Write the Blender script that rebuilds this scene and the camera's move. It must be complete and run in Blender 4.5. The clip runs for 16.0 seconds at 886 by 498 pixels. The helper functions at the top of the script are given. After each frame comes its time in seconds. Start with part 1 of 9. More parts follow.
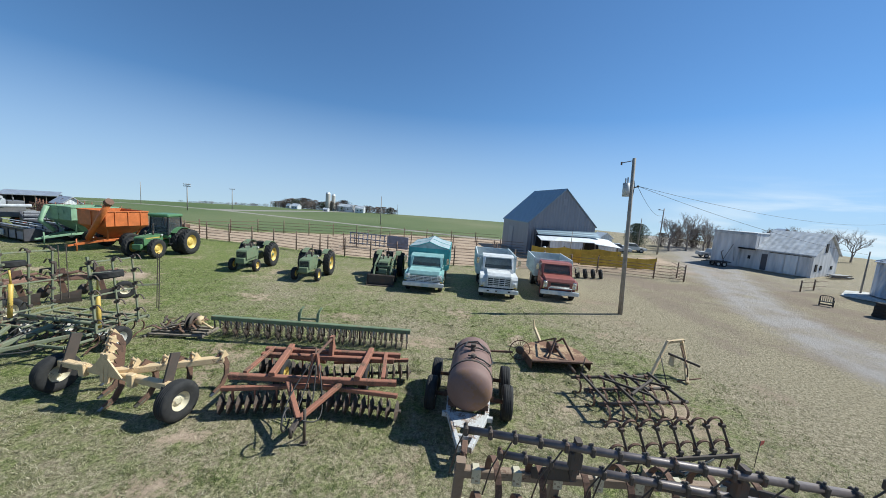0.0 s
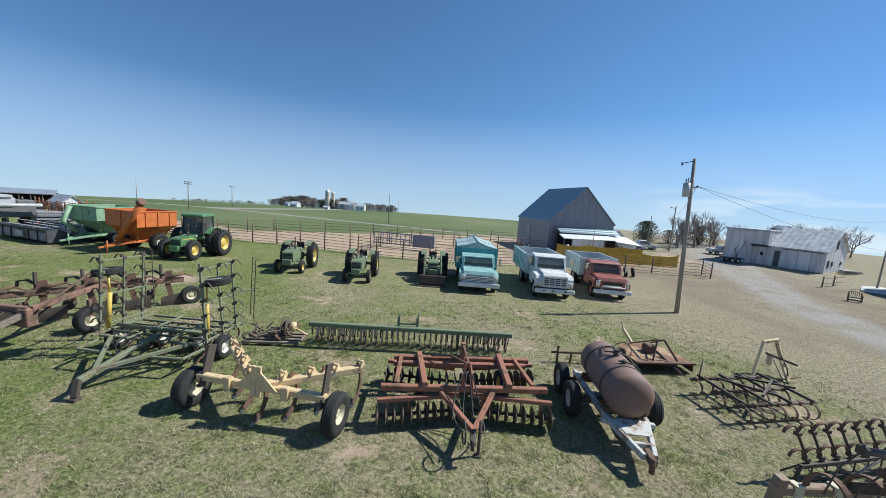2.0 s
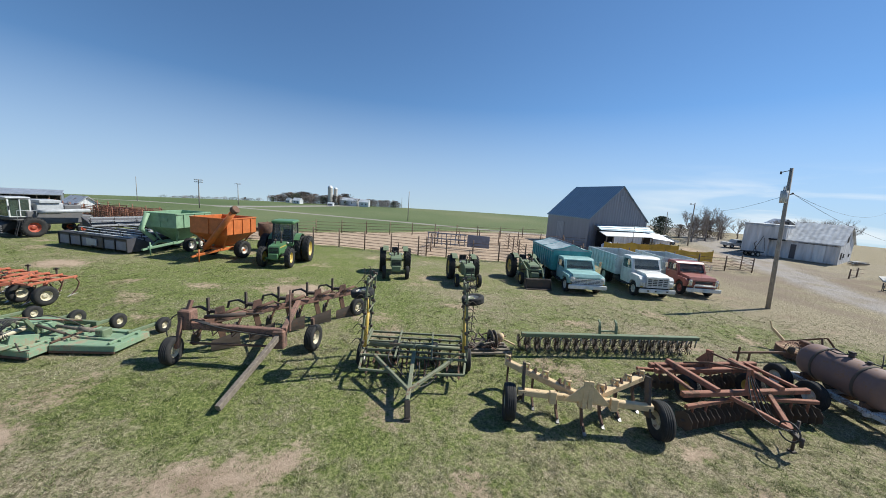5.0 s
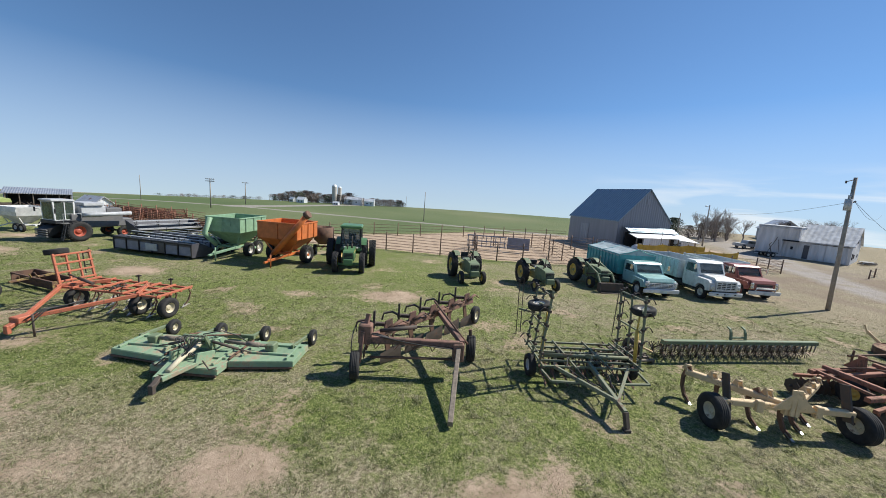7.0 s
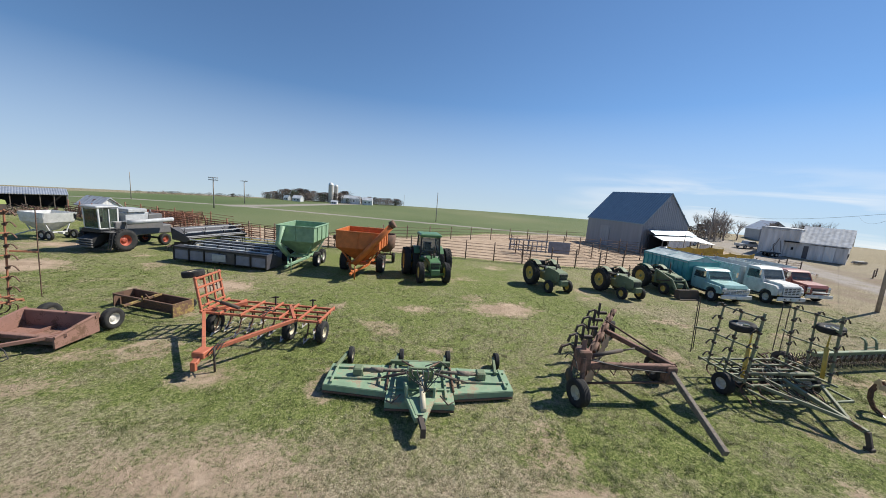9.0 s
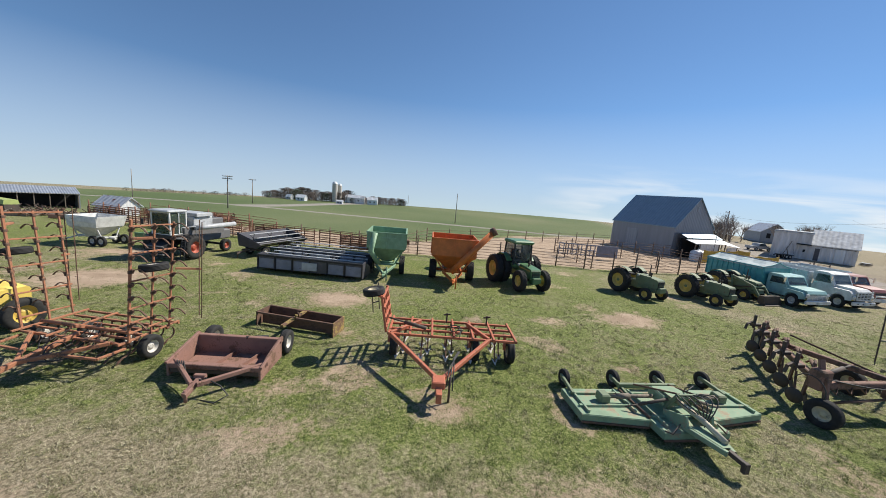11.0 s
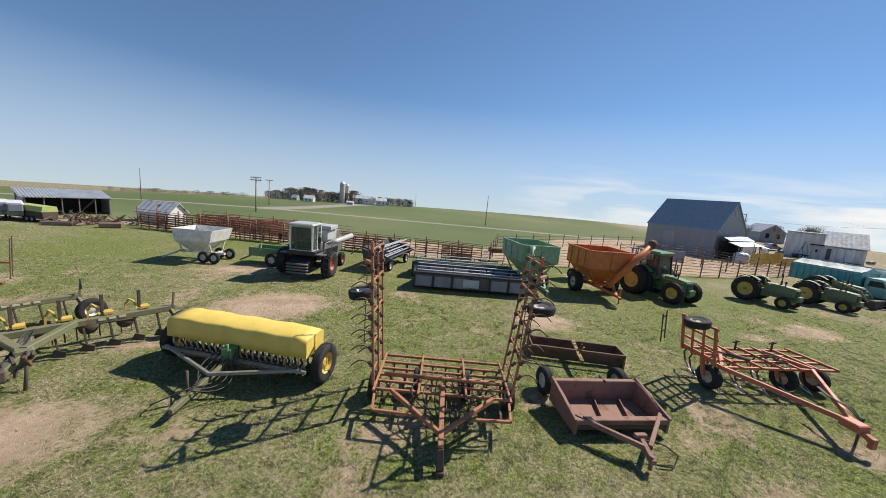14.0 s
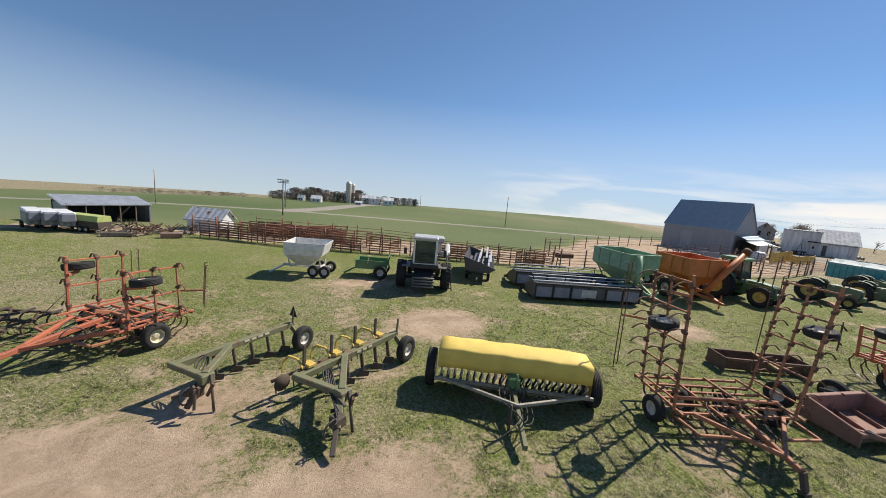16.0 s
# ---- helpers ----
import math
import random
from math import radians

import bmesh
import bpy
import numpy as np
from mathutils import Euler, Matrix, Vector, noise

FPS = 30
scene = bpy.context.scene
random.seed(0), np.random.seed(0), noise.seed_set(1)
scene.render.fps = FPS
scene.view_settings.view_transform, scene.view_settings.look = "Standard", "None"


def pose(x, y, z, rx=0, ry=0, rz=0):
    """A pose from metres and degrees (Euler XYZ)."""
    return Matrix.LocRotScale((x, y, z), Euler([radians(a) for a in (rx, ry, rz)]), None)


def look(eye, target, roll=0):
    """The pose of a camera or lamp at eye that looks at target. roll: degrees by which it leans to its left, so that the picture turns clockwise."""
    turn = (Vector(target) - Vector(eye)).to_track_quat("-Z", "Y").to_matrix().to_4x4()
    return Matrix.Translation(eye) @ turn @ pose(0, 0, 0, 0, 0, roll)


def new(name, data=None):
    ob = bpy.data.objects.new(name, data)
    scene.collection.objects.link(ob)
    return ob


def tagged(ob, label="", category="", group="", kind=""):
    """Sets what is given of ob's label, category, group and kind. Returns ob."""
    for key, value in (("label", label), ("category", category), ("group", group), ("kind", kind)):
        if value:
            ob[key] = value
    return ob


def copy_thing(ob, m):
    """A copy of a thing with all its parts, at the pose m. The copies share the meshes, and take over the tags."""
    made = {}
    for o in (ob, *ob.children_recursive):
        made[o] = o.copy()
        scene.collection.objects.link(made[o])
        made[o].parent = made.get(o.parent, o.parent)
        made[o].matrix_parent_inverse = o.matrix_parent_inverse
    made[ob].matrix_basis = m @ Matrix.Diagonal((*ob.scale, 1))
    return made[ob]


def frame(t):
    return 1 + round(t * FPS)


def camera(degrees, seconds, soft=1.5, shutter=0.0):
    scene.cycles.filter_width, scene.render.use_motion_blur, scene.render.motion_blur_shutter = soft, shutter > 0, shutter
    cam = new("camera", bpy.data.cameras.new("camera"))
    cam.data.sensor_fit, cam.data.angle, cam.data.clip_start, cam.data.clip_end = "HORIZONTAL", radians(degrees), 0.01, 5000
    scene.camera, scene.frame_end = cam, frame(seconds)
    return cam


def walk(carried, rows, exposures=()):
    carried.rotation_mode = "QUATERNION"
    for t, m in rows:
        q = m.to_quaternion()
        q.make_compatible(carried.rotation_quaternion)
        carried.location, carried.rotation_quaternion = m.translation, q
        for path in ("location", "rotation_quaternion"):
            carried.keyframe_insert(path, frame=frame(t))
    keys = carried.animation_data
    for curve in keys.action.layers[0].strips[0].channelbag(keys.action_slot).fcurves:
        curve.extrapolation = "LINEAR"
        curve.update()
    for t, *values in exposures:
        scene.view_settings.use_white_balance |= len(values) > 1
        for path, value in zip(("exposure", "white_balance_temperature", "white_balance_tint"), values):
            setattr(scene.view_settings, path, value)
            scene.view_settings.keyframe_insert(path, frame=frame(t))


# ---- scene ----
cam = camera(105.15, 16.0, soft=0.9)
PATH = [
    (0, (-0.281, 0.034, 4.513), (-0.193, 9.948, 3.206), 4.42),
    (0.5, (-1.090, 0.076, 4.476), (-0.915, 9.986, 3.144), 4.62),
    (1, (-1.839, 0.170, 4.427), (-1.587, 10.077, 3.092), 4.60),
    (1.5, (-2.764, 0.250, 4.399), (-2.405, 10.152, 3.053), 4.53),
    (2, (-3.607, 0.254, 4.414), (-3.183, 10.151, 3.045), 4.34),
    (2.5, (-4.658, 0.267, 4.419), (-4.129, 10.156, 3.032), 4.20),
    (3, (-5.688, 0.213, 4.500), (-5.064, 10.091, 3.067), 4.01),
    (3.5, (-6.980, 0.113, 4.587), (-6.226, 9.975, 3.117), 3.95),
    (4, (-8.162, 0.050, 4.653), (-7.293, 9.898, 3.151), 3.95),
    (6.5, (-14.166, 0.621, 4.672), (-12.824, 10.408, 3.113), 4.13),
    (7, (-15.482, 0.721, 4.734), (-14.010, 10.487, 3.165), 4.25),
    (7.5, (-17.061, 1.092, 4.796), (-15.388, 10.823, 3.216), 4.40),
    (8, (-18.476, 1.448, 4.798), (-16.616, 11.147, 3.229), 4.48),
    (8.5, (-20.097, 1.787, 4.868), (-18.048, 11.446, 3.283), 4.51),
    (9, (-21.568, 2.107, 4.957), (-19.367, 11.727, 3.340), 4.62),
    (11.5, (-29.082, 4.864, 4.767), (-26.191, 14.303, 3.171), 5.29),
    (12, (-30.466, 5.530, 4.715), (-27.456, 14.934, 3.132), 5.40),
    (12.5, (-32.075, 6.371, 4.611), (-28.908, 15.731, 3.071), 5.38),
    (13, (-33.465, 7.056, 4.535), (-30.170, 16.371, 3.000), 5.38),
    (13.5, (-35.103, 7.610, 4.597), (-31.654, 16.866, 3.033), 5.32),
    (14, (-36.574, 8.150, 4.643), (-32.987, 17.348, 3.053), 5.34),
    (14.5, (-38.398, 8.708, 4.744), (-34.643, 17.834, 3.126), 5.31),
    (15, (-39.818, 9.428, 4.677), (-35.922, 18.499, 3.084), 5.27),
    (15.5, (-41.486, 10.134, 4.715), (-37.439, 19.135, 3.103), 5.17),
    (16, (-43.055, 10.745, 4.814), (-38.873, 19.679, 3.172), 5.25),
]
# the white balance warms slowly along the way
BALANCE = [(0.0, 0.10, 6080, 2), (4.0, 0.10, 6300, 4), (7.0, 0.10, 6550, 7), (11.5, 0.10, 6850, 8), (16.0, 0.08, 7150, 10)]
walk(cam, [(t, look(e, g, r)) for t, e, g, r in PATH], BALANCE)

# ---- sky and sun ----
SUN_DIR = Vector((7.05, 1.65, 7.5)).normalized()
world = bpy.data.worlds.new("sky")
scene.world = world
world.use_nodes = True
wn, wl = world.node_tree.nodes, world.node_tree.links
wn.clear()
sky = wn.new("ShaderNodeTexSky")
sky.sky_type = "NISHITA"
sky.sun_disc = False
sky.sun_elevation = math.asin(SUN_DIR.z)
sky.sun_rotation = math.atan2(SUN_DIR.x, SUN_DIR.y)
sky.altitude = 900
sky.air_density = 1.0
sky.dust_density = 0.0
sky.ozone_density = 3.0
sky.texture_mapping.translation = (0.0, 0.0, 0.07)
bg = wn.new("ShaderNodeBackground")
bg.inputs["Strength"].default_value = 0.105
wo = wn.new("ShaderNodeOutputWorld")


def height_above(turn, stops):
    """Soft mask along one axis of the sky."""
    g = wn.new("ShaderNodeTexGradient")
    g.texture_mapping.rotation = turn
    r = wn.new("ShaderNodeValToRGB")
    (a, va), (b, vb) = stops
    r.color_ramp.elements[0].position, r.color_ramp.elements[0].color = a, (va, va, va, 1)
    r.color_ramp.elements[1].position, r.color_ramp.elements[1].color = b, (vb, vb, vb, 1)
    wl.new(g.outputs[0], r.inputs[0])
    return r.outputs[0]


def blend(kind, fac, a, b):
    k = wn.new("ShaderNodeMix")
    k.data_type, k.blend_type = "RGBA", kind
    for s, v in ((k.inputs[0], fac), (k.inputs[6], a), (k.inputs[7], b)):
        if isinstance(v, bpy.types.NodeSocket):
            wl.new(v, s)
        else:
            s.default_value = v
    return k.outputs[2]


# clear blue with pale haze low down and thin wisps of cloud in the east
air = blend("MULTIPLY", 1.0, sky.outputs[0], (0.82, 1.00, 1.14, 1.0))
low = height_above((0.0, radians(90), 0.0), ((0.0, 0.7), (0.24, 0.0)))
hazy = blend("MIX", low, air, (4.5, 5.3, 6.7, 1.0))
wisp = wn.new("ShaderNodeTexNoise")
wisp.texture_mapping.scale = (1.6, 1.6, 12.0)
wisp.inputs["Scale"].default_value = 2.2
wisp.inputs["Detail"].default_value = 7
wisp.inputs["Distortion"].default_value = 0.6
wr = wn.new("ShaderNodeValToRGB")
wr.color_ramp.elements[0].position, wr.color_ramp.elements[1].position = 0.44, 0.66
wl.new(wisp.outputs[0], wr.inputs[0])
east = height_above((0.0, 0.0, 0.0), ((0.5, 0.0), (0.8, 1.0)))
band = height_above((0.0, radians(90), 0.0), ((0.03, 1.0), (0.115, 0.0)))
cloud = blend("MULTIPLY", 1.0, blend("MULTIPLY", 1.0, wr.outputs[0], east), band)
clouded = blend("MIX", cloud, hazy, (8.3, 8.5, 8.9, 1.0))
wl.new(clouded, bg.inputs["Color"])
wl.new(bg.outputs[0], wo.inputs["Surface"])
sun_data = bpy.data.lights.new("sun", "SUN")
sun_data.energy, sun_data.angle, sun_data.color = 5.7, radians(0.53), (1.0, 0.95, 0.88)
sun = new("sun", sun_data)
sun.matrix_world = look((0, 0, 60), Vector((0, 0, 60)) - SUN_DIR)
scene.view_settings.exposure = 0.15

# ---- mesh building ----
def V3(p):
    return Vector((float(p[0]), float(p[1]), float(p[2])))


class Shape:
    """Collects faces for one mesh."""

    def __init__(self):
        self.v, self.f, self.smooth = [], [], []

    def add(self, verts, faces, smooth=False):
        k = len(self.v)
        self.v.extend([tuple(p) for p in verts])
        for face in faces:
            self.f.append(tuple(i + k for i in face))
            self.smooth.append(smooth)
        return self

    def loft(self, rings, closed=True, caps=True, smooth=False):
        """Rings of equally many points, joined in order."""
        n, k = len(rings[0]), len(self.v)
        for r in rings:
            self.v.extend([tuple(p) for p in r])
        for a in range(len(rings) - 1):
            for i in range(n if closed else n - 1):
                j = (i + 1) % n
                self.f.append((k + a * n + i, k + a * n + j, k + (a + 1) * n + j, k + (a + 1) * n + i))
                self.smooth.append(smooth)
        if caps and closed:
            self.f.append(tuple(k + i for i in reversed(range(n))))
            self.f.append(tuple(k + (len(rings) - 1) * n + i for i in range(n)))
            self.smooth += [False, False]
        return self

    def box(self, x, y, z, sx, sy, sz, yaw=0.0, pitch=0.0, roll=0.0, bevel=None):
        """A box about its centre with chamfered upright and top edges."""
        m = pose(x, y, z, pitch, roll, yaw)
        b = min(sx, sy, sz) * 0.12 if bevel is None else bevel
        hx, hy, hz = sx / 2, sy / 2, sz / 2
        rings = []
        for zz, ins in ((-hz, b), (-hz + b, 0), (hz - b, 0), (hz, b)):
            ax, ay = hx - ins, hy - ins
            c = b * 0.7
            ring = [(-ax + c, -ay), (ax - c, -ay), (ax, -ay + c), (ax, ay - c), (ax - c, ay), (-ax + c, ay), (-ax, ay - c), (-ax, -ay + c)]
            rings.append([m @ Vector((px, py, zz)) for px, py in ring])
        return self.loft(rings)

    def beam(self, p, q, w=0.1, h=None, up=(0, 0, 1), chamfer=0.12):
        """A bar of rectangular section from p to q; h is its height along up."""
        p, q = V3(p), V3(q)
        h = w if h is None else h
        d = (q - p).normalized()
        u = V3(up)
        if abs(d.dot(u)) > 0.98:
            u = Vector((1, 0, 0)) if abs(d.x) < 0.9 else Vector((0, 1, 0))
        s = d.cross(u).normalized()
        u = s.cross(d).normalized()
        c = min(w, h) * chamfer
        a, b = w / 2, h / 2
        sec = [(-a + c, -b), (a - c, -b), (a, -b + c), (a, b - c), (a - c, b), (-a + c, b), (-a, b - c), (-a, -b + c)]
        return self.loft([[e + s * x + u * y for x, y in sec] for e in (p, q)])

    def tube(self, pts, r=0.03, n=8, smooth=True, caps=True, radii=None):
        """A round bar or hose along the points."""
        pts = [V3(p) for p in pts]
        rings = []
        ref = None
        for i, p in enumerate(pts):
            d = (pts[min(i + 1, len(pts) - 1)] - pts[max(i - 1, 0)]).normalized()
            if ref is None:
                ref = Vector((0, 0, 1)) if abs(d.z) < 0.9 else Vector((1, 0, 0))
            s = d.cross(ref)
            if s.length < 1e-4:
                s = d.orthogonal()
            s.normalize()
            u = s.cross(d).normalized()
            ref = u
            rr = radii[i] if radii else r
            rings.append([p + (s * math.cos(2 * math.pi * k / n) + u * math.sin(2 * math.pi * k / n)) * rr for k in range(n)])
        return self.loft(rings, smooth=smooth, caps=caps)

    def flat(self, pts, thick=0.015, way=None):
        """A flat plate of the given outline and thickness."""
        pts = [V3(p) for p in pts]
        nrm = (pts[1] - pts[0]).cross(pts[2] - pts[1]).normalized() if way is None else V3(way).normalized()
        return self.loft([[p - nrm * thick / 2 for p in pts], [p + nrm * thick / 2 for p in pts]])

    def strap(self, pts, w, thick, side):
        """A bent flat bar: points along its middle, side the way of its width."""
        pts = [V3(p) for p in pts]
        s = V3(side).normalized()
        rings = []
        for i, p in enumerate(pts):
            d = (pts[min(i + 1, len(pts) - 1)] - pts[max(i - 1, 0)]).normalized()
            u = d.cross(s).normalized()
            rings.append([p + s * a + u * b for a, b in ((-w / 2, -thick / 2), (w / 2, -thick / 2), (w / 2, thick / 2), (-w / 2, thick / 2))])
        return self.loft(rings)

    def lathe(self, profile, centre=(0, 0, 0), axis="x", n=24, smooth=True, closed=False):
        """Turns (radius, along) points round an axis."""
        c = V3(centre)
        rings = []
        for k in range(n):
            a = 2 * math.pi * k / n
            ring = []
            for r, t in profile:
                if axis == "x":
                    ring.append(c + Vector((t, r * math.cos(a), r * math.sin(a))))
                elif axis == "y":
                    ring.append(c + Vector((r * math.sin(a), t, r * math.cos(a))))
                else:
                    ring.append(c + Vector((r * math.cos(a), r * math.sin(a), t)))
            rings.append(ring)
        m, k0 = len(profile), len(self.v)
        for r in rings:
            self.v.extend([tuple(p) for p in r])
        for k in range(n):
            j = (k + 1) % n
            for i in range(m if closed else m - 1):
                i2 = (i + 1) % m
                self.f.append((k0 + k * m + i, k0 + k * m + i2, k0 + j * m + i2, k0 + j * m + i))
                self.smooth.append(smooth)
        return self

    def mesh(self, name, mat):
        me = bpy.data.meshes.new(name)
        me.from_pydata(self.v, [], self.f)
        me.polygons.foreach_set("use_smooth", self.smooth)
        for m in mat if isinstance(mat, (list, tuple)) else [mat]:
            me.materials.append(m)
        bm = bmesh.new()
        bm.from_mesh(me)
        bmesh.ops.recalc_face_normals(bm, faces=bm.faces)
        bm.to_mesh(me)
        bm.free()
        me.update()
        return me


def part(name, shape, mat, parent, label="", at=None):
    """One mesh under a thing or a part; at: its own pose in the parent."""
    data = shape if isinstance(shape, bpy.types.Mesh) else shape.mesh(name, mat)
    ob = new(name, data)
    ob.parent = parent
    if at is not None:
        ob.matrix_basis = at
    if label:
        ob["label"] = label
    return ob


def thing(name, x, y, yaw=0.0, label="", category="", group="", z=None, roll=0.0, pitch=0.0):
    ob = new(name)
    ob.empty_display_size = 0.3
    ob.matrix_basis = pose(x, y, ground_z(x, y) if z is None else z, pitch, roll, yaw)
    return tagged(ob, label, category, group)


def sized(ob, k):
    """Scales a finished thing about its base."""
    ob.scale = ob.scale * k
    return ob


def solo(name, shape, mat, label, category, group="", kind="", at=None):
    ob = new(name, shape.mesh(name, mat))
    if at is not None:
        ob.matrix_basis = at
    return tagged(ob, label, category, group, kind)


def smoothstep(a, b, x):
    t = min(1.0, max(0.0, (x - a) / (b - a)))
    return t * t * (3 - 2 * t)


def ground_z(x, y):
    """Height of the land: a level yard, a field that rises a little to a crest, and the country falling away behind it."""
    r = math.hypot(x + 20, y + 5)
    crest = min(1.3, max(-0.4, 0.65 + 0.012 * (x + 20)))
    z = crest * smoothstep(45, 96, r)
    if r > 96:
        z -= 0.0475 * (r - 96) * smoothstep(96, 112, r)
    return z

# ---- materials ----
def material(name, rough=0.6, metal=0.0):
    m = bpy.data.materials.new(name)
    m.use_nodes = True
    b = m.node_tree.nodes["Principled BSDF"]
    b.inputs["Roughness"].default_value = rough
    b.inputs["Metallic"].default_value = metal
    return m, m.node_tree.nodes, m.node_tree.links, b


def noise_node(n, l, scale, detail=4.0, rough=0.6, coord="Object", dist=0.0):
    tc = n.new("ShaderNodeTexCoord")
    t = n.new("ShaderNodeTexNoise")
    t.inputs["Scale"].default_value = scale
    t.inputs["Detail"].default_value = detail
    t.inputs["Roughness"].default_value = rough
    t.inputs["Distortion"].default_value = dist
    l.new(tc.outputs[coord], t.inputs["Vector"])
    return t


def ramp(n, l, src, stops):
    r = n.new("ShaderNodeValToRGB")
    while len(r.color_ramp.elements) < len(stops):
        r.color_ramp.elements.new(0.5)
    for e, (p, c) in zip(r.color_ramp.elements, stops):
        e.position = p
        e.color = (*c, 1) if len(c) == 3 else c
    l.new(src, r.inputs["Fac"])
    return r


def mix(n, l, fac, a, b, kind="MIX"):
    m = n.new("ShaderNodeMix")
    m.data_type = "RGBA"
    m.blend_type = kind
    for sock, v in ((m.inputs["Factor"], fac), (m.inputs["A"], a), (m.inputs["B"], b)):
        if isinstance(v, (int, float)):
            sock.default_value = v
        elif isinstance(v, tuple):
            sock.default_value = (*v, 1)
        else:
            l.new(v, sock)
    return m.outputs["Result"]


def bump(n, l, b, src, strength=0.3, distance=0.01):
    k = n.new("ShaderNodeBump")
    k.inputs["Strength"].default_value = strength
    k.inputs["Distance"].default_value = distance
    l.new(src, k.inputs["Height"])
    l.new(k.outputs[0], b.inputs["Normal"])


def worn_paint(name, col, rust=0.35, rough=0.5, rust_col=(0.135, 0.068, 0.042), fade=0.25, scale=3.0):
    """Old machine paint: faded in patches, with rust where it has worn through."""
    m, n, l, b = material(name, rough)
    big = noise_node(n, l, scale, 5, 0.65)
    fine = noise_node(n, l, scale * 11, 5, 0.7)
    pale = tuple(min(1, c * (1 + fade) + fade * 0.05) for c in col)
    dark = tuple(c * (1 - fade) for c in col)
    base = ramp(n, l, big.outputs[0], [(0.3, dark), (0.55, col), (0.75, pale)])
    sm = n.new("ShaderNodeMath")
    sm.operation = "ADD"
    half = n.new("ShaderNodeMath")
    half.operation = "MULTIPLY"
    half.inputs[1].default_value = 0.6
    l.new(fine.outputs[0], half.inputs[0])
    l.new(big.outputs[0], sm.inputs[0])
    l.new(half.outputs[0], sm.inputs[1])
    edge = 0.5 * (1.12 - 0.55 * rust)
    lower = n.new("ShaderNodeMath")
    lower.operation = "MULTIPLY"
    lower.inputs[1].default_value = 0.5
    l.new(sm.outputs[0], lower.inputs[0])
    mask = ramp(n, l, lower.outputs[0], [(edge - 0.035, (0, 0, 0)), (edge + 0.02, (1, 1, 1))])
    c = mix(n, l, mask.outputs[0], base.outputs[0], rust_col)
    dust = mix(n, l, 0.12, c, (0.28, 0.22, 0.16))
    l.new(dust, b.inputs["Base Color"])
    rr = ramp(n, l, mask.outputs[0], [(0, (rough, rough, rough)), (1, (0.9, 0.9, 0.9))])
    l.new(rr.outputs[0], b.inputs["Roughness"])
    bump(n, l, b, fine.outputs[0], 0.25, 0.004)
    return m


def plain(name, col, rough=0.6, metal=0.0, vary=0.2, scale=6.0, coat=0.0):
    m, n, l, b = material(name, rough, metal)
    t = noise_node(n, l, scale, 5, 0.65)
    r = ramp(n, l, t.outputs[0], [(0.3, tuple(c * (1 - vary) for c in col)), (0.7, tuple(min(1, c * (1 + vary)) for c in col))])
    l.new(r.outputs[0], b.inputs["Base Color"])
    f = noise_node(n, l, scale * 14, 4, 0.7)
    bump(n, l, b, f.outputs[0], 0.2, 0.004)
    if coat:
        b.inputs["Coat Weight"].default_value = coat
    return m


def tin(name, col, pitch=0.25, axis=0, metal=0.5, rough=0.45, stain=0.25, rust=0.0):
    """Ribbed sheet metal with streaks."""
    m, n, l, b = material(name, rough, metal)
    tc = n.new("ShaderNodeTexCoord")
    sep = n.new("ShaderNodeSeparateXYZ")
    l.new(tc.outputs["Object"], sep.inputs[0])
    w = n.new("ShaderNodeMath")
    w.operation = "MULTIPLY"
    w.inputs[1].default_value = 2 * math.pi / pitch
    l.new(sep.outputs[axis], w.inputs[0])
    s = n.new("ShaderNodeMath")
    s.operation = "SINE"
    l.new(w.outputs[0], s.inputs[0])
    mp = n.new("ShaderNodeMapping")
    mp.inputs["Scale"].default_value = (1, 1, 0.12)
    l.new(tc.outputs["Object"], mp.inputs[0])
    t = n.new("ShaderNodeTexNoise")
    t.inputs["Scale"].default_value = 2.2
    t.inputs["Detail"].default_value = 6
    l.new(mp.outputs[0], t.inputs["Vector"])
    base = ramp(n, l, t.outputs[0], [(0.25, tuple(c * (1 - stain) for c in col)), (0.7, tuple(min(1, c * (1 + stain * 0.6)) for c in col))])
    out = base.outputs[0]
    if rust:
        k = ramp(n, l, t.outputs[0], [(0.62 - 0.1 * rust, (0, 0, 0)), (0.72, (1, 1, 1))])
        out = mix(n, l, k.outputs[0], out, (0.17, 0.07, 0.035))
    l.new(out, b.inputs["Base Color"])
    bump(n, l, b, s.outputs[0], 0.6, 0.02)
    return m


def glass_mat(name, tint=(0.55, 0.62, 0.66)):
    m, n, l, b = material(name, 0.06)
    b.inputs["Base Color"].default_value = (*tint, 1)
    b.inputs["Transmission Weight"].default_value = 0.85
    b.inputs["IOR"].default_value = 1.3
    return m


def rubber_mat(name):
    m, n, l, b = material(name, 0.85)
    t = noise_node(n, l, 5, 6, 0.7)
    f = noise_node(n, l, 60, 4, 0.7)
    c = ramp(n, l, t.outputs[0], [(0.35, (0.014, 0.014, 0.015)), (0.6, (0.03, 0.029, 0.028)), (0.8, (0.075, 0.066, 0.055))])
    l.new(c.outputs[0], b.inputs["Base Color"])
    bump(n, l, b, f.outputs[0], 0.3, 0.004)
    return m


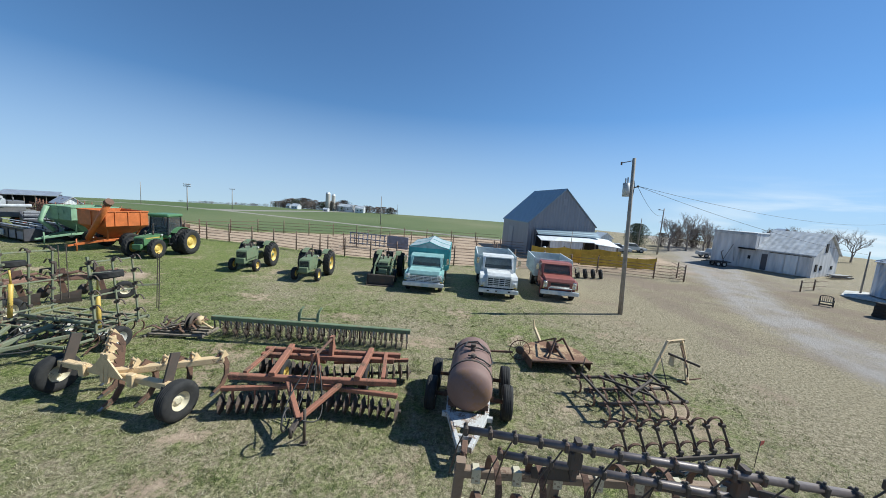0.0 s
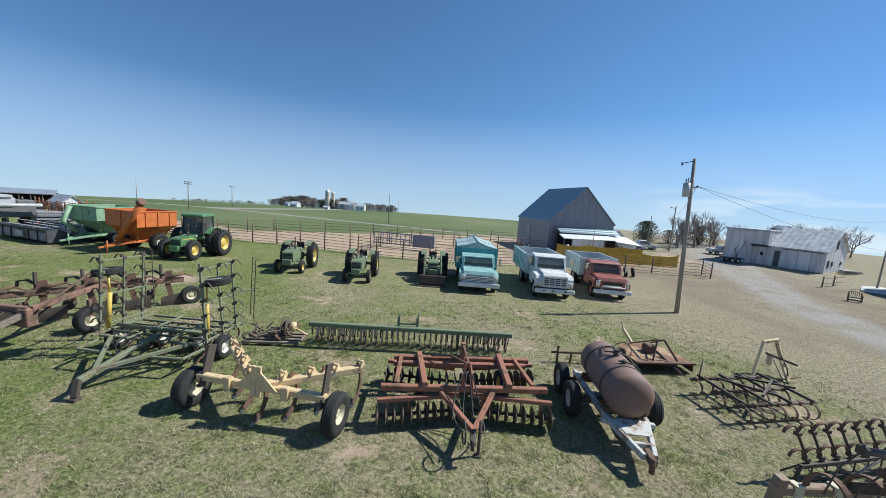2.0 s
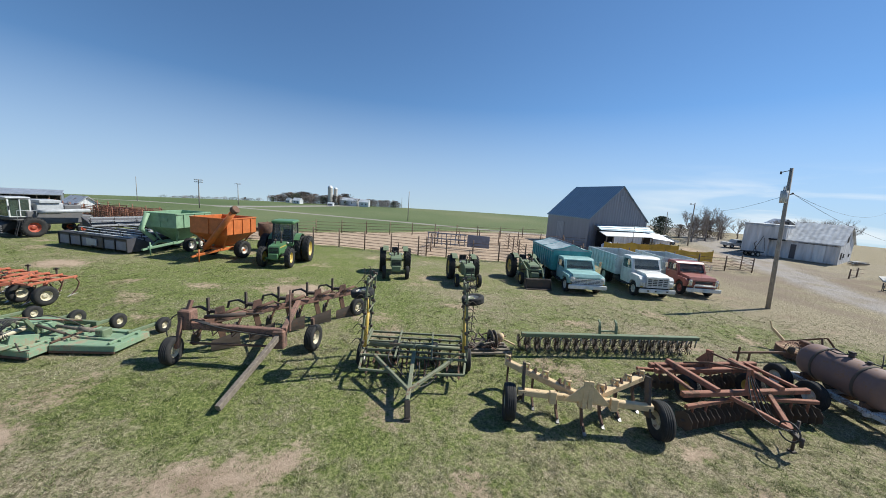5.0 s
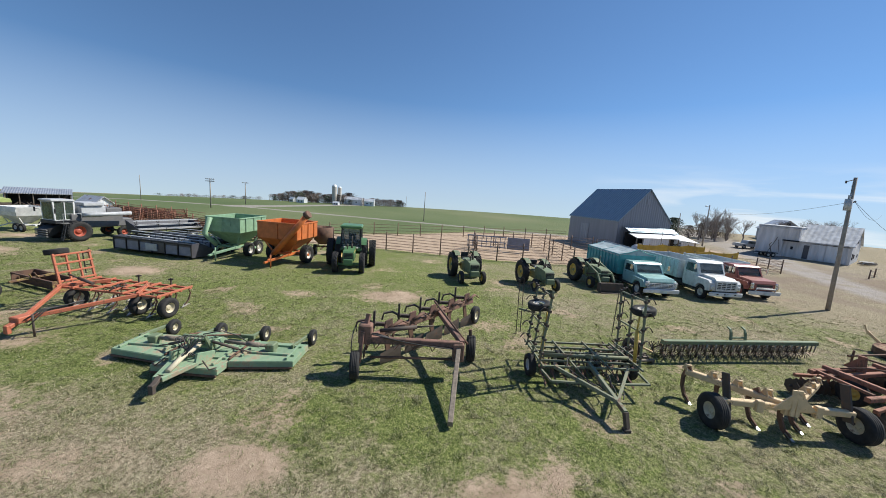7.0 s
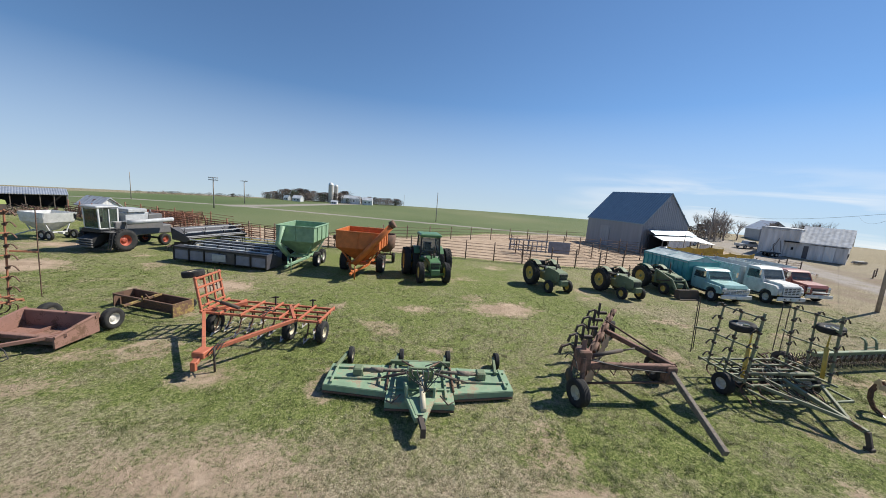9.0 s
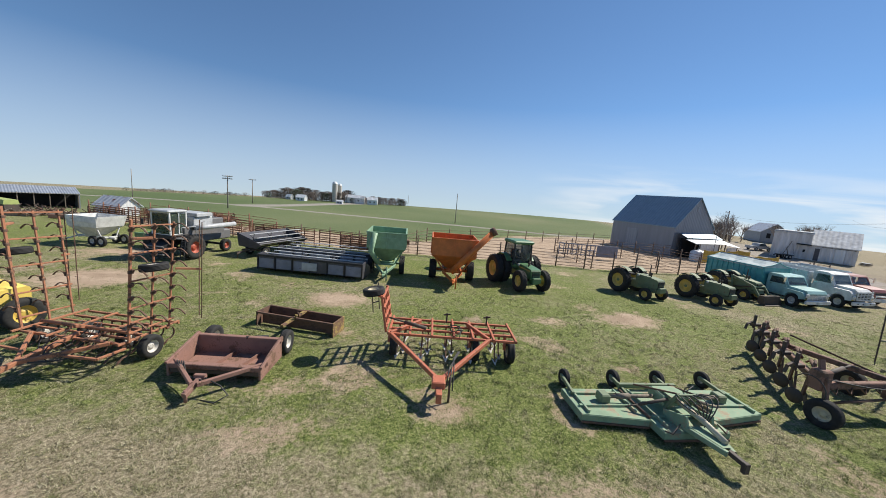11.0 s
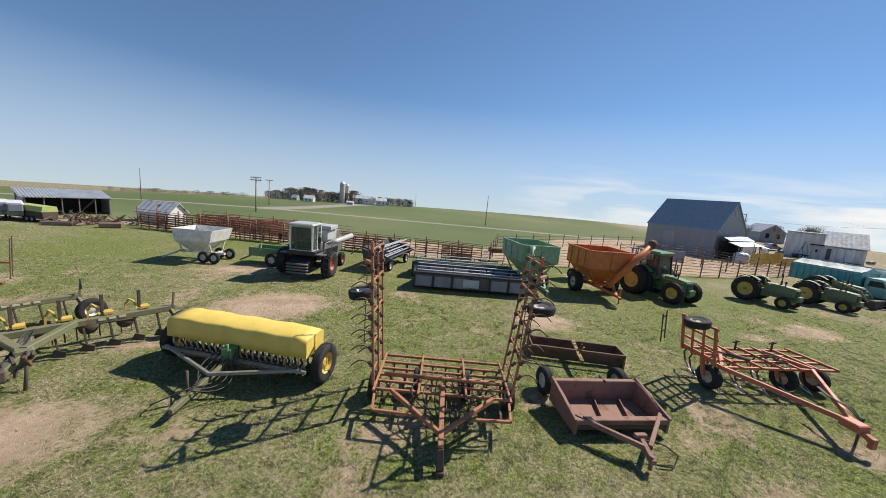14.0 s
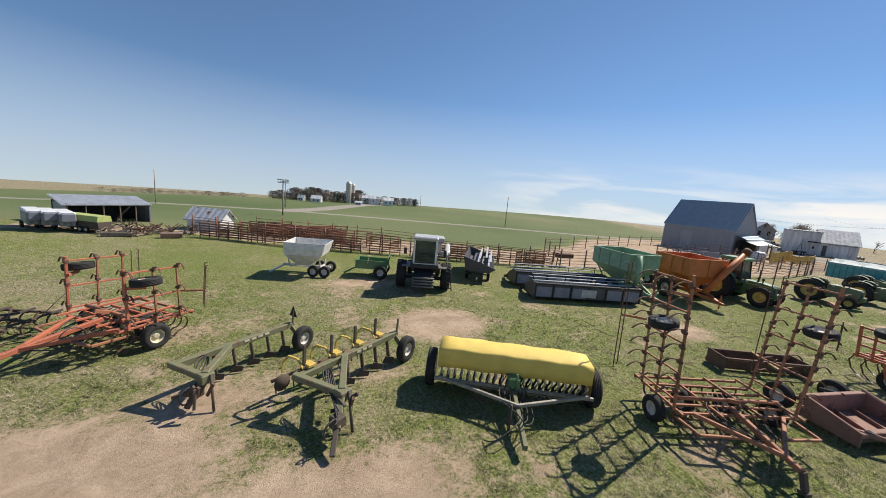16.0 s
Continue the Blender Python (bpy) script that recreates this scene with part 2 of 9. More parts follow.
RUBBER = rubber_mat("rubber")
RUST = worn_paint("rust_steel", (0.17, 0.085, 0.055), 0.5, 0.85, (0.075, 0.038, 0.028), 0.35)
DARK_STEEL = worn_paint("dark_steel", (0.055, 0.043, 0.038), 0.35, 0.75, (0.10, 0.05, 0.034), 0.3)
PEELING = worn_paint("peeling_white_paint", (0.62, 0.62, 0.61), 0.5, 0.7, (0.24, 0.17, 0.13))
BRIGHT_STEEL = plain("polished_steel", (0.42, 0.41, 0.39), 0.35, 0.9, 0.3, 9)
RED_RUST = worn_paint("faded_red_paint", (0.35, 0.135, 0.082), 0.45, 0.8)
ORANGE_RED = worn_paint("orange_red_paint", (0.52, 0.14, 0.07), 0.3, 0.6)
MAROON = worn_paint("maroon_paint", (0.29, 0.15, 0.12), 0.4, 0.8)
TAN_YELLOW = worn_paint("pale_yellow_paint", (0.72, 0.53, 0.30), 0.25, 0.6, (0.16, 0.075, 0.04))
GREEN_OLD = worn_paint("faded_green_paint", (0.15, 0.215, 0.12), 0.3, 0.65)
GREEN_PALE = worn_paint("sun_bleached_green_paint", (0.23, 0.40, 0.25), 0.18, 0.55, (0.22, 0.16, 0.10))
GREEN_BRIGHT = worn_paint("tractor_green_paint", (0.075, 0.215, 0.09), 0.12, 0.4)
GREEN_SAGE = worn_paint("sage_green_paint", (0.185, 0.215, 0.135), 0.35, 0.7)
GREEN_OLIVE = worn_paint("olive_green_paint", (0.15, 0.165, 0.085), 0.35, 0.7)
YELLOW = worn_paint("yellow_paint", (0.66, 0.45, 0.08), 0.25, 0.5)
RIM_YELLOW = worn_paint("rim_yellow_paint", (0.66, 0.47, 0.10), 0.12, 0.5)
RIM_CREAM = worn_paint("rim_cream_paint", (0.62, 0.56, 0.40), 0.25, 0.6)
RIM_WHITE = worn_paint("rim_white_paint", (0.62, 0.60, 0.55), 0.2, 0.6)
ORANGE = worn_paint("orange_paint", (0.60, 0.15, 0.025), 0.12, 0.5, (0.22, 0.07, 0.03))
TEAL = worn_paint("teal_paint", (0.04, 0.35, 0.37), 0.1, 0.4, (0.2, 0.16, 0.12))
AQUA = worn_paint("pale_aqua_paint", (0.31, 0.54, 0.52), 0.08, 0.35, (0.25, 0.2, 0.15))
WHITE = worn_paint("white_paint", (0.74, 0.75, 0.74), 0.15, 0.45, (0.34, 0.28, 0.21))
PALE_BLUE = worn_paint("pale_blue_white_paint", (0.62, 0.71, 0.72), 0.2, 0.55, (0.34, 0.25, 0.18))
TRUCK_RED = worn_paint("truck_red_paint", (0.30, 0.075, 0.062), 0.2, 0.45, (0.28, 0.12, 0.09))
CHROME = plain("chrome", (0.72, 0.72, 0.71), 0.2, 1.0, 0.1, 9)
BLACK = plain("black_iron", (0.022, 0.022, 0.024), 0.6, 0.0, 0.4, 9)
GREY = worn_paint("silver_grey_paint", (0.48, 0.50, 0.52), 0.15, 0.45, (0.2, 0.17, 0.15))
CHARCOAL = worn_paint("charcoal_grey_paint", (0.13, 0.135, 0.145), 0.25, 0.55, (0.10, 0.08, 0.07))
DARK_BLUE = worn_paint("blue_black_paint", (0.045, 0.052, 0.075), 0.2, 0.45, (0.16, 0.12, 0.10))
DARK_GLASS = glass_mat("tinted_glass", (0.25, 0.29, 0.30))
HOSE = plain("hydraulic_hose", (0.045, 0.042, 0.04), 0.6, 0, 0.4, 20)
TANK_RUST = worn_paint("tank_rust", (0.21, 0.123, 0.108), 0.42, 0.7, (0.23, 0.125, 0.075), 0.25, 1.2)
LAMP = plain("lamp_glass", (0.6, 0.58, 0.52), 0.15, 0, 0.1, 20)
GALV = tin("galvanised_sheet", (0.55, 0.57, 0.6), 0.25, 0, 0.6, 0.4)
CONCRETE = plain("pale_concrete", (0.52, 0.51, 0.48), 0.9, 0, 0.25, 3)
WOOD = plain("weathered_wood", (0.20, 0.165, 0.13), 0.85, 0, 0.4, 14)

# ---- land ----
def bank(vals, x):
    for (a, va), (b, vb) in zip(vals, vals[1:]):
        if x <= b:
            t = max(0.0, (x - a) / (b - a))
            return va + (vb - va) * t
    return vals[-1][1]


BARE = [  # worn patches of bare soil: x, y, half widths, strength
    (-37.9, 21.6, 2.0, 1.5, 0.95), (-46.6, 16.9, 2.8, 1.7, 1.0), (-44.6, 18.6, 1.8, 1.1, 0.7), (-42.4, 15.2, 2.4, 1.2, 0.95),
    (-38.8, 14.9, 0.35, 0.25, 0.8), (-35.0, 13.9, 1.1, 0.6, 0.6), (-27.9, 18.7, 1.2, 1.0, 0.9), (-28.9, 10.6, 1.0, 0.5, 0.6),
    (-28.9, 12.2, 0.9, 0.4, 0.6), (-15.4, 15.8, 1.6, 0.9, 0.85), (-25.3, 10.9, 0.9, 0.5, 0.65), (-24.4, 7.8, 2.2, 0.9, 0.6),
    (-17.9, 6.1, 0.9, 0.6, 0.85), (-12.4, 5.7, 0.4, 0.3, 0.8), (-25.6, 11.6, 0.7, 0.4, 0.5), (-4.6, 5.6, 0.3, 0.18, 0.85),
    (-13.4, 5.2, 1.2, 0.5, 0.75), (-0.6, 10.6, 1.0, 0.5, 0.6), (-44.5, 22.6, 3.5, 1.4, 0.35), (-39.8, 27.2, 2.2, 1.0, 0.7),
    (-48.6, 25.4, 2.6, 1.0, 0.55), (-41.0, 18.8, 1.5, 0.8, 0.5), (-33.2, 9.6, 1.5, 0.6, 0.6), (-21.0, 6.3, 1.5, 0.6, 0.5),
    (-9.0, 19.0, 2.0, 0.8, 0.45), (-11.5, 12.5, 1.2, 0.7, 0.5), (8.0, 12.6, 1.0, 0.4, 0.5), (-30.0, 12.6, 0.8, 0.4, 0.5),
]
TRACKS = [([(-160, 60), (-95, 62), (-70, 63), (-59, 66), (-43, 64.5), (-27.5, 59.4), (-8.4, 53.3), (3.8, 48.2), (9, 46.5)], 1.1),
          ([(-43, 64.5), (-38, 70), (-33, 78), (-28.5, 85), (-24, 90)], 2.4)]


def cover(x, y):
    """Soil cover: bare earth, field crop, gravel, dryness."""
    bare = 0.0
    for cx, cy, rx, ry, s in BARE:
        d = ((x - cx) / rx) ** 2 + ((y - cy) / ry) ** 2
        if d < 6:
            bare = max(bare, s * math.exp(-d * 0.8))
    if y < 27:
        # thin spots all over the turf where soil shows through
        bare = max(bare, 0.46 * smoothstep(0.14, 0.5, noise.noise((x * 0.6, y * 0.6, 7.0))))
    fence = bank([(-50, 41.5), (-44.5, 38.2), (-38.6, 35.6), (-31.0, 32.4), (-24.5, 29.6), (-16.0, 28.2), (-7.5, 25.6), (-1.5, 25.0), (5.5, 25.8), (19, 27.5)], x)
    depth = bank([(-50, 3), (-40, 5), (-30, 8), (-22, 7), (-14, 12), (-6, 20), (6, 22), (16, 18)], x)
    crop = 0.0
    if x > -60:
        pen = smoothstep(fence - 0.3, fence + 0.8, y) * (1 - smoothstep(fence + depth - 1.5, fence + depth + 1.5, y)) * (1 - smoothstep(17, 21, x))
        bare = max(bare, 0.75 * pen)
        crop = smoothstep(fence + depth - 1.0, fence + depth + 2.5, y)
    else:
        crop = smoothstep(44, 48, y)
    crop *= 1 - smoothstep(18, 26, x - (y - 45) * 0.35)
    # drive
    mid = bank([(-10, 12.0), (6, 14.6), (12, 15.9), (18, 17.9), (23.5, 21.1), (27, 23.3), (33, 27.0), (39, 30.4), (60, 41.0)], y)
    half = bank([(-10, 2.2), (8, 1.8), (18, 1.7), (25, 2.0), (33, 2.7), (43, 3.4)], y)
    side = (x - mid) / half
    ruts = 0.16 * (1 - smoothstep(0.0, 0.28, abs(abs(side) - 0.62)))
    gravel = (0.86 + ruts) * (1 - smoothstep(0.5, 2.3, abs(side))) if y < 75 else 0.0
    gravel *= 0.8 + 0.4 * noise.noise((x * 0.7, y * 0.7, 3.0))
    if 24 < y < 46:
        gravel = max(gravel, 0.42 * smoothstep(20, 23, x - (y - 30) * 0.3) * (1 - smoothstep(38, 46, x)))
    dry = 0.0
    if x < mid + 8:
        dry = smoothstep(3.5, 12.5, x + max(0.0, y - 7) * 0.2) * (1 - 0.6 * smoothstep(26, 34, y))
    dry = max(dry, smoothstep(22.0, 27.0, x) * (1 - smoothstep(70, 90, y)))
    dry = max(dry, 0.27 * smoothstep(-15.0, -1.0, x) * (1 - smoothstep(22, 30, y)) + 0.15 * noise.noise((x * 0.3, y * 0.3, 2.0)))
    strip = y - max(0.0, -8 - x) * 0.31
    dry = max(dry, 0.5 * (1 - smoothstep(2.5, 5.0, strip)) * smoothstep(-7.0, -2.0, strip))
    if y < 40:
        bare = max(bare, (0.44 + 0.5 * noise.noise((x * 0.45, y * 0.45, 1.0))) * smoothstep(8.5, 16.0, x + max(0.0, y - 8) * 0.12) * (1 - smoothstep(26, 32, x)))
    for pts, hw in TRACKS:
        for (x0, y0), (x1, y1) in zip(pts, pts[1:]):
            lx, ly = x1 - x0, y1 - y0
            q = max(0.0, min(1.0, ((x - x0) * lx + (y - y0) * ly) / (lx * lx + ly * ly)))
            d = math.hypot(x - x0 - q * lx, y - y0 - q * ly)
            if d < hw * 1.5:
                gravel = max(gravel, 0.75 * (1 - smoothstep(hw * 0.5, hw * 1.2, d)))
    dry = max(dry, 0.1 * (1 - smoothstep(-34, -24, x)) * (1 - smoothstep(26, 32, y)))
    far = smoothstep(97, 125, math.hypot(x + 20, y + 5)) * (1 - smoothstep(-70, -35, x))
    return bare, crop * (1 - 0.85 * far), gravel, max(dry, far)


def land():
    xs = list(np.arange(-70, 30, 0.4)) + list(np.arange(30, 90, 1.5))
    left, x, st = [], -70.0, 0.8
    while x > -2600:
        st *= 1.09
        x -= st
        left.append(x)
    right, x, st = [], 90.0, 1.6
    while x < 2600:
        st *= 1.1
        x += st
        right.append(x)
    xs = sorted(left) + xs + right
    ys = list(np.arange(-20, 30, 0.4)) + list(np.arange(30, 130, 0.8))
    y, st = 130.0, 1.0
    while y < 3200:
        st *= 1.07
        y += st
        ys.append(y)
    y, st = -20.0, 0.8
    while y > -900:
        st *= 1.2
        y -= st
        ys.insert(0, y)
    nx, ny = len(xs), len(ys)
    co = np.empty((nx * ny, 3), np.float32)
    col = np.empty((nx * ny, 4), np.float32)
    k = 0
    for y in ys:
        for x in xs:
            near = 1 - smoothstep(20, 60, abs(y - 10))
            co[k] = (x, y, ground_z(x, y) + near * 0.025 * noise.noise((x * 0.35, y * 0.35, 0)))
            col[k] = cover(x, y)
            k += 1
    idx = np.arange(nx * ny).reshape(ny, nx)
    quads = np.stack([idx[:-1, :-1], idx[:-1, 1:], idx[1:, 1:], idx[1:, :-1]], -1).reshape(-1, 4)
    me = bpy.data.meshes.new("ground")
    me.from_pydata(co.tolist(), [], quads.tolist())
    me.polygons.foreach_set("use_smooth", [True] * len(me.polygons))
    a = me.color_attributes.new("cover", "FLOAT_COLOR", "POINT")
    a.data.foreach_set("color", col.ravel())
    return me


def ground_mat():
    m, n, l, b = material("turf_and_soil", 0.95)
    b.inputs["Specular IOR Level"].default_value = 0.15
    at = n.new("ShaderNodeAttribute")
    at.attribute_name = "cover"
    sep = n.new("ShaderNodeSeparateColor")
    l.new(at.outputs["Color"], sep.inputs[0])
    big = noise_node(n, l, 0.16, 5, 0.6)
    mid = noise_node(n, l, 1.1, 8, 0.78, dist=0.5)
    fine = noise_node(n, l, 13, 8, 0.85)
    tiny = noise_node(n, l, 70, 3, 0.7)
    green = ramp(n, l, fine.outputs[0], [(0.39, (0.040, 0.055, 0.014)), (0.5, (0.138, 0.174, 0.048)), (0.62, (0.325, 0.33, 0.135))])
    straw = ramp(n, l, fine.outputs[0], [(0.39, (0.098, 0.084, 0.052)), (0.5, (0.275, 0.231, 0.151)), (0.62, (0.48, 0.415, 0.295))])
    def madd(x, y, op="ADD"):
        k = n.new("ShaderNodeMath")
        k.operation = op
        for s, v in ((k.inputs[0], x), (k.inputs[1], y)):
            if isinstance(v, (int, float)):
                s.default_value = v
            else:
                l.new(v, s)
        return k.outputs[0]
    clump = noise_node(n, l, 4.5, 6, 0.75, dist=0.8)
    tufts = madd(madd(mid.outputs[0], 0.6, "MULTIPLY"), madd(clump.outputs[0], 0.7, "MULTIPLY"))
    dryness = madd(madd(madd(big.outputs[0], 0.55, "MULTIPLY"), tufts), madd(at.outputs["Alpha"], 0.55, "MULTIPLY"))
    dmask = ramp(n, l, madd(dryness, 0.5, "MULTIPLY"), [(0.45, (0, 0, 0)), (0.58, (1, 1, 1))])
    turf = mix(n, l, dmask.outputs[0], green.outputs[0], straw.outputs[0])
    grain = ramp(n, l, tiny.outputs[0], [(0.32, (0.62, 0.62, 0.60)), (0.68, (1.36, 1.36, 1.38))])
    turf = mix(n, l, 1.0, turf, grain.outputs[0], "MULTIPLY")
    soil = ramp(n, l, mid.outputs[0], [(0.35, (0.28, 0.198, 0.137)), (0.65, (0.53, 0.40, 0.295))])
    soil2 = mix(n, l, madd(tiny.outputs[0], 0.5, "MULTIPLY"), soil.outputs[0], (0.42, 0.33, 0.24))
    soil2 = mix(n, l, madd(madd(at.outputs["Alpha"], 1.7, "MULTIPLY"), -0.85), soil2, (0.205, 0.163, 0.122))
    smask = ramp(n, l, madd(madd(sep.outputs[0], madd(madd(tufts, madd(fine.outputs[0], 0.6, "MULTIPLY")), 1.45, "MULTIPLY")), 0.4, "MULTIPLY"), [(0.655, (0, 0, 0)), (0.79, (1, 1, 1))])
    c = mix(n, l, smask.outputs[0], turf, soil2)
    wave = noise_node(n, l, 0.02, 3, 0.6)
    crop = ramp(n, l, madd(wave.outputs[0], madd(fine.outputs[0], 0.2, "MULTIPLY")), [(0.45, (0.095, 0.132, 0.055)), (0.62, (0.14, 0.168, 0.08)), (0.8, (0.215, 0.21, 0.12))])
    c = mix(n, l, sep.outputs[1], c, crop.outputs[0])
    grav = ramp(n, l, tiny.outputs[0], [(0.3, (0.25, 0.222, 0.198)), (0.7, (0.40, 0.365, 0.335))])
    gmask = ramp(n, l, madd(madd(sep.outputs[2], madd(tufts, 0.9, "MULTIPLY")), 0.5, "MULTIPLY"), [(0.46, (0, 0, 0)), (0.70, (1, 1, 1))])
    c = mix(n, l, gmask.outputs[0], c, grav.outputs[0])
    l.new(c, b.inputs["Base Color"])
    bump(n, l, b, madd(fine.outputs[0], madd(tiny.outputs[0], 0.5, "MULTIPLY")), 0.7, 0.05)
    return m


GROUND = ground_mat()
land_mesh = land()
land_mesh.materials.append(GROUND)
tagged(new("ground", land_mesh), "level farmyard turf with bare earth patches and a rising green field", "ground", kind="structure")


def grass_blades(count):
    """Short tufts over the near turf: one mesh of thin blades."""
    rng = np.random.default_rng(5)
    x = rng.uniform(-54, 15, count)
    base = np.maximum(0.0, (-8 - x)) * 0.315
    d = 1.5 + 17.0 * rng.random(count) ** 1.5
    y = base + d
    # two thirds of the blades stand in small tufts
    seat = rng.integers(0, count, count) // 16
    bunch = rng.random(count) < 0.66
    x = np.where(bunch, x[seat] + rng.normal(0, 0.045, count), x)
    d = np.where(bunch, d[seat], d)
    y = np.where(bunch, y[seat] + rng.normal(0, 0.045, count), y)
    keep = np.ones(count, bool)
    for cx, cy, rx, ry, s in BARE:
        q = ((x - cx) / rx) ** 2 + ((y - cy) / ry) ** 2
        keep &= ~((q < 1.1) & (rng.random(count) < s))
    thin = np.clip((18.5 - d) / 10, 0, 1) * np.clip((10 - x + rng.normal(0, 1.2, count)) / 6, 0, 1)
    keep &= rng.random(count) < thin
    x, y, d, tall = x[keep], y[keep], d[keep], bunch[keep]
    n = len(x)
    m = 3
    co = np.empty((n, m, 3, 3), np.float32)
    for k in range(m):
        a = rng.uniform(0, 2 * np.pi, n)
        h = rng.uniform(0.012, 0.04, n) * np.where(tall, 1.25, 0.9)
        w = rng.uniform(0.002, 0.004, n) * (1 + d * 0.07)
        lx, ly = np.cos(a), np.sin(a)
        ox, oy = rng.uniform(-0.05, 0.05, n), rng.uniform(-0.05, 0.05, n)
        lean = rng.uniform(0.8, 3.0, n) * h
        co[:, k, 0] = np.stack([x + ox - ly * w, y + oy + lx * w, np.full(n, 0.0)], 1)
        co[:, k, 1] = np.stack([x + ox + ly * w, y + oy - lx * w, np.full(n, 0.0)], 1)
        co[:, k, 2] = np.stack([x + ox + lx * lean, y + oy + ly * lean, h + 0.012], 1)
    v = co.reshape(-1, 3)
    me = bpy.data.meshes.new("grass")
    t = len(v) // 3
    me.vertices.add(len(v))
    me.vertices.foreach_set("co", v.ravel())
    me.loops.add(len(v))
    me.loops.foreach_set("vertex_index", np.arange(len(v), dtype=np.int32))
    me.polygons.add(t)
    me.polygons.foreach_set("loop_start", np.arange(0, len(v), 3, dtype=np.int32))
    me.update(calc_edges=True)
    me.validate()
    return me


def blade_mat():
    m, n, l, b = material("grass_blades", 0.7)
    b.inputs["Specular IOR Level"].default_value = 0.25
    geo = n.new("ShaderNodeNewGeometry")
    big = noise_node(n, l, 0.16, 5, 0.6)
    mid = noise_node(n, l, 1.1, 6, 0.7, dist=0.4)
    add = n.new("ShaderNodeMath")
    add.operation = "ADD"
    l.new(big.outputs[0], add.inputs[0])
    l.new(mid.outputs[0], add.inputs[1])
    half = n.new("ShaderNodeMath")
    half.operation = "MULTIPLY"
    half.inputs[1].default_value = 0.5
    l.new(add.outputs[0], half.inputs[0])
    mask = ramp(n, l, half.outputs[0], [(0.45, (0, 0, 0)), (0.56, (1, 1, 1))])
    green = ramp(n, l, geo.outputs["Random Per Island"], [(0.0, (0.052, 0.075, 0.02)), (0.45, (0.12, 0.155, 0.046)), (0.75, (0.235, 0.26, 0.095)), (1.0, (0.52, 0.475, 0.31))])
    straw = ramp(n, l, geo.outputs["Random Per Island"], [(0.0, (0.13, 0.135, 0.05)), (0.4, (0.29, 0.27, 0.15)), (1.0, (0.64, 0.58, 0.41))])
    tone = mix(n, l, mask.outputs[0], green.outputs[0], straw.outputs[0])
    l.new(tone, b.inputs["Base Color"])
    shine_through = n.new("ShaderNodeBsdfTranslucent")
    l.new(tone, shine_through.inputs[0])
    both = n.new("ShaderNodeMixShader")
    both.inputs[0].default_value = 0.3
    l.new(b.outputs[0], both.inputs[1])
    l.new(shine_through.outputs[0], both.inputs[2])
    last = [k for k in n if k.type == "OUTPUT_MATERIAL"][0]
    l.new(both.outputs[0], last.inputs[0])
    return m


grass = grass_blades(300000)
grass.materials.append(blade_mat())
tagged(new("grass", grass), "short spring turf mixed with dry straw blades", "grass", kind="stuff")

# ---- wheels and small shared shapes ----
TYRES, RIMS = {}, {}


def tyre_shape(R, w, rim, lugs):
    s = Shape()
    h = w / 2
    prof = [(rim, -h * 0.72), (rim + (R - rim) * 0.45, -h), (R * 0.955, -h * 0.92), (R * (0.965 if lugs else 0.995), -h * 0.62), (R * (0.97 if lugs else 1.0), 0),
            (R * (0.965 if lugs else 0.995), h * 0.62), (R * 0.955, h * 0.92), (rim + (R - rim) * 0.45, h), (rim, h * 0.72)]
    s.lathe(prof, n=28)
    if lugs:
        for k in range(lugs):
            for sd in (-1, 1):
                a = 2 * math.pi * (k + (0.5 if sd > 0 else 0)) / lugs
                b = a + 0.32 * sd * (1 if sd > 0 else -1)
                p = (sd * h * 0.98, R * 0.955 * math.cos(b), R * 0.955 * math.sin(b))
                q = (sd * h * 0.02, R * 0.985 * math.cos(a), R * 0.985 * math.sin(a))
                s.beam(p, q, R * 0.05, R * 0.07, up=(0, math.cos(a), math.sin(a)))
    else:
        for t in (-0.5, -0.17, 0.17, 0.5):
            s.lathe([(R * 0.992, h * t - 0.012), (R * 1.008, h * t - 0.01), (R * 1.008, h * t + 0.01), (R * 0.992, h * t + 0.012)], n=28)
    return s


def rim_shape(R, w, rim):
    s = Shape()
    h = w / 2
    s.lathe([(rim * 1.03, -h * 0.74), (rim * 0.93, -h * 0.6), (rim * 0.88, -h * 0.1), (rim * 0.5, -h * 0.02), (rim * 0.46, -h * 0.28), (rim * 0.2, -h * 0.36), (0.001, -h * 0.36)], n=24)
    s.lathe([(rim * 1.03, h * 0.74), (rim * 0.93, h * 0.6), (rim * 0.88, h * 0.1), (rim * 0.5, h * 0.02), (rim * 0.46, h * 0.28), (rim * 0.2, h * 0.36), (0.001, h * 0.36)], n=24)
    for k in range(6):
        a = k * math.pi / 3
        for sd in (-1, 1):
            s.tube([(sd * h * 0.2, rim * 0.33 * math.cos(a), rim * 0.33 * math.sin(a)), (sd * h * 0.42, rim * 0.33 * math.cos(a), rim * 0.33 * math.sin(a))], rim * 0.045, 6)
    return s


def wheel(parent, x, y, z, R=0.4, w=0.25, rim=0.2, mat=None, lugs=0, turn=0.0, lean=0.0, label=""):
    """A wheel with its axle along x."""
    key = (round(R, 3), round(w, 3), round(rim, 3), lugs)
    if key not in TYRES:
        TYRES[key] = tyre_shape(R, w, rim, lugs).mesh("tyre", RUBBER)
    rk = key + ((mat or RIM_WHITE).name,)
    if rk not in RIMS:
        RIMS[rk] = rim_shape(R, w, rim).mesh("rim", mat or RIM_WHITE)
    ob = part("wheel", TYRES[key], None, parent, label, pose(x, y, z, 0, lean, turn))
    part("rim", RIMS[rk], None, ob)
    return ob


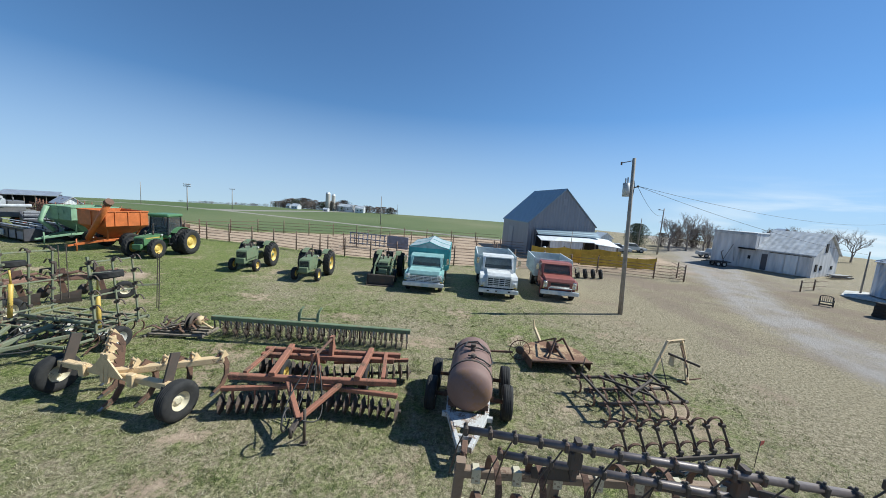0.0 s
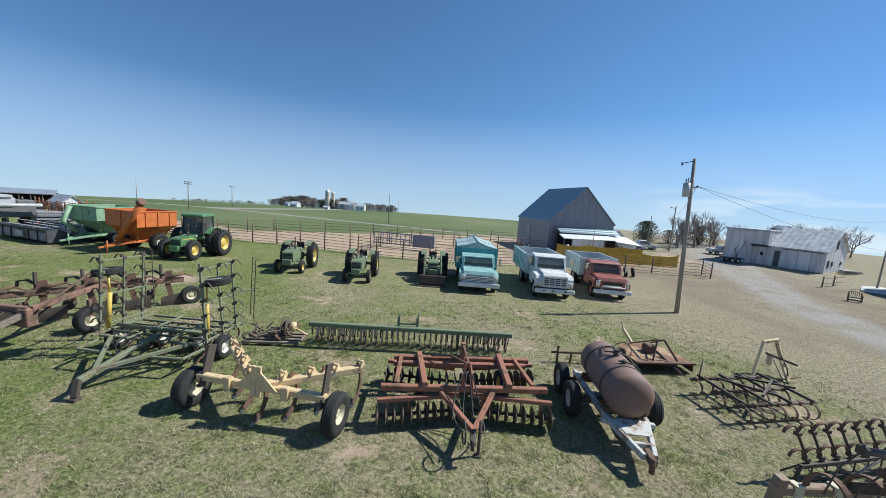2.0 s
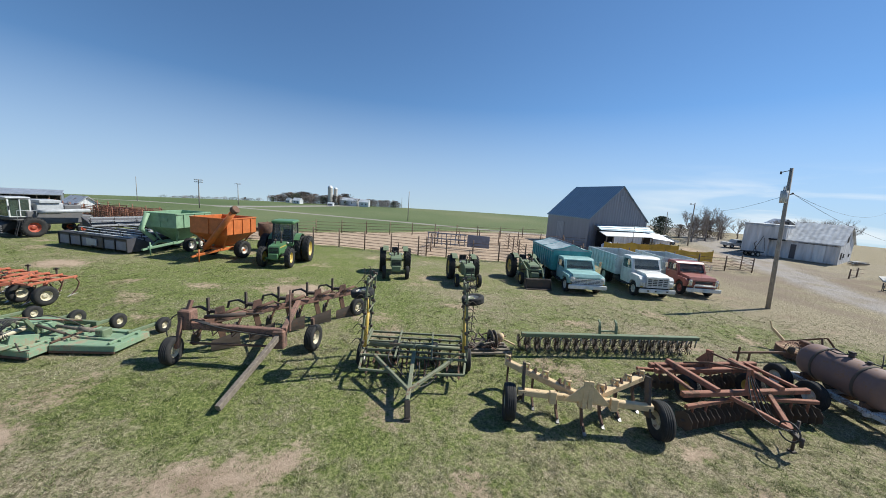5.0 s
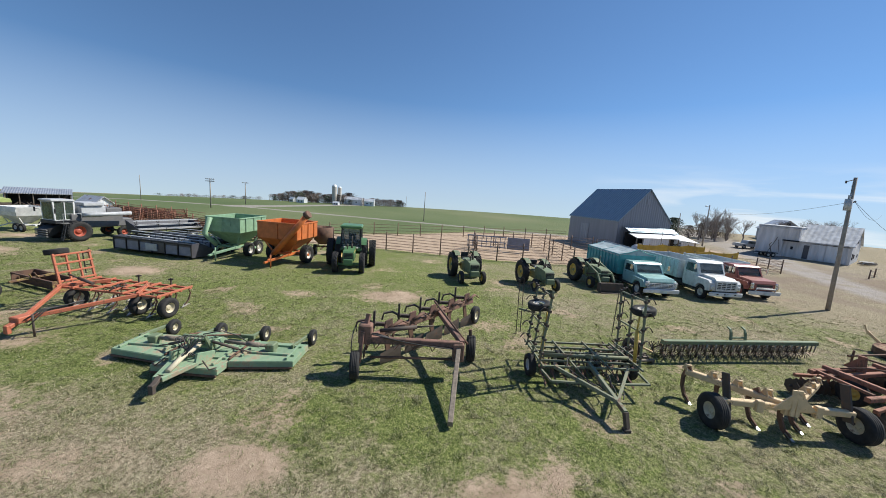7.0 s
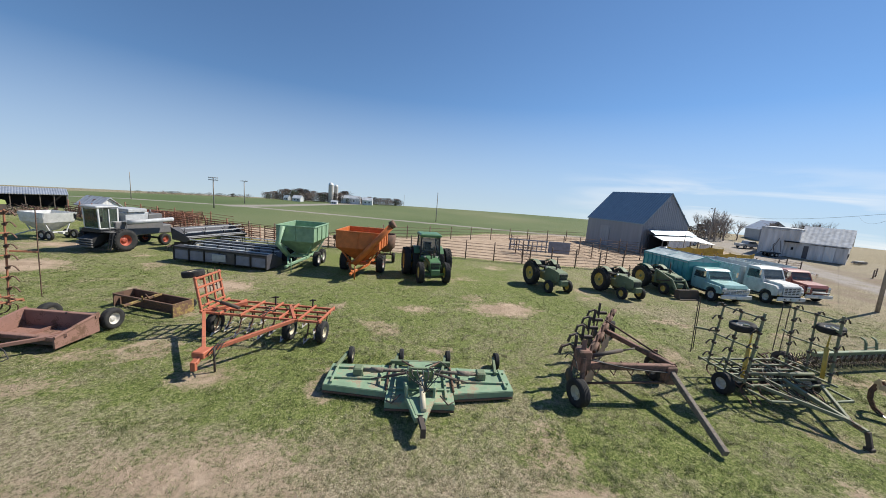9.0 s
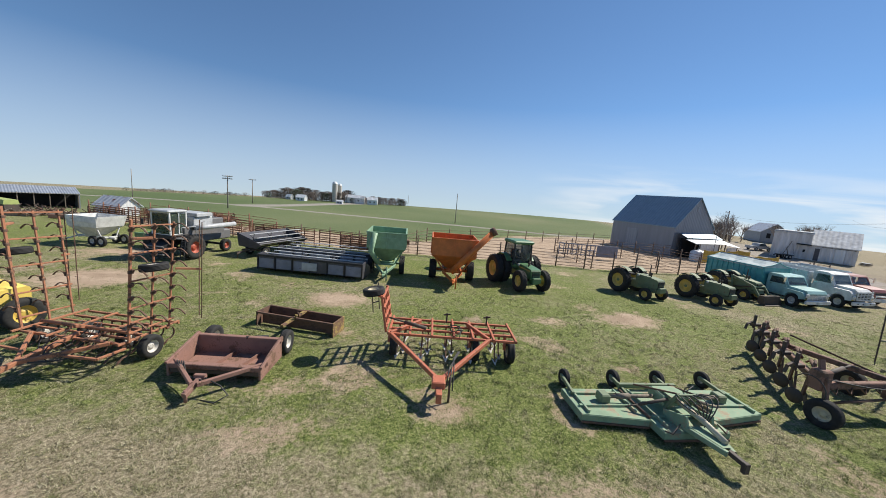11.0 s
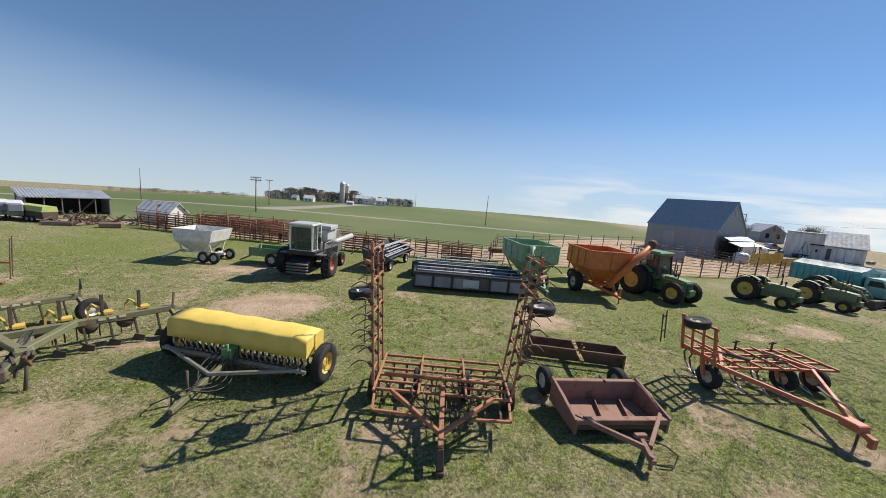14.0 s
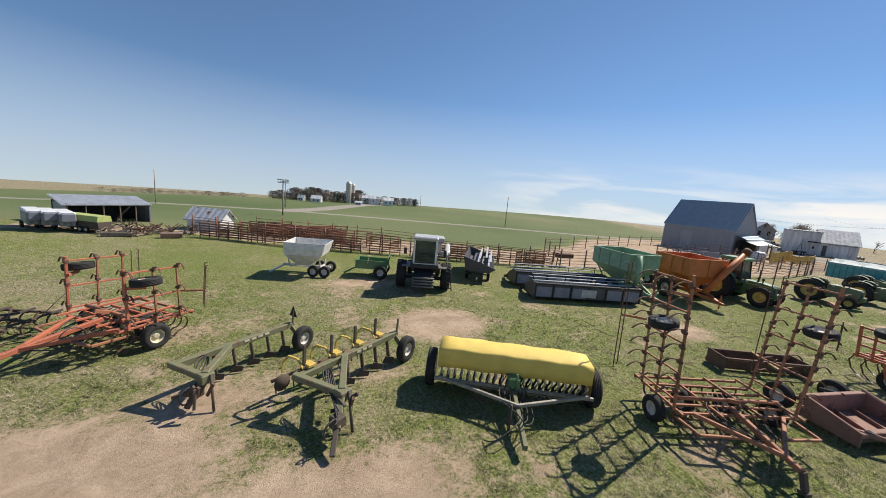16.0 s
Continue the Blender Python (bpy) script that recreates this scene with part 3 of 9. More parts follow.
def arc(cx, cz, r, a0, a1, n=8, x=0.0):
    """Points of an arc in the y-z plane; 0 degrees looks along +y, 90 up."""
    return [(x, cx + r * math.cos(radians(a0 + (a1 - a0) * k / n)), cz + r * math.sin(radians(a0 + (a1 - a0) * k / n))) for k in range(n + 1)]


def shift(pts, dx=0, dy=0, dz=0):
    return [(p[0] + dx, p[1] + dy, p[2] + dz) for p in pts]


def c_shank(s, x, y, z, r=0.2, w=0.05, t=0.016, flip=1):
    """A spring tooth: from its clamp at y, z it bows back and comes forward to a point below."""
    pts = [(x, y, z)] + [(x, y + flip * (0.02 + r * math.sin(radians(a))), z - r + r * math.cos(radians(a))) for a in range(10, 200, 20)]
    end = pts[-1]
    pts.append((x, end[1] - flip * r * 0.7, end[2] - r * 0.45))
    s.strap(pts, w, t, (1, 0, 0))
    s.flat([(x - 0.05, pts[-1][1] + flip * 0.05, pts[-1][2] + 0.03), (x + 0.05, pts[-1][1] + flip * 0.05, pts[-1][2] + 0.03), (x, pts[-1][1] - flip * 0.06, pts[-1][2] - 0.05)], 0.012)
    s.box(x, y, z, 0.09, 0.09, 0.1)


def hose_loop(s, a, b, sag=0.3, side=(0, 0, 0), r=0.014, n=9):
    pts = []
    for k in range(n + 1):
        t = k / n
        w = math.sin(math.pi * t)
        pts.append(tuple(a[i] + (b[i] - a[i]) * t + side[i] * w - (sag * w if i == 2 else 0) for i in range(3)))
    s.tube(pts, r, 6)
    return s

# ---- implements in the front row ----
def tank_trailer(x, y, yaw):
    t = thing("tank_trailer", x, y, yaw, "rusty brown tank on a four-wheeled trailer with peeling white tongue", "tank trailer")
    s = Shape()
    for sd in (-1, 1):
        s.beam((sd * 0.52, 1.15, 0.5), (sd * 0.42, -0.9, 0.5), 0.1, 0.14)
        s.beam((sd * 0.42, -0.9, 0.5), (sd * 0.1, -1.9, 0.42), 0.09, 0.13)
    for yy in (-0.95, 0.1, 1.1):
        s.beam((-0.55, yy, 0.48), (0.55, yy, 0.48), 0.09, 0.11)
    s.flat([(-0.36, -0.95, 0.56), (0.36, -0.95, 0.56), (0.24, -1.42, 0.53), (-0.24, -1.42, 0.53)], 0.02)
    s.beam((-0.2, -1.6, 0.46), (0.2, -1.6, 0.46), 0.07, 0.09)
    part("frame", s, PEELING, t, "peeling white painted trailer frame")
    s = Shape().beam((0, -1.75, 0.45), (0, -2.05, 0.4), 0.12, 0.14).tube([(0, -2.02, 0.5), (0, -2.02, 0.2)], 0.05, 8)
    part("hitch", s, RUST, t)
    s = Shape()
    R, n = 0.5, 26
    prof = [(0.001, -1.1)]
    for a in range(15, 91, 15):
        prof.append((R * math.sin(radians(a)), -0.88 - 0.24 * math.cos(radians(a))))
    prof += [(R, 0.0), (R, 0.88)]
    for a in range(75, -1, -15):
        prof.append((max(0.001, R * math.sin(radians(a))), 0.88 + 0.24 * math.cos(radians(a))))
    s.lathe(prof, (0, 0.02, 1.06), "y", n)
    tank = part("tank", s, TANK_RUST, t)
    for yy in (-0.5, 0.55):
        s = Shape().lathe([(R + 0.002, -0.035), (R + 0.014, -0.035), (R + 0.014, 0.035), (R + 0.002, 0.035)], (0, yy, 1.06), "y", n)
        part("strap", s, DARK_STEEL, tank)
    s = Shape().tube([(0, 0.05, 1.5), (0, 0.05, 1.68)], 0.06, 10).tube([(-0.12, 0.05, 1.64), (0.12, 0.05, 1.64)], 0.025, 8).box(0, 0.05, 1.7, 0.12, 0.12, 0.05)
    part("valve", s, DARK_STEEL, tank)
    s = Shape().tube([(0.02, -0.35, 1.5), (0.02, -0.35, 1.64)], 0.05, 10).tube([(-0.1, -0.35, 1.6), (0.1, -0.35, 1.6)], 0.02, 8)
    part("valve", s, DARK_STEEL, tank)
    s = Shape()
    s.tube([(0.02, -0.35, 1.6), (0.25, -0.42, 1.56), (0.42, -0.3, 1.4), (0.5, 0.0, 1.3), (0.42, 0.3, 1.45), (0.1, 0.1, 1.62)], 0.018, 6)
    s.tube([(0.0, 0.05, 1.64), (-0.2, 0.2, 1.58), (-0.15, 0.5, 1.58), (0.1, 0.55, 1.6), (0.35, 0.35, 1.45), (0.52, 0.5, 1.1)], 0.018, 6)
    part("hose", s, HOSE, tank)
    for yy in (-0.75, 0.75):
        s = Shape().beam((-0.45, yy, 0.62), (0.45, yy, 0.62), 0.08, 0.16)
        part("cradle", s, RUST, t)
    for yy in (-0.05, 0.95):
        s = Shape().tube([(-0.95, yy, 0.4), (0.95, yy, 0.4)], 0.05, 8).beam((-0.6, yy, 0.44), (0.6, yy, 0.44), 0.1)
        part("axle", s, RUST, t)
        for sd in (-1, 1):
            wheel(t, sd * 0.92, yy, 0.4, 0.4, 0.25, 0.2, RIM_WHITE)
    return t


def disc_gang(parent, x0, x1, y, slant, z=0.26, pitch=0.17, r=0.225):
    """A gang of notched discs on one shaft."""
    s = Shape()
    n = max(2, int(abs(x1 - x0) / pitch))
    s.beam((x0, y, z + 0.34), (x1, y + slant, z + 0.34), 0.09)
    for k in range(4):
        f = (k + 0.5) / 4
        s.beam((x0 + (x1 - x0) * f, y + slant * f, z + 0.34), (x0 + (x1 - x0) * f, y + slant * f, z), 0.05, 0.03)
    g = part("disc_gang", s, RED_RUST, parent)
    me = None
    for k in range(n + 1):
        f = k / n
        if me is None:
            d = Shape()
            m = 16
            ring0, ring1 = [], []
            for i in range(m):
                a = 2 * math.pi * i / m
                rr = r * (1.0 if i % 2 else 0.86)
                ring0.append((0.0, rr * math.cos(a), rr * math.sin(a)))
                ring1.append((0.05, rr * 0.35 * math.cos(a), rr * 0.35 * math.sin(a)))
            d.loft([[(p[0] - 0.008, p[1], p[2]) for p in ring0], ring0, ring1])
            d.tube([(-0.1, 0, 0), (0.1, 0, 0)], 0.035, 8)
            me = d.mesh("disc_blade", DARK_STEEL)
        part("disc_blade", me, None, g, "", pose(x0 + (x1 - x0) * f, y + slant * f, z, 0, 0, math.degrees(math.atan2(slant, x1 - x0))))


def disc_harrow(x, y, yaw):
    t = thing("disc_harrow", x, y, yaw, "faded red tandem disc harrow with rusty notched blades", "disc harrow")
    for nm, p, q in (("front_beam", (-1.8, -0.55, 0.78), (1.75, -0.55, 0.78)), ("rear_beam", (-1.6, 0.72, 0.82), (1.75, 0.72, 0.82)), ("rear_beam", (-1.6, 0.5, 0.78), (1.6, 0.5, 0.78))):
        part(nm, Shape().beam(p, q, 0.12), RED_RUST, t)
    for xx in (-1.0, 1.0):
        part("side_beam", Shape().beam((xx * 0.9, -0.6, 0.86), (xx, 0.8, 0.9), 0.13), RED_RUST, t)
    for xx in (-1.5, 1.45):
        part("brace", Shape().beam((xx, -0.5, 0.84), (xx * 0.95, 0.75, 0.86), 0.09, 0.07), RED_RUST, t)
    part("mast", Shape().beam((0.05, 0.55, 0.82), (0.05, 0.6, 1.3), 0.16, 0.1).flat([(0.05, 0.5, 0.85), (0.05, 0.95, 0.85), (0.05, 0.62, 1.28)], 0.03, (1, 0, 0)), RED_RUST, t)
    part("mast", Shape().beam((-0.12, -0.6, 0.8), (-0.05, -0.5, 1.35), 0.06).beam((0.12, -0.6, 0.8), (0.02, -0.5, 1.35), 0.06), RED_RUST, t)
    part("lift_link", Shape().beam((0.0, -0.48, 1.32), (0.05, 0.6, 1.25), 0.05, 0.04), RUST, t)
    part("lift_link", Shape().tube([(-0.02, -0.5, 1.3), (-0.25, 0.3, 1.1), (-0.7, 0.6, 0.95)], 0.025, 6), RUST, t)
    s = Shape().beam((-0.55, -0.6, 0.72), (0, -1.5, 0.5), 0.1, 0.09).beam((0.55, -0.6, 0.72), (0, -1.5, 0.5), 0.1, 0.09)
    part("tongue", s, RED_RUST, t)
    part("jack", Shape().tube([(0.12, -1.52, 0.72), (0.12, -1.52, 0.02)], 0.03, 8).box(0.12, -1.52, 0.02, 0.12, 0.12, 0.03), DARK_STEEL, t)
    part("hitch", Shape().beam((0, -1.45, 0.5), (-0.05, -1.75, 0.42), 0.1, 0.08).tube([(-0.05, -1.75, 0.5), (-0.05, -1.75, 0.3)], 0.035, 8), DARK_STEEL, t)
    for k in range(4):
        part("hose", hose_loop(Shape(), (0.03 * k - 0.05, -0.5, 1.25), (-0.2 + 0.1 * k, -1.6, 0.55), 0.25 + 0.1 * k, (0.15 * (k - 1.5), 0, 0)), HOSE, t)
    part("hose", Shape().tube(shift(arc(0, 0, 0.2, 0, 330, 12), -0.2, -1.6, 0.55), 0.018, 6), HOSE, t)
    disc_gang(t, -1.85, -0.15, -0.75, 0.25)
    disc_gang(t, 0.15, 1.8, -0.5, -0.25)
    disc_gang(t, -1.75, -0.1, 0.95, -0.3)
    disc_gang(t, 0.1, 1.95, 0.65, 0.3)
    for xx in (-0.95, 0.95):
        wheel(t, xx, 0.12, 0.5, 0.34, 0.2, 0.18, RIM_YELLOW)
    return t


def ripper(x, y, yaw):
    t = thing("vee_ripper", x, y, yaw, "pale yellow vee-shaped ripper with parabolic shanks and two gauge wheels", "ripper")
    part("front_bar", Shape().beam((-1.55, -0.12, 0.72), (1.5, -0.12, 0.72), 0.15), TAN_YELLOW, t)
    for sd in (-1, 1):
        part("wing_bar", Shape().beam((0, -0.25, 0.8), (sd * 1.75, 1.05, 0.85), 0.16), TAN_YELLOW, t)
        part("wheel_arm", Shape().beam((sd * 1.42, -0.15, 0.5), (sd * 1.42, 0.12, 1.35), 0.05, 0.22).beam((sd * 1.42, -0.1, 0.6), (sd * 1.6, -0.1, 0.45), 0.07), DARK_STEEL, t)
        wheel(t, sd * 1.72, -0.12, 0.43, 0.43, 0.27, 0.2, RIM_CREAM)
    part("hitch_mast", Shape().flat([(-0.5, -0.28, 0.75), (0, -0.28, 1.25), (0.5, -0.28, 0.75)], 0.03, (0, 1, 0)).beam((-0.06, -0.3, 0.6), (-0.06, -0.26, 1.25), 0.05, 0.1).beam((0.06, -0.3, 0.6), (0.06, -0.26, 1.25), 0.05, 0.1), TAN_YELLOW, t)
    for xx in (-0.75, -0.1, 0.62):
        part("clamp", Shape().box(xx, -0.2, 0.72, 0.16, 0.12, 0.3), TAN_YELLOW, t)
    for sd in (-1, 1):
        for f in (0.22, 0.48, 0.72, 0.98):
            px, py = sd * 1.75 * f, -0.25 + 1.3 * f
            s = Shape().flat([(px - 0.06, py - 0.1, 0.9), (px - 0.06, py + 0.14, 0.9), (px - 0.06, py + 0.02, 1.1)], 0.02, (1, 0, 0))
            s.flat([(px + 0.06, py - 0.1, 0.9), (px + 0.06, py + 0.14, 0.9), (px + 0.06, py + 0.02, 1.1)], 0.02, (1, 0, 0)).tube([(px - 0.08, py, 1.04), (px + 0.08, py, 1.04)], 0.03, 6)
            part("shank_bracket", s, TAN_YELLOW, t)
    for px, py in [(0, -0.2)] + [(sd * 1.75 * f, -0.25 + 1.3 * f) for sd in (-1, 1) for f in (0.3, 0.6, 0.95)]:
        pts = [(px, py - 0.02, 0.98), (px, py + 0.16, 0.82), (px, py + 0.24, 0.6), (px, py + 0.22, 0.36), (px, py + 0.08, 0.14), (px, py - 0.14, 0.03)]
        sh = part("shank", Shape().strap(pts, 0.04, 0.13, (1, 0, 0)), RUST, t)
        part("point", Shape().strap([(px, py - 0.02, 0.09), (px, py - 0.24, 0.0)], 0.07, 0.03, (1, 0, 0)), BRIGHT_STEEL, sh)
    return t


def field_cultivator(x, y, yaw, frame_mat, tube_mat, label, hgt=2.6, half=1.55, tongue=2.6, cyl=None, lean=(4, -5), tips=0.0, rim=None, tine=None):
    """A cultivator whose two wings stand folded upright."""
    t = thing("field_cultivator", x, y, yaw, label, "cultivator")
    zf = 0.62
    for yy in (-0.55, -0.2, 0.1, 0.42, 0.75):
        part("cross_tube", Shape().beam((-half, yy, zf), (half, yy, zf), 0.06), frame_mat, t)
    for xx in (-half, -half * 0.35, half * 0.35, half):
        part("side_tube", Shape().beam((xx, -0.75, zf + 0.07), (xx, 1.15, zf + 0.07), 0.055, 0.055), frame_mat, t)
    part("rear_tube", Shape().beam((-half, 1.15, zf), (half, 1.15, zf), 0.065), tube_mat, t)
    s = Shape().beam((-half * 0.75, -0.6, zf + 0.02), (0, -tongue + 0.35, 0.5), 0.08, 0.1).beam((half * 0.75, -0.6, zf + 0.02), (0, -tongue + 0.35, 0.5), 0.08, 0.1)
    s.beam((0, -0.4, zf + 0.08), (0, -tongue, 0.44), 0.11, 0.12)
    part("tongue", s, frame_mat, t)
    part("hitch", Shape().beam((0, -tongue, 0.46), (0.03, -tongue - 0.1, 0.1), 0.13, 0.1).box(0.03, -tongue - 0.1, 0.05, 0.16, 0.16, 0.08), DARK_STEEL, t)
    for sd in (-1, 1):
        part("front_frame", Shape().beam((sd * half, -0.55, zf - 0.1), (sd * half * 0.95, -1.2, zf - 0.1), 0.06).beam((sd * half * 0.95, -1.2, zf - 0.1), (sd * half * 0.3, -1.25, zf - 0.1), 0.06), tube_mat, t)
    tooth = Shape()
    c_shank(tooth, 0, 0, 0, 0.2)
    tooth = tooth.mesh("shank", RUST)
    for xx in np.linspace(-half + 0.15, half - 0.15, 9):
        for yy in (-0.5, 0.15, 0.8):
            part("shank", tooth, None, t, "", pose(xx + (0.1 if yy > 0 else 0), yy, zf - 0.02))
    for sd in (-1, 1):
        wheel(t, sd * (half + 0.12), 0.05, 0.34, 0.34, 0.22, 0.18, rim or RIM_WHITE)
        wheel(t, sd * half * 0.4, 0.4, 0.34, 0.34, 0.22, 0.18, rim or RIM_WHITE)
    for k in range(6):
        part("hose", hose_loop(Shape(), (-0.35 + 0.12 * k, 0.0, zf + 0.25), (0.15 * (k - 2.5) * 0.6, -tongue * (0.55 + 0.05 * k), 0.5), 0.12 + 0.05 * k, (0.35 * (k - 2.5) * 0.5, 0, 0.1)), HOSE, t)
    part("hose", Shape().tube(shift(arc(0, 0, 0.25, 0, 350, 14), 0.2, -1.1, 0.5), 0.014, 6), HOSE, t)
    part("rockshaft", Shape().tube([(-half * 0.9, -0.2, zf + 0.2), (half * 0.9, -0.2, zf + 0.2)], 0.05, 8).beam((0, -0.2, zf + 0.2), (0, -0.55, zf + 0.35), 0.06, 0.1), tube_mat, t)
    for side, sd in ((0, -1), (1, 1)):
        dx = math.tan(radians(lean[side])) * 1.0
        w = part("wing", Shape().beam((sd * (half + 0.05), -0.5, zf + 0.05), (sd * (half + 0.05) + dx * hgt, -0.5, hgt), 0.06, 0.055), frame_mat, t)
        top = hgt
        for yy in (0.15, 0.75):
            part("wing_tube", Shape().beam((sd * (half + 0.05), yy, zf + 0.05), (sd * (half + 0.05) + dx * top, yy, top - 0.15), 0.046), tube_mat, w)
        for f in ((0.12, 0.5, 0.93) if hgt < 3 else (0.1, 0.3, 0.52, 0.74, 0.95)):
            zz = zf + (top - zf) * f
            xx = sd * (half + 0.05) + dx * zz
            part("wing_brace", Shape().beam((xx, -0.55, zz), (xx, 0.85, zz - 0.05), 0.042), frame_mat, w)
        pts = [(0, 0, 0.02)] + [(sd * (0.04 + (0.44 if hgt > 3 else 0.27) * q), 0, 0.02 + 0.1 * math.sin(math.pi * q) - 0.07 * q * q) for q in (0.15, 0.35, 0.55, 0.75, 0.9, 1.0)]
        tooth = Shape().strap(pts, 0.04, 0.016 if hgt < 3 else 0.022, (0, 1, 0)).box(0, 0, 0, 0.09, 0.1, 0.08).box(sd * 0.06, 0, 0.05, 0.06, 0.06, 0.09).mesh("wing_shank", tine or DARK_STEEL)
        for yy in (-0.5, 0.15, 0.75):
            for f in np.linspace(0.16, 0.92, 8 if hgt > 3 else 5 if hgt > 2.5 else 3):
                zz = zf + (top - zf) * f
                part("wing_shank", tooth, None, w, "", pose(sd * (half + 0.05) + dx * zz, yy, zz))
        xx = sd * (half + 0.05) + dx * top
        for ox, oy, oz in ((0.3, 1.35, -0.1), (0.47, 1.25, -0.15)):
            s = Shape().beam((xx + sd * ox, oy, top + oz), (xx + sd * (ox - 0.05), oy - 0.05, 1.0 + oz), 0.022)
            for q in range(9):
                f = q / 8
                s.beam((xx + sd * (ox - 0.05 * f), oy - 0.05 * f, top + oz - (top - 1.0) * f), (xx + sd * (ox - 0.05 * f + 0.1), oy - 0.05 * f, top + oz - (top - 1.0) * f + 0.02), 0.012)
            part("spike_bar", s, tine or DARK_STEEL, w)
        part("spike_arm", Shape().beam((xx, 0.75, top * 0.62), (xx + sd * 0.4, 1.25, top * 0.6), 0.04, 0.06), tube_mat, w)
        wx = xx - sd * 0.02
        wheel(w, wx + sd * 0.25, -0.15, top - 0.55 if tips == 0 else top - tips, 0.33, 0.2, 0.17, rim or RIM_WHITE, lean=82)
        part("wheel_arm", Shape().beam((wx, -0.5, top - 0.5), (wx + sd * 0.25, -0.15, top - 0.5), 0.07), frame_mat, w)
        if cyl:
            part("lift_cylinder", Shape().tube([(sd * half * 0.98, -0.35, zf + 0.15), (sd * half * 0.98 + dx, -0.3, top * 0.62)], 0.055, 10).tube([(sd * half * 0.98 + dx, -0.3, top * 0.62), (sd * half + dx * 1.4, -0.3, top * 0.78)], 0.025, 8), cyl, t)
    return t


def moldboard_plow(x, y, yaw):
    t = thing("moldboard_plow", x, y, yaw, "rusty red moldboard plow with a long drawbar on the grass", "plow")
    a, b = (-1.1, 0.1, 0.95), (2.1, 3.9, 0.95)
    part("main_beam", Shape().beam(a, b, 0.16, 0.18), PLOW_BROWN, t)
    part("cross_beam", Shape().beam((-1.25, -0.05, 0.95), (1.35, -0.1, 0.95), 0.15, 0.17), PLOW_BROWN, t)
    part("diagonal_beam", Shape().beam((1.35, -0.1, 0.98), (0.75, 2.3, 1.02), 0.14, 0.15), PLOW_BROWN, t)
    part("drawbar", Shape().beam((1.25, -0.15, 0.85), (0.95, -2.2, 0.12), 0.12, 0.15), WOOD, t, "weathered grey drawbar")
    part("drawbar_bracket", Shape().box(1.25, -0.1, 0.75, 0.3, 0.25, 0.5), PLOW_BROWN, t)
    part("lift_rod", Shape().tube([(-1.1, -0.15, 0.5), (1.2, -0.15, 0.55)], 0.035, 8), RUST, t)
    part("lift_rod", Shape().tube([(0.6, 2.0, 1.45), (1.5, -0.05, 0.95)], 0.03, 8), RUST, t)
    part("turnbuckle_mast", Shape().box(-1.25, 0.0, 1.1, 0.35, 0.3, 0.55).beam((-1.25, 0, 1.3), (-1.2, 0.1, 1.6), 0.12, 0.08), PLOW_BROWN, t)
    part("wheel_fork", Shape().beam((-1.3, -0.15, 1.2), (-1.35, -0.3, 0.4), 0.1), PLOW_BROWN, t)
    part("wheel_fork", Shape().beam((1.7, 1.0, 0.95), (1.75, 0.95, 0.4), 0.09), PLOW_BROWN, t)
    wheel(t, -1.45, -0.35, 0.36, 0.36, 0.24, 0.18, RIM_CREAM, turn=8)
    wheel(t, 1.75, 0.95, 0.38, 0.38, 0.26, 0.2, RIM_CREAM, turn=-5)
    wheel(t, 2.3, 4.0, 0.34, 0.34, 0.2, 0.17, RIM_CREAM, turn=-30)
    for k in range(5):
        f = (k + 0.5) / 5
        px, py = a[0] + (b[0] - a[0]) * f, a[1] + (b[1] - a[1]) * f
        bot = part("plow_bottom", Shape().beam((px, py, 0.95), (px + 0.1, py + 0.1, 0.3), 0.05, 0.16), RUST, t)
        rings = []
        for u in range(5):
            q = u / 4
            rings.append([(px - 0.1 + 0.55 * q, py - 0.15 + 0.45 * q + 0.1 * h * h - 0.08 * h, 0.05 + 0.42 * h * (0.7 + 0.4 * q)) for h in (0, 0.35, 0.7, 1.0)])
        part("moldboard", Shape().loft(rings, closed=False).loft([[(p[0], p[1] + 0.015, p[2]) for p in r] for r in rings], closed=False), DARK_STEEL, bot)
        s = Shape().beam((px - 0.35, py + 0.15, 1.0), (px - 0.35, py + 0.15, 1.5), 0.08, 0.06)
        s.strap([(px - 0.3, py + 0.15, 1.1), (px - 0.55, py + 0.1, 1.25), (px - 0.8, py + 0.05, 1.2), (px - 0.85, py + 0.05, 1.0)], 0.07, 0.05, (0, 1, 0)).box(px - 0.2, py + 0.2, 1.1, 0.4, 0.12, 0.1)
        part("coulter_arm", s, DARK_STEEL, t)
        # trip spring, reset linkage and coulter disc beside each bottom
        part("trip_spring", Shape().tube([(px + 0.1, py - 0.05, 1.08), (px + 0.42, py + 0.3, 1.2)], 0.05, 8).tube([(px + 0.42, py + 0.3, 1.2), (px + 0.6, py + 0.5, 1.05)], 0.025, 6), RUST, t)
        part("trip_bracket", Shape().flat([(px - 0.05, py - 0.1, 0.95), (px + 0.2, py + 0.1, 0.95), (px + 0.16, py + 0.06, 1.34), (px, py - 0.06, 1.3)], 0.05), PLOW_BROWN, t)
        part("coulter_disc", Shape().lathe([(0.001, -0.012), (0.21, -0.004), (0.21, 0.004), (0.001, 0.012)], (px - 0.55, py - 0.1, 0.4), "x", 18), DARK_STEEL, t)
        part("coulter_shank", Shape().beam((px - 0.35, py + 0.1, 1.0), (px - 0.52, py - 0.08, 0.42), 0.045, 0.06), RUST, t)
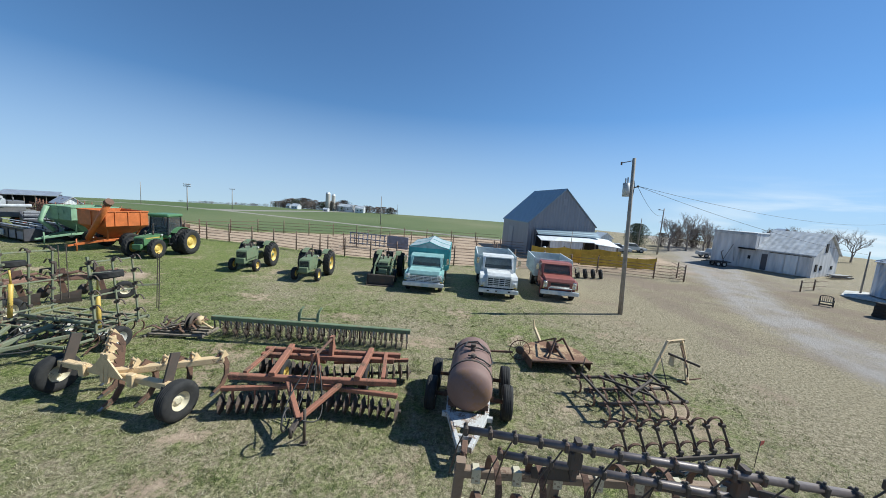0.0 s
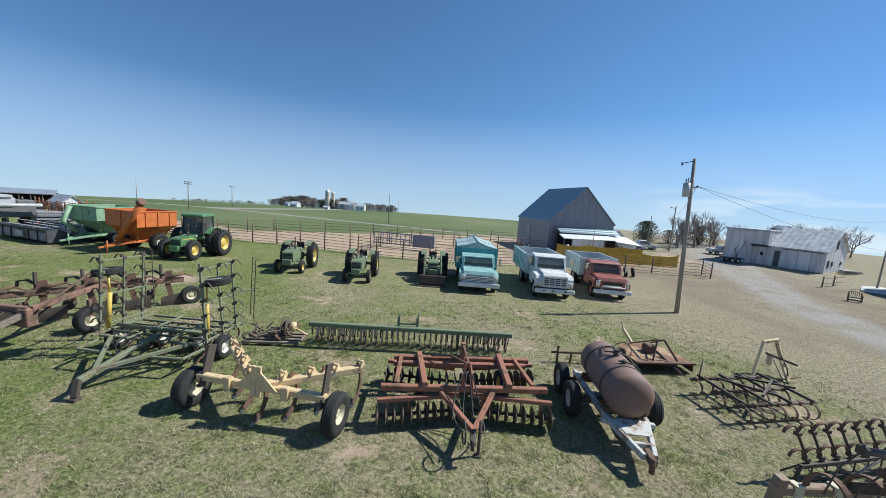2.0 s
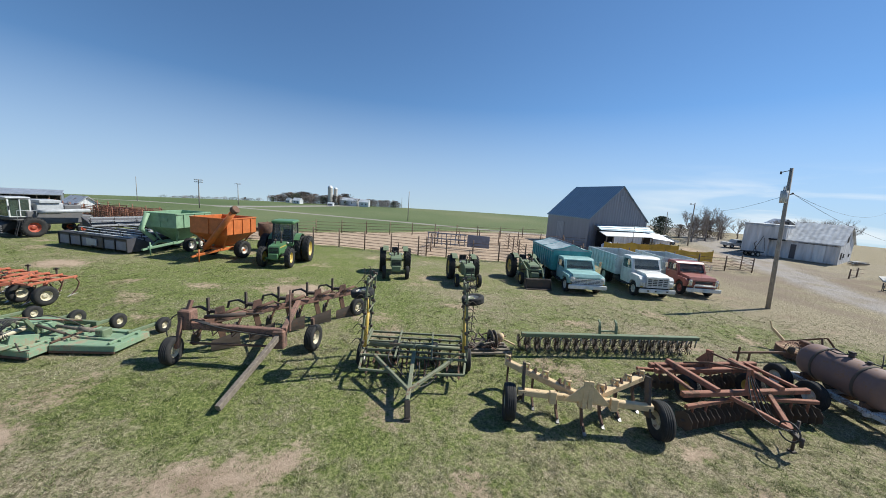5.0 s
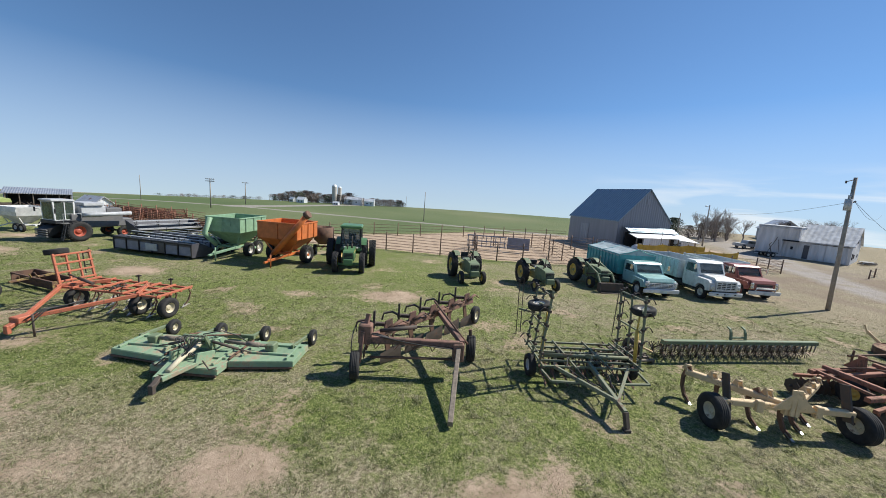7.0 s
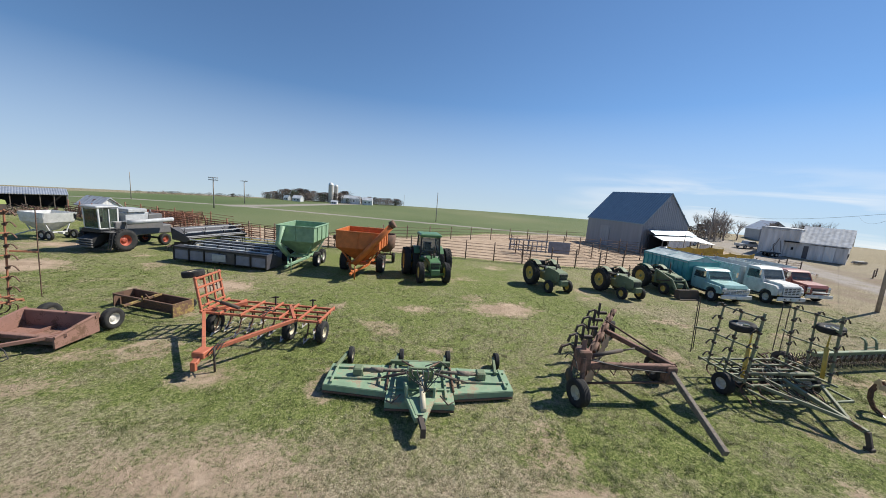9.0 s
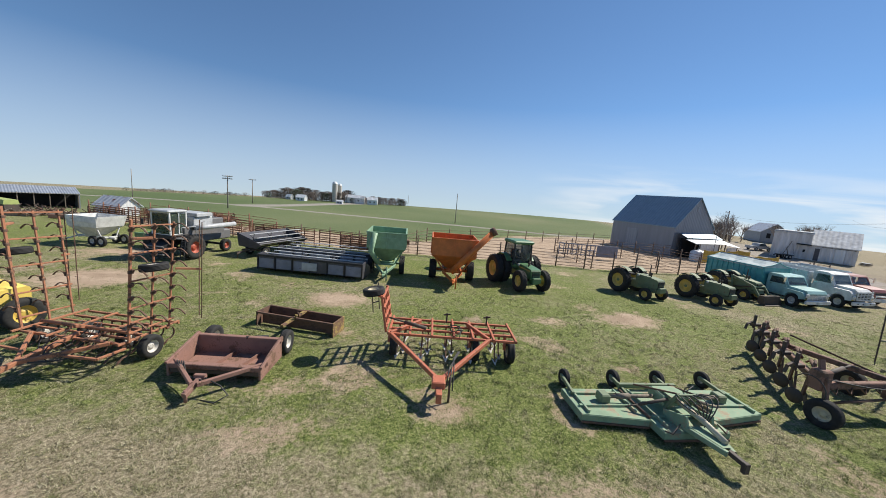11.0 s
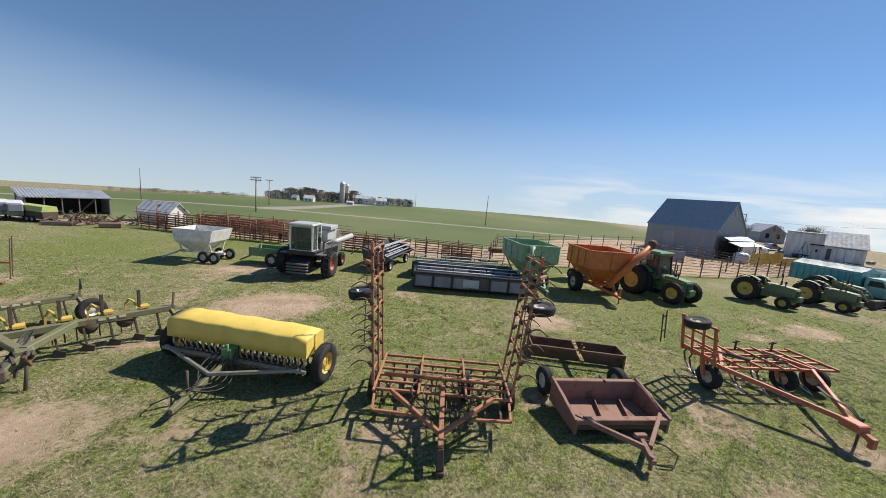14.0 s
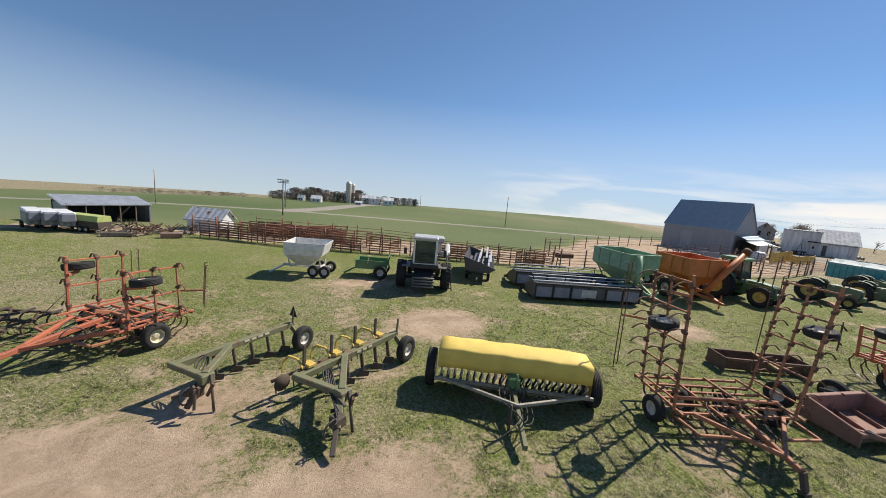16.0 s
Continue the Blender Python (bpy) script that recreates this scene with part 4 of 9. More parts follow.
    for k in range(6):
        part("hose", hose_loop(Shape(), (-1.2 + 0.05 * k, -0.1, 1.15), (1.2, -0.2 + 0.03 * k, 0.85), 0.06 + 0.035 * k, (0, -0.12 + 0.05 * k, 0.05)), HOSE, t)
    part("hose", Shape().tube(shift(arc(0, 0, 0.35, 20, 200, 10), -1.55, 0.0, 0.85), 0.014, 6), HOSE, t)
    for k in range(4):
        part("link_chain", Shape().tube([(-1.15 + 0.5 * k, 0.0, 1.06), (-0.95 + 0.5 * k, -0.22, 0.78), (-0.7 + 0.5 * k, -0.05, 1.05)], 0.02, 5), RUST, t)
    part("lift_cylinder", Shape().tube([(-0.9, 0.15, 1.12), (0.1, 0.35, 1.2)], 0.055, 10).tube([(0.1, 0.35, 1.2), (0.55, 0.45, 1.22)], 0.025, 8), DARK_STEEL, t)
    return t


def batwing_mower(x, y, yaw):
    t = thing("batwing_mower", x, y, yaw, "sun-bleached green three-section rotary mower with five small tail wheels", "rotary mower")
    def deck(nm, x0, x1, y0, y1, cut):
        s = Shape()
        out = [(x0, y0 + (cut if x0 < -1.5 else 0)), (x1, y0 + (cut if x1 > 1.5 else 0)), (x1, y1), (x0, y1)]
        s.loft([[(px, py, 0.26) for px, py in out], [(px, py, 0.3) for px, py in out]])
        for (ax, ay), (bx, by) in zip(out, out[1:] + out[:1]):
            s.beam((ax, ay, 0.2), (bx, by, 0.2), 0.03, 0.17)
        d = part(nm, s, GREEN_DUSTY, t)
        part("rub_rail", Shape().beam((x0, y0 + (cut if x0 < -1.5 else 0) - 0.02, 0.1), (x1, y0 + (cut if x1 > 1.5 else 0) - 0.02, 0.1), 0.035, 0.06), RUST, d)
        for yy in (y0 + 0.55, y1 - 0.25):
            part("deck_rib", Shape().beam((x0 + 0.08, yy, 0.33), (x1 - 0.08, yy, 0.33), 0.07, 0.06), GREEN_DUSTY, d)
        for xx in (x0 + 0.2, x1 - 0.2):
            part("deck_rib", Shape().beam((xx, y0 + 0.15 + abs(cut) * 0.5, 0.34), (xx, y1 - 0.1, 0.34), 0.06, 0.07), GREEN_DUSTY, d)
        return d
    deck("wing_deck", -2.6, -0.92, -0.3, 1.05, 0.25)
    deck("wing_deck", 0.92, 2.6, -0.3, 1.05, 0.25)
    deck("center_deck", -0.88, 0.88, -0.75, 1.05, 0)
    for xx in (-1.75, 1.75):
        g = part("gearbox", Shape().box(xx, 0.45, 0.45, 0.26, 0.3, 0.24).lathe([(0.16, 0), (0.12, 0.1), (0.09, 0.2)], (xx, 0.45, 0.3), "z", 12), GREEN_OLD, t)
        part("driveshaft", Shape().tube([(xx * 0.93, 0.43, 0.47), (xx * 0.25, 0.3, 0.58)], 0.05, 10).tube([(xx * 0.8, 0.41, 0.49), (xx * 0.6, 0.38, 0.52)], 0.075, 10), WOOD, t)
    part("gearbox", Shape().box(0, 0.28, 0.6, 0.75, 0.55, 0.28).box(0, 0.1, 0.78, 0.55, 0.4, 0.04), GREEN_DUSTY, t, "green gearbox cover")
    s = Shape()
    for sd in (-1, 1):
        s.beam((sd * 0.42, -0.15, 0.36), (sd * 0.34, -0.75, 0.55), 0.06, 0.3)
        s.beam((sd * 0.34, -0.7, 0.4), (sd * 0.08, -1.55, 0.4), 0.1, 0.12)
    s.flat([(-0.3, -0.75, 0.46), (0.3, -0.75, 0.46), (0.1, -1.45, 0.46), (-0.1, -1.45, 0.46)], 0.02)
    part("tongue", s, GREEN_DUSTY, t)
    part("hitch", Shape().beam((0.0, -1.5, 0.42), (0.08, -1.8, 0.36), 0.12, 0.1).box(0.08, -1.82, 0.3, 0.12, 0.1, 0.24), DARK_STEEL, t)
    part("driveshaft", Shape().tube([(0, 0.0, 0.66), (0.04, -0.8, 0.62), (0.08, -1.35, 0.5)], 0.07, 10), RIM_CREAM, t, "cream driveshaft guard")
    part("lift_mast", Shape().beam((-0.3, -0.05, 0.5), (-0.28, -0.3, 1.0), 0.06, 0.09).beam((0.3, -0.05, 0.5), (0.28, -0.3, 1.0), 0.06, 0.09).beam((-0.28, -0.3, 0.98), (0.28, -0.3, 0.98), 0.06), GREEN_OLD, t)
    for sd in (-1, 1):
        part("lift_cylinder", Shape().tube([(sd * 0.35, -0.1, 0.75), (sd * 1.0, 0.05, 0.5)], 0.04, 8).tube([(sd * 1.0, 0.05, 0.5), (sd * 1.35, 0.1, 0.4)], 0.02, 8), DARK_STEEL, t)
    for k in range(7):
        part("hose", hose_loop(Shape(), (-0.25 + 0.08 * k, -0.2, 0.95), (0.25 - 0.05 * k, -0.6 - 0.05 * k, 0.55), -0.15 - 0.03 * k, (0.12 * (k - 3), -0.1, 0)), HOSE, t)
    for sd in (-1, 1):
        part("link_rod", Shape().tube([(sd * 0.2, -0.25, 0.98), (sd * 0.55, 0.9, 0.55)], 0.025, 6), RUST, t)
        part("hinge_rail", Shape().tube([(sd * 0.9, -0.25, 0.33), (sd * 0.9, 1.0, 0.33)], 0.035, 8), RUST, t)
        part("skid_chain", Shape().tube([(sd * 0.5, -0.72, 0.5), (sd * 0.72, -0.8, 0.3), (sd * 0.86, -0.7, 0.32)], 0.018, 5), DARK_STEEL, t)
    part("hose", Shape().tube([(0.1, -0.1, 0.95), (0.5, 0.1, 1.0), (0.7, 0.5, 0.7), (0.9, 0.7, 0.4)], 0.016, 6), HOSE, t)
    part("rear_axle_tube", Shape().beam((-0.9, 1.05, 0.42), (0.9, 1.05, 0.42), 0.1, 0.14), GREEN_OLD, t)
    for xx in (-2.35, -0.75, 0.75, 2.35):
        part("wheel_arm", Shape().beam((xx - 0.1, 0.7, 0.36), (xx + 0.05, 1.7, 0.34), 0.08, 0.1), GREEN_OLD, t)
        wheel(t, xx + 0.15, 1.7, 0.26, 0.26, 0.15, 0.11, RIM_CREAM)
    return t


def chisel_plow(x, y, yaw):
    t = thing("chisel_plow", x, y, yaw, "orange-red folding chisel plow with one wing raised and muddy sweeps", "chisel plow")
    t.scale = (1.08, 1.05, 1.05)
    z = 0.9
    for yy in (-0.1, 0.35, 0.8, 1.25):
        part("cross_tube", Shape().beam((-1.6, yy, z), (2.5, yy, z), 0.075), ORANGE_RED, t)
    for xx in (-1.55, -0.9, -0.2, 0.5, 1.1, 1.75, 2.45):
        part("side_tube", Shape().beam((xx, -0.2, z + 0.04), (xx, 1.35, z + 0.04), 0.065, 0.08), ORANGE_RED, t)
    s = Shape().beam((-1.5, -0.1, z), (0.0, -2.2, 0.62), 0.1, 0.125).beam((1.6, -0.1, z), (0.05, -2.2, 0.62), 0.1, 0.125)
    s.beam((-1.5, -0.1, z + 0.02), (-0.6, 0.9, z + 0.1), 0.1, 0.125).beam((1.6, -0.1, z + 0.02), (1.0, 0.9, z + 0.1), 0.1, 0.125)
    part("tongue", s, ORANGE_RED, t)
    part("hitch", Shape().box(0.0, -2.25, 0.6, 0.34, 0.4, 0.2).beam((0, -2.35, 0.55), (0.02, -2.6, 0.45), 0.16, 0.12).box(0.02, -2.62, 0.38, 0.14, 0.1, 0.26), ORANGE_RED, t)
    part("jack", Shape().tube([(0.3, -2.2, 0.75), (0.3, -2.2, 0.02)], 0.03, 8), DARK_STEEL, t)
    w = part("raised_wing", Shape().beam((-1.65, 0.0, z), (-1.85, 0.0, 2.1), 0.075), ORANGE_RED, t)
    part("wing_tube", Shape().beam((-1.65, 1.2, z), (-1.85, 1.2, 2.1), 0.075), ORANGE_RED, w)
    for k in range(4):
        zz = z + 0.15 + k * 0.33
        part("wing_tube", Shape().beam((-1.66 - 0.05 * k, -0.05, zz), (-1.66 - 0.05 * k, 1.25, zz), 0.065), ORANGE_RED, w)
    for yy in (0.4, 0.8):
        part("wing_tube", Shape().beam((-1.67, yy, z), (-1.83, yy, 2.0), 0.06), ORANGE_RED, w)
    wheel(w, -2.15, 0.35, 2.12, 0.34, 0.22, 0.18, RIM_CREAM, lean=80)
    part("wheel_arm", Shape().beam((-1.85, 0.35, 1.95), (-2.15, 0.35, 2.05), 0.09), ORANGE_RED, w)
    part("spike_bar", Shape().beam((-2.2, 1.5, 2.1), (-2.1, 1.5, 1.1), 0.03).beam((-2.4, 1.4, 2.0), (-2.3, 1.4, 1.0), 0.03).beam((-2.2, 1.5, 1.9), (-2.4, 1.4, 1.85), 0.03).beam((-2.15, 1.5, 1.4), (-2.35, 1.4, 1.35), 0.03), DARK_STEEL, w)
    for k, (xx, yy) in enumerate([(a, b) for b in (0.0, 0.4, 0.85, 1.3) for a in (-1.3, -0.5, 0.3, 1.1, 1.9)]):
        xo = xx + 0.2 * (k // 5 % 2)
        pts = [(xo, yy - 0.05, z - 0.04), (xo, yy + 0.25, z - 0.1), (xo, yy + 0.36, z - 0.35), (xo, yy + 0.25, z - 0.62), (xo, yy + 0.05, z - 0.8)]
        sh = part("shank", Shape().strap(pts, 0.045, 0.03, (1, 0, 0)), RUST, t)
        part("sweep", Shape().flat([(xo - 0.12, yy + 0.2, 0.16), (xo, yy - 0.1, 0.04), (xo + 0.12, yy + 0.2, 0.16), (xo, yy + 0.1, 0.12)], 0.015), RIM_WHITE, sh)
    for xx in (-1.45, 1.2, 2.35):
        part("wheel_arm", Shape().beam((xx - 0.12, 0.5, z), (xx - 0.12, 0.35, 0.4), 0.08, 0.12), ORANGE_RED, t)
        wheel(t, xx + 0.05, 0.3, 0.38, 0.38, 0.24, 0.19, RIM_CREAM)
    for xx in (0.3, 1.7):
        part("depth_post", Shape().beam((xx, 1.2, z), (xx, 1.2, 1.25), 0.05).beam((xx - 0.12, 1.2, 1.18), (xx + 0.12, 1.2, 1.22), 0.05), DARK_STEEL, t)
    for k in range(5):
        part("hose", hose_loop(Shape(), (0.2 + 0.14 * k, 0.5 - 0.06 * k, z + 0.1), (0.75 - 0.1 * k, 0.1 - 0.35 * (k % 2), z + 0.1), -0.12 - 0.04 * (k % 3), (0.15, 0.1 - 0.08 * k, 0)), HOSE, t)
    for k in range(3):
        part("hose", Shape().tube([(0.62 - 0.03 * k, -1.0, z - 0.02), (0.42, -1.45 + 0.05 * k, 0.82), (0.28 + 0.06 * k, -1.9, 0.84), (0.2 + 0.08 * k, -2.35, 0.6 - 0.08 * k)], 0.016, 6), HOSE, t)
    part("lift_cylinder", Shape().tube([(-0.4, 0.1, z + 0.18), (-1.1, 0.2, z + 0.3)], 0.06, 10).tube([(-1.1, 0.2, z + 0.3), (-1.6, 0.25, z + 0.4)], 0.03, 8), DARK_STEEL, t)
    return t


def box_scraper(x, y, yaw):
    t = thing("box_scraper", x, y, yaw, "maroon rusty pull-type earth scraper with a shallow open bowl", "scraper")
    bowl = part("bowl_floor", Shape().flat([(-1.0, -0.35, 0.14), (1.0, -0.35, 0.14), (1.0, 0.6, 0.18), (-1.0, 0.6, 0.18)], 0.03), MAROON, t)
    part("back_wall", Shape().box(0, 0.62, 0.4, 2.1, 0.05, 0.46, bevel=0.01).beam((-1.12, 0.66, 0.62), (1.12, 0.66, 0.62), 0.13, 0.11), MAROON, t)
    part("front_lip", Shape().beam((-1.08, -0.42, 0.36), (1.08, -0.42, 0.36), 0.15, 0.12).flat([(-1.05, -0.36, 0.34), (1.05, -0.36, 0.34), (1.05, -0.2, 0.12), (-1.05, -0.2, 0.12)], 0.03), MAROON, t)
    part("cutting_edge", Shape().beam((-1.04, -0.46, 0.24), (1.04, -0.46, 0.24), 0.03, 0.1), DARK_STEEL, t)
    for xx in (-0.3, 0.35):
        part("gusset", Shape().flat([(xx, -0.3, 0.16), (xx + 0.25, 0.55, 0.18), (xx + 0.25, 0.55, 0.3), (xx, -0.3, 0.24)], 0.02), MAROON, bowl)
    for sd in (-1, 1):
        part("side_wall", Shape().flat([(sd * 1.07, -0.5, 0.1), (sd * 1.07, 0.7, 0.12), (sd * 1.07, 0.7, 0.7), (sd * 1.07, 0.1, 0.58), (sd * 1.07, -0.5, 0.4)], 0.05, (1, 0, 0)).beam((sd * 1.1, -0.5, 0.42), (sd * 1.1, 0.7, 0.7), 0.06), MAROON, t)
        part("wheel_arm", Shape().beam((sd * 0.85, 0.68, 0.5), (sd * 0.9, 1.15, 0.36), 0.1), MAROON, t)
        wheel(t, sd * 1.02, 1.18, 0.34, 0.34, 0.22, 0.18, RIM_WHITE)
        part("tongue_arm", Shape().beam((sd * 1.12, -0.2, 0.4), (sd * 0.06, -1.2, 0.36), 0.08, 0.1), MAROON, t)
    part("lift_cylinder", Shape().tube([(0.2, 0.6, 0.66), (0.5, 1.2, 0.45)], 0.04, 8), BLACK, t)
    part("hitch", Shape().beam((0, -1.0, 0.38), (-0.05, -1.45, 0.24), 0.11, 0.12).beam((-0.12, -0.98, 0.44), (0.12, -0.98, 0.44), 0.09).tube([(-0.05, -1.4, 0.34), (-0.05, -1.4, 0.06)], 0.035, 8), MAROON, t)
    for k in range(4):
        part("hose", hose_loop(Shape(), (-0.9 + 0.05 * k, -0.42, 0.46), (0.1, -1.1, 0.42), 0.05 + 0.04 * k, (0, -0.1, 0)), HOSE, t)
    part("hose", Shape().tube([(0.1, -1.0, 0.42), (0.5, -1.1, 0.3), (0.72, -1.2, 0.15), (0.5, -1.35, 0.04), (0.2, -1.3, 0.06)], 0.016, 6), HOSE, t)
    return t


def land_leveler(x, y, yaw):
    t = thing("land_leveler", x, y, yaw, "rusty yellow box blade land leveler with open top", "land leveler")
    t.scale = (0.95, 0.72, 0.62)
    part("back_blade", Shape().box(0, 0.45, 0.4, 2.8, 0.05, 0.62, bevel=0.01).beam((-1.4, 0.45, 0.74), (1.4, 0.45, 0.74), 0.1), RUST, t)
    part("front_blade", Shape().beam((-1.4, -0.45, 0.72), (1.4, -0.45, 0.72), 0.09).box(0, -0.2, 0.3, 2.7, 0.05, 0.5, bevel=0.01), RUST, t)
    for sd in (-1, 1):
        part("end_plate", Shape().flat([(sd * 1.42, -0.5, 0.02), (sd * 1.42, 0.55, 0.02), (sd * 1.42, 0.55, 0.78), (sd * 1.42, -0.5, 0.78)], 0.04, (1, 0, 0)), OLD_YELLOW if sd > 0 else RUST, t)
        wheel(t, sd * 1.0, 0.85, 0.28, 0.28, 0.18, 0.14, RIM_WHITE)
    part("drawbar", Shape().beam((0, 0.4, 0.78), (-0.05, -1.25, 0.62), 0.12).beam((0.05, -0.5, 0.75), (0.12, -0.6, 1.0), 0.05), OLD_YELLOW, t)
    part("spindle", Shape().tube([(0.1, -0.4, 1.05), (0.05, -0.2, 0.6)], 0.03, 8).tube([(-0.1, -0.1, 0.95), (0.25, 0.2, 0.95)], 0.02, 6), RUST, t)
    return t


def grain_drill(x, y, yaw):
    t = thing("grain_drill", x, y, yaw, "grain drill with a wrinkled yellow tarp over its hopper", "grain drill")
    t.scale = (0.92, 0.92, 0.92)
    L = 1.95
    rings = []
    for k in range(15):
        xx = -L + 2 * L * k / 14
        w = 0.02 * math.sin(k * 2.3) + 0.012 * math.sin(k * 5.1)
        e = 0.04 if k in (0, 14) else 0.0
        sec = [(-0.43, 0.80), (-0.43 + w, 0.95), (-0.42, 1.2 + w * 0.5 - e), (-0.40, 1.27 - e), (-0.35, 1.31 - e), (0.0 + w, 1.345 - e - w * 0.4), (0.32, 1.33 - e), (0.38, 1.29 - e), (0.41, 1.22 - e), (0.42 - w, 0.95), (0.43, 0.80)]
        rings.append([(xx, a, b + 0.015 * math.sin(k * 1.7 + a * 5)) for a, b in sec])
    tarp = part("tarp", Shape().loft(rings, smooth=True), TARP, t)
    part("frame_beam", Shape().beam((-L - 0.05, -0.5, 0.5), (L + 0.05, -0.5, 0.5), 0.08), GALV_STEEL, t)
    part("frame_beam", Shape().beam((-L - 0.05, 0.35, 0.52), (L + 0.05, 0.35, 0.52), 0.1), GREEN_OLD, t)
    for k in range(22):
        xx = -L + 0.1 + k * (2 * L - 0.2) / 21
        part("seed_tube", Shape().tube([(xx, -0.3, 0.84), (xx + 0.03, -0.38, 0.66), (xx - 0.02, -0.28, 0.46), (xx, -0.1, 0.3)], 0.022, 6), RIM_CREAM, t)
        s = Shape().tube([(xx, -0.15, 0.8), (xx + 0.01, -0.2, 0.62), (xx - 0.01, -0.05, 0.42), (xx, 0.05, 0.26)], 0.028, 6)
        s.lathe([(0.001, -0.012), (0.19, -0.006), (0.19, 0.006), (0.001, 0.012)], (xx + 0.03, 0.1, 0.2), "x", 14)
        s.beam((xx, -0.45, 0.5), (xx, 0.1, 0.22), 0.03, 0.04)
        part("opener", s, DARK_STEEL, t)
    for sd in (-1, 1):
        wheel(t, sd * (L + 0.2), 0.1, 0.5, 0.5, 0.24, 0.27, YELLOW)
        part("draft_arm", Shape().beam((sd * L * 0.97, -0.5, 0.55), (0.05, -1.25, 0.52), 0.07, 0.08), GALV_STEEL, t)
    part("tongue", Shape().beam((0, -0.5, 0.55), (0.12, -2.25, 0.25), 0.1, 0.13), GREEN_OLIVE, t)
    part("jack", Shape().tube([(-0.15, -1.6, 0.75), (-0.15, -1.6, 0.02)], 0.03, 8), DARK_STEEL, t)
    part("drive_gear", Shape().box(0.0, -0.55, 0.72, 0.3, 0.3, 0.3).tube([(0.05, -0.7, 0.6), (0.05, -0.7, 1.0)], 0.03, 8), GREEN_BRIGHT, t)
    for k in range(7):
        part("hose", hose_loop(Shape(), (-0.15 + 0.05 * k, -0.45, 0.85), (0.02 + 0.02 * k, -1.5 - 0.06 * k, 0.5), 0.1 + 0.05 * k, (0.1 * (k - 3), 0, 0)), HOSE, t)
    part("hose", hose_loop(Shape(), (0.05, -1.7, 0.45), (-0.7, -1.9, 0.03), 0.0, (-0.1, -0.3, 0)), HOSE, t)
    for yy in (-0.95,):
        part("step_board", Shape().beam((-L * 0.7, -0.42, 0.42), (L * 0.7, -0.42, 0.42), 0.2, 0.03), WOOD, t)
    return t


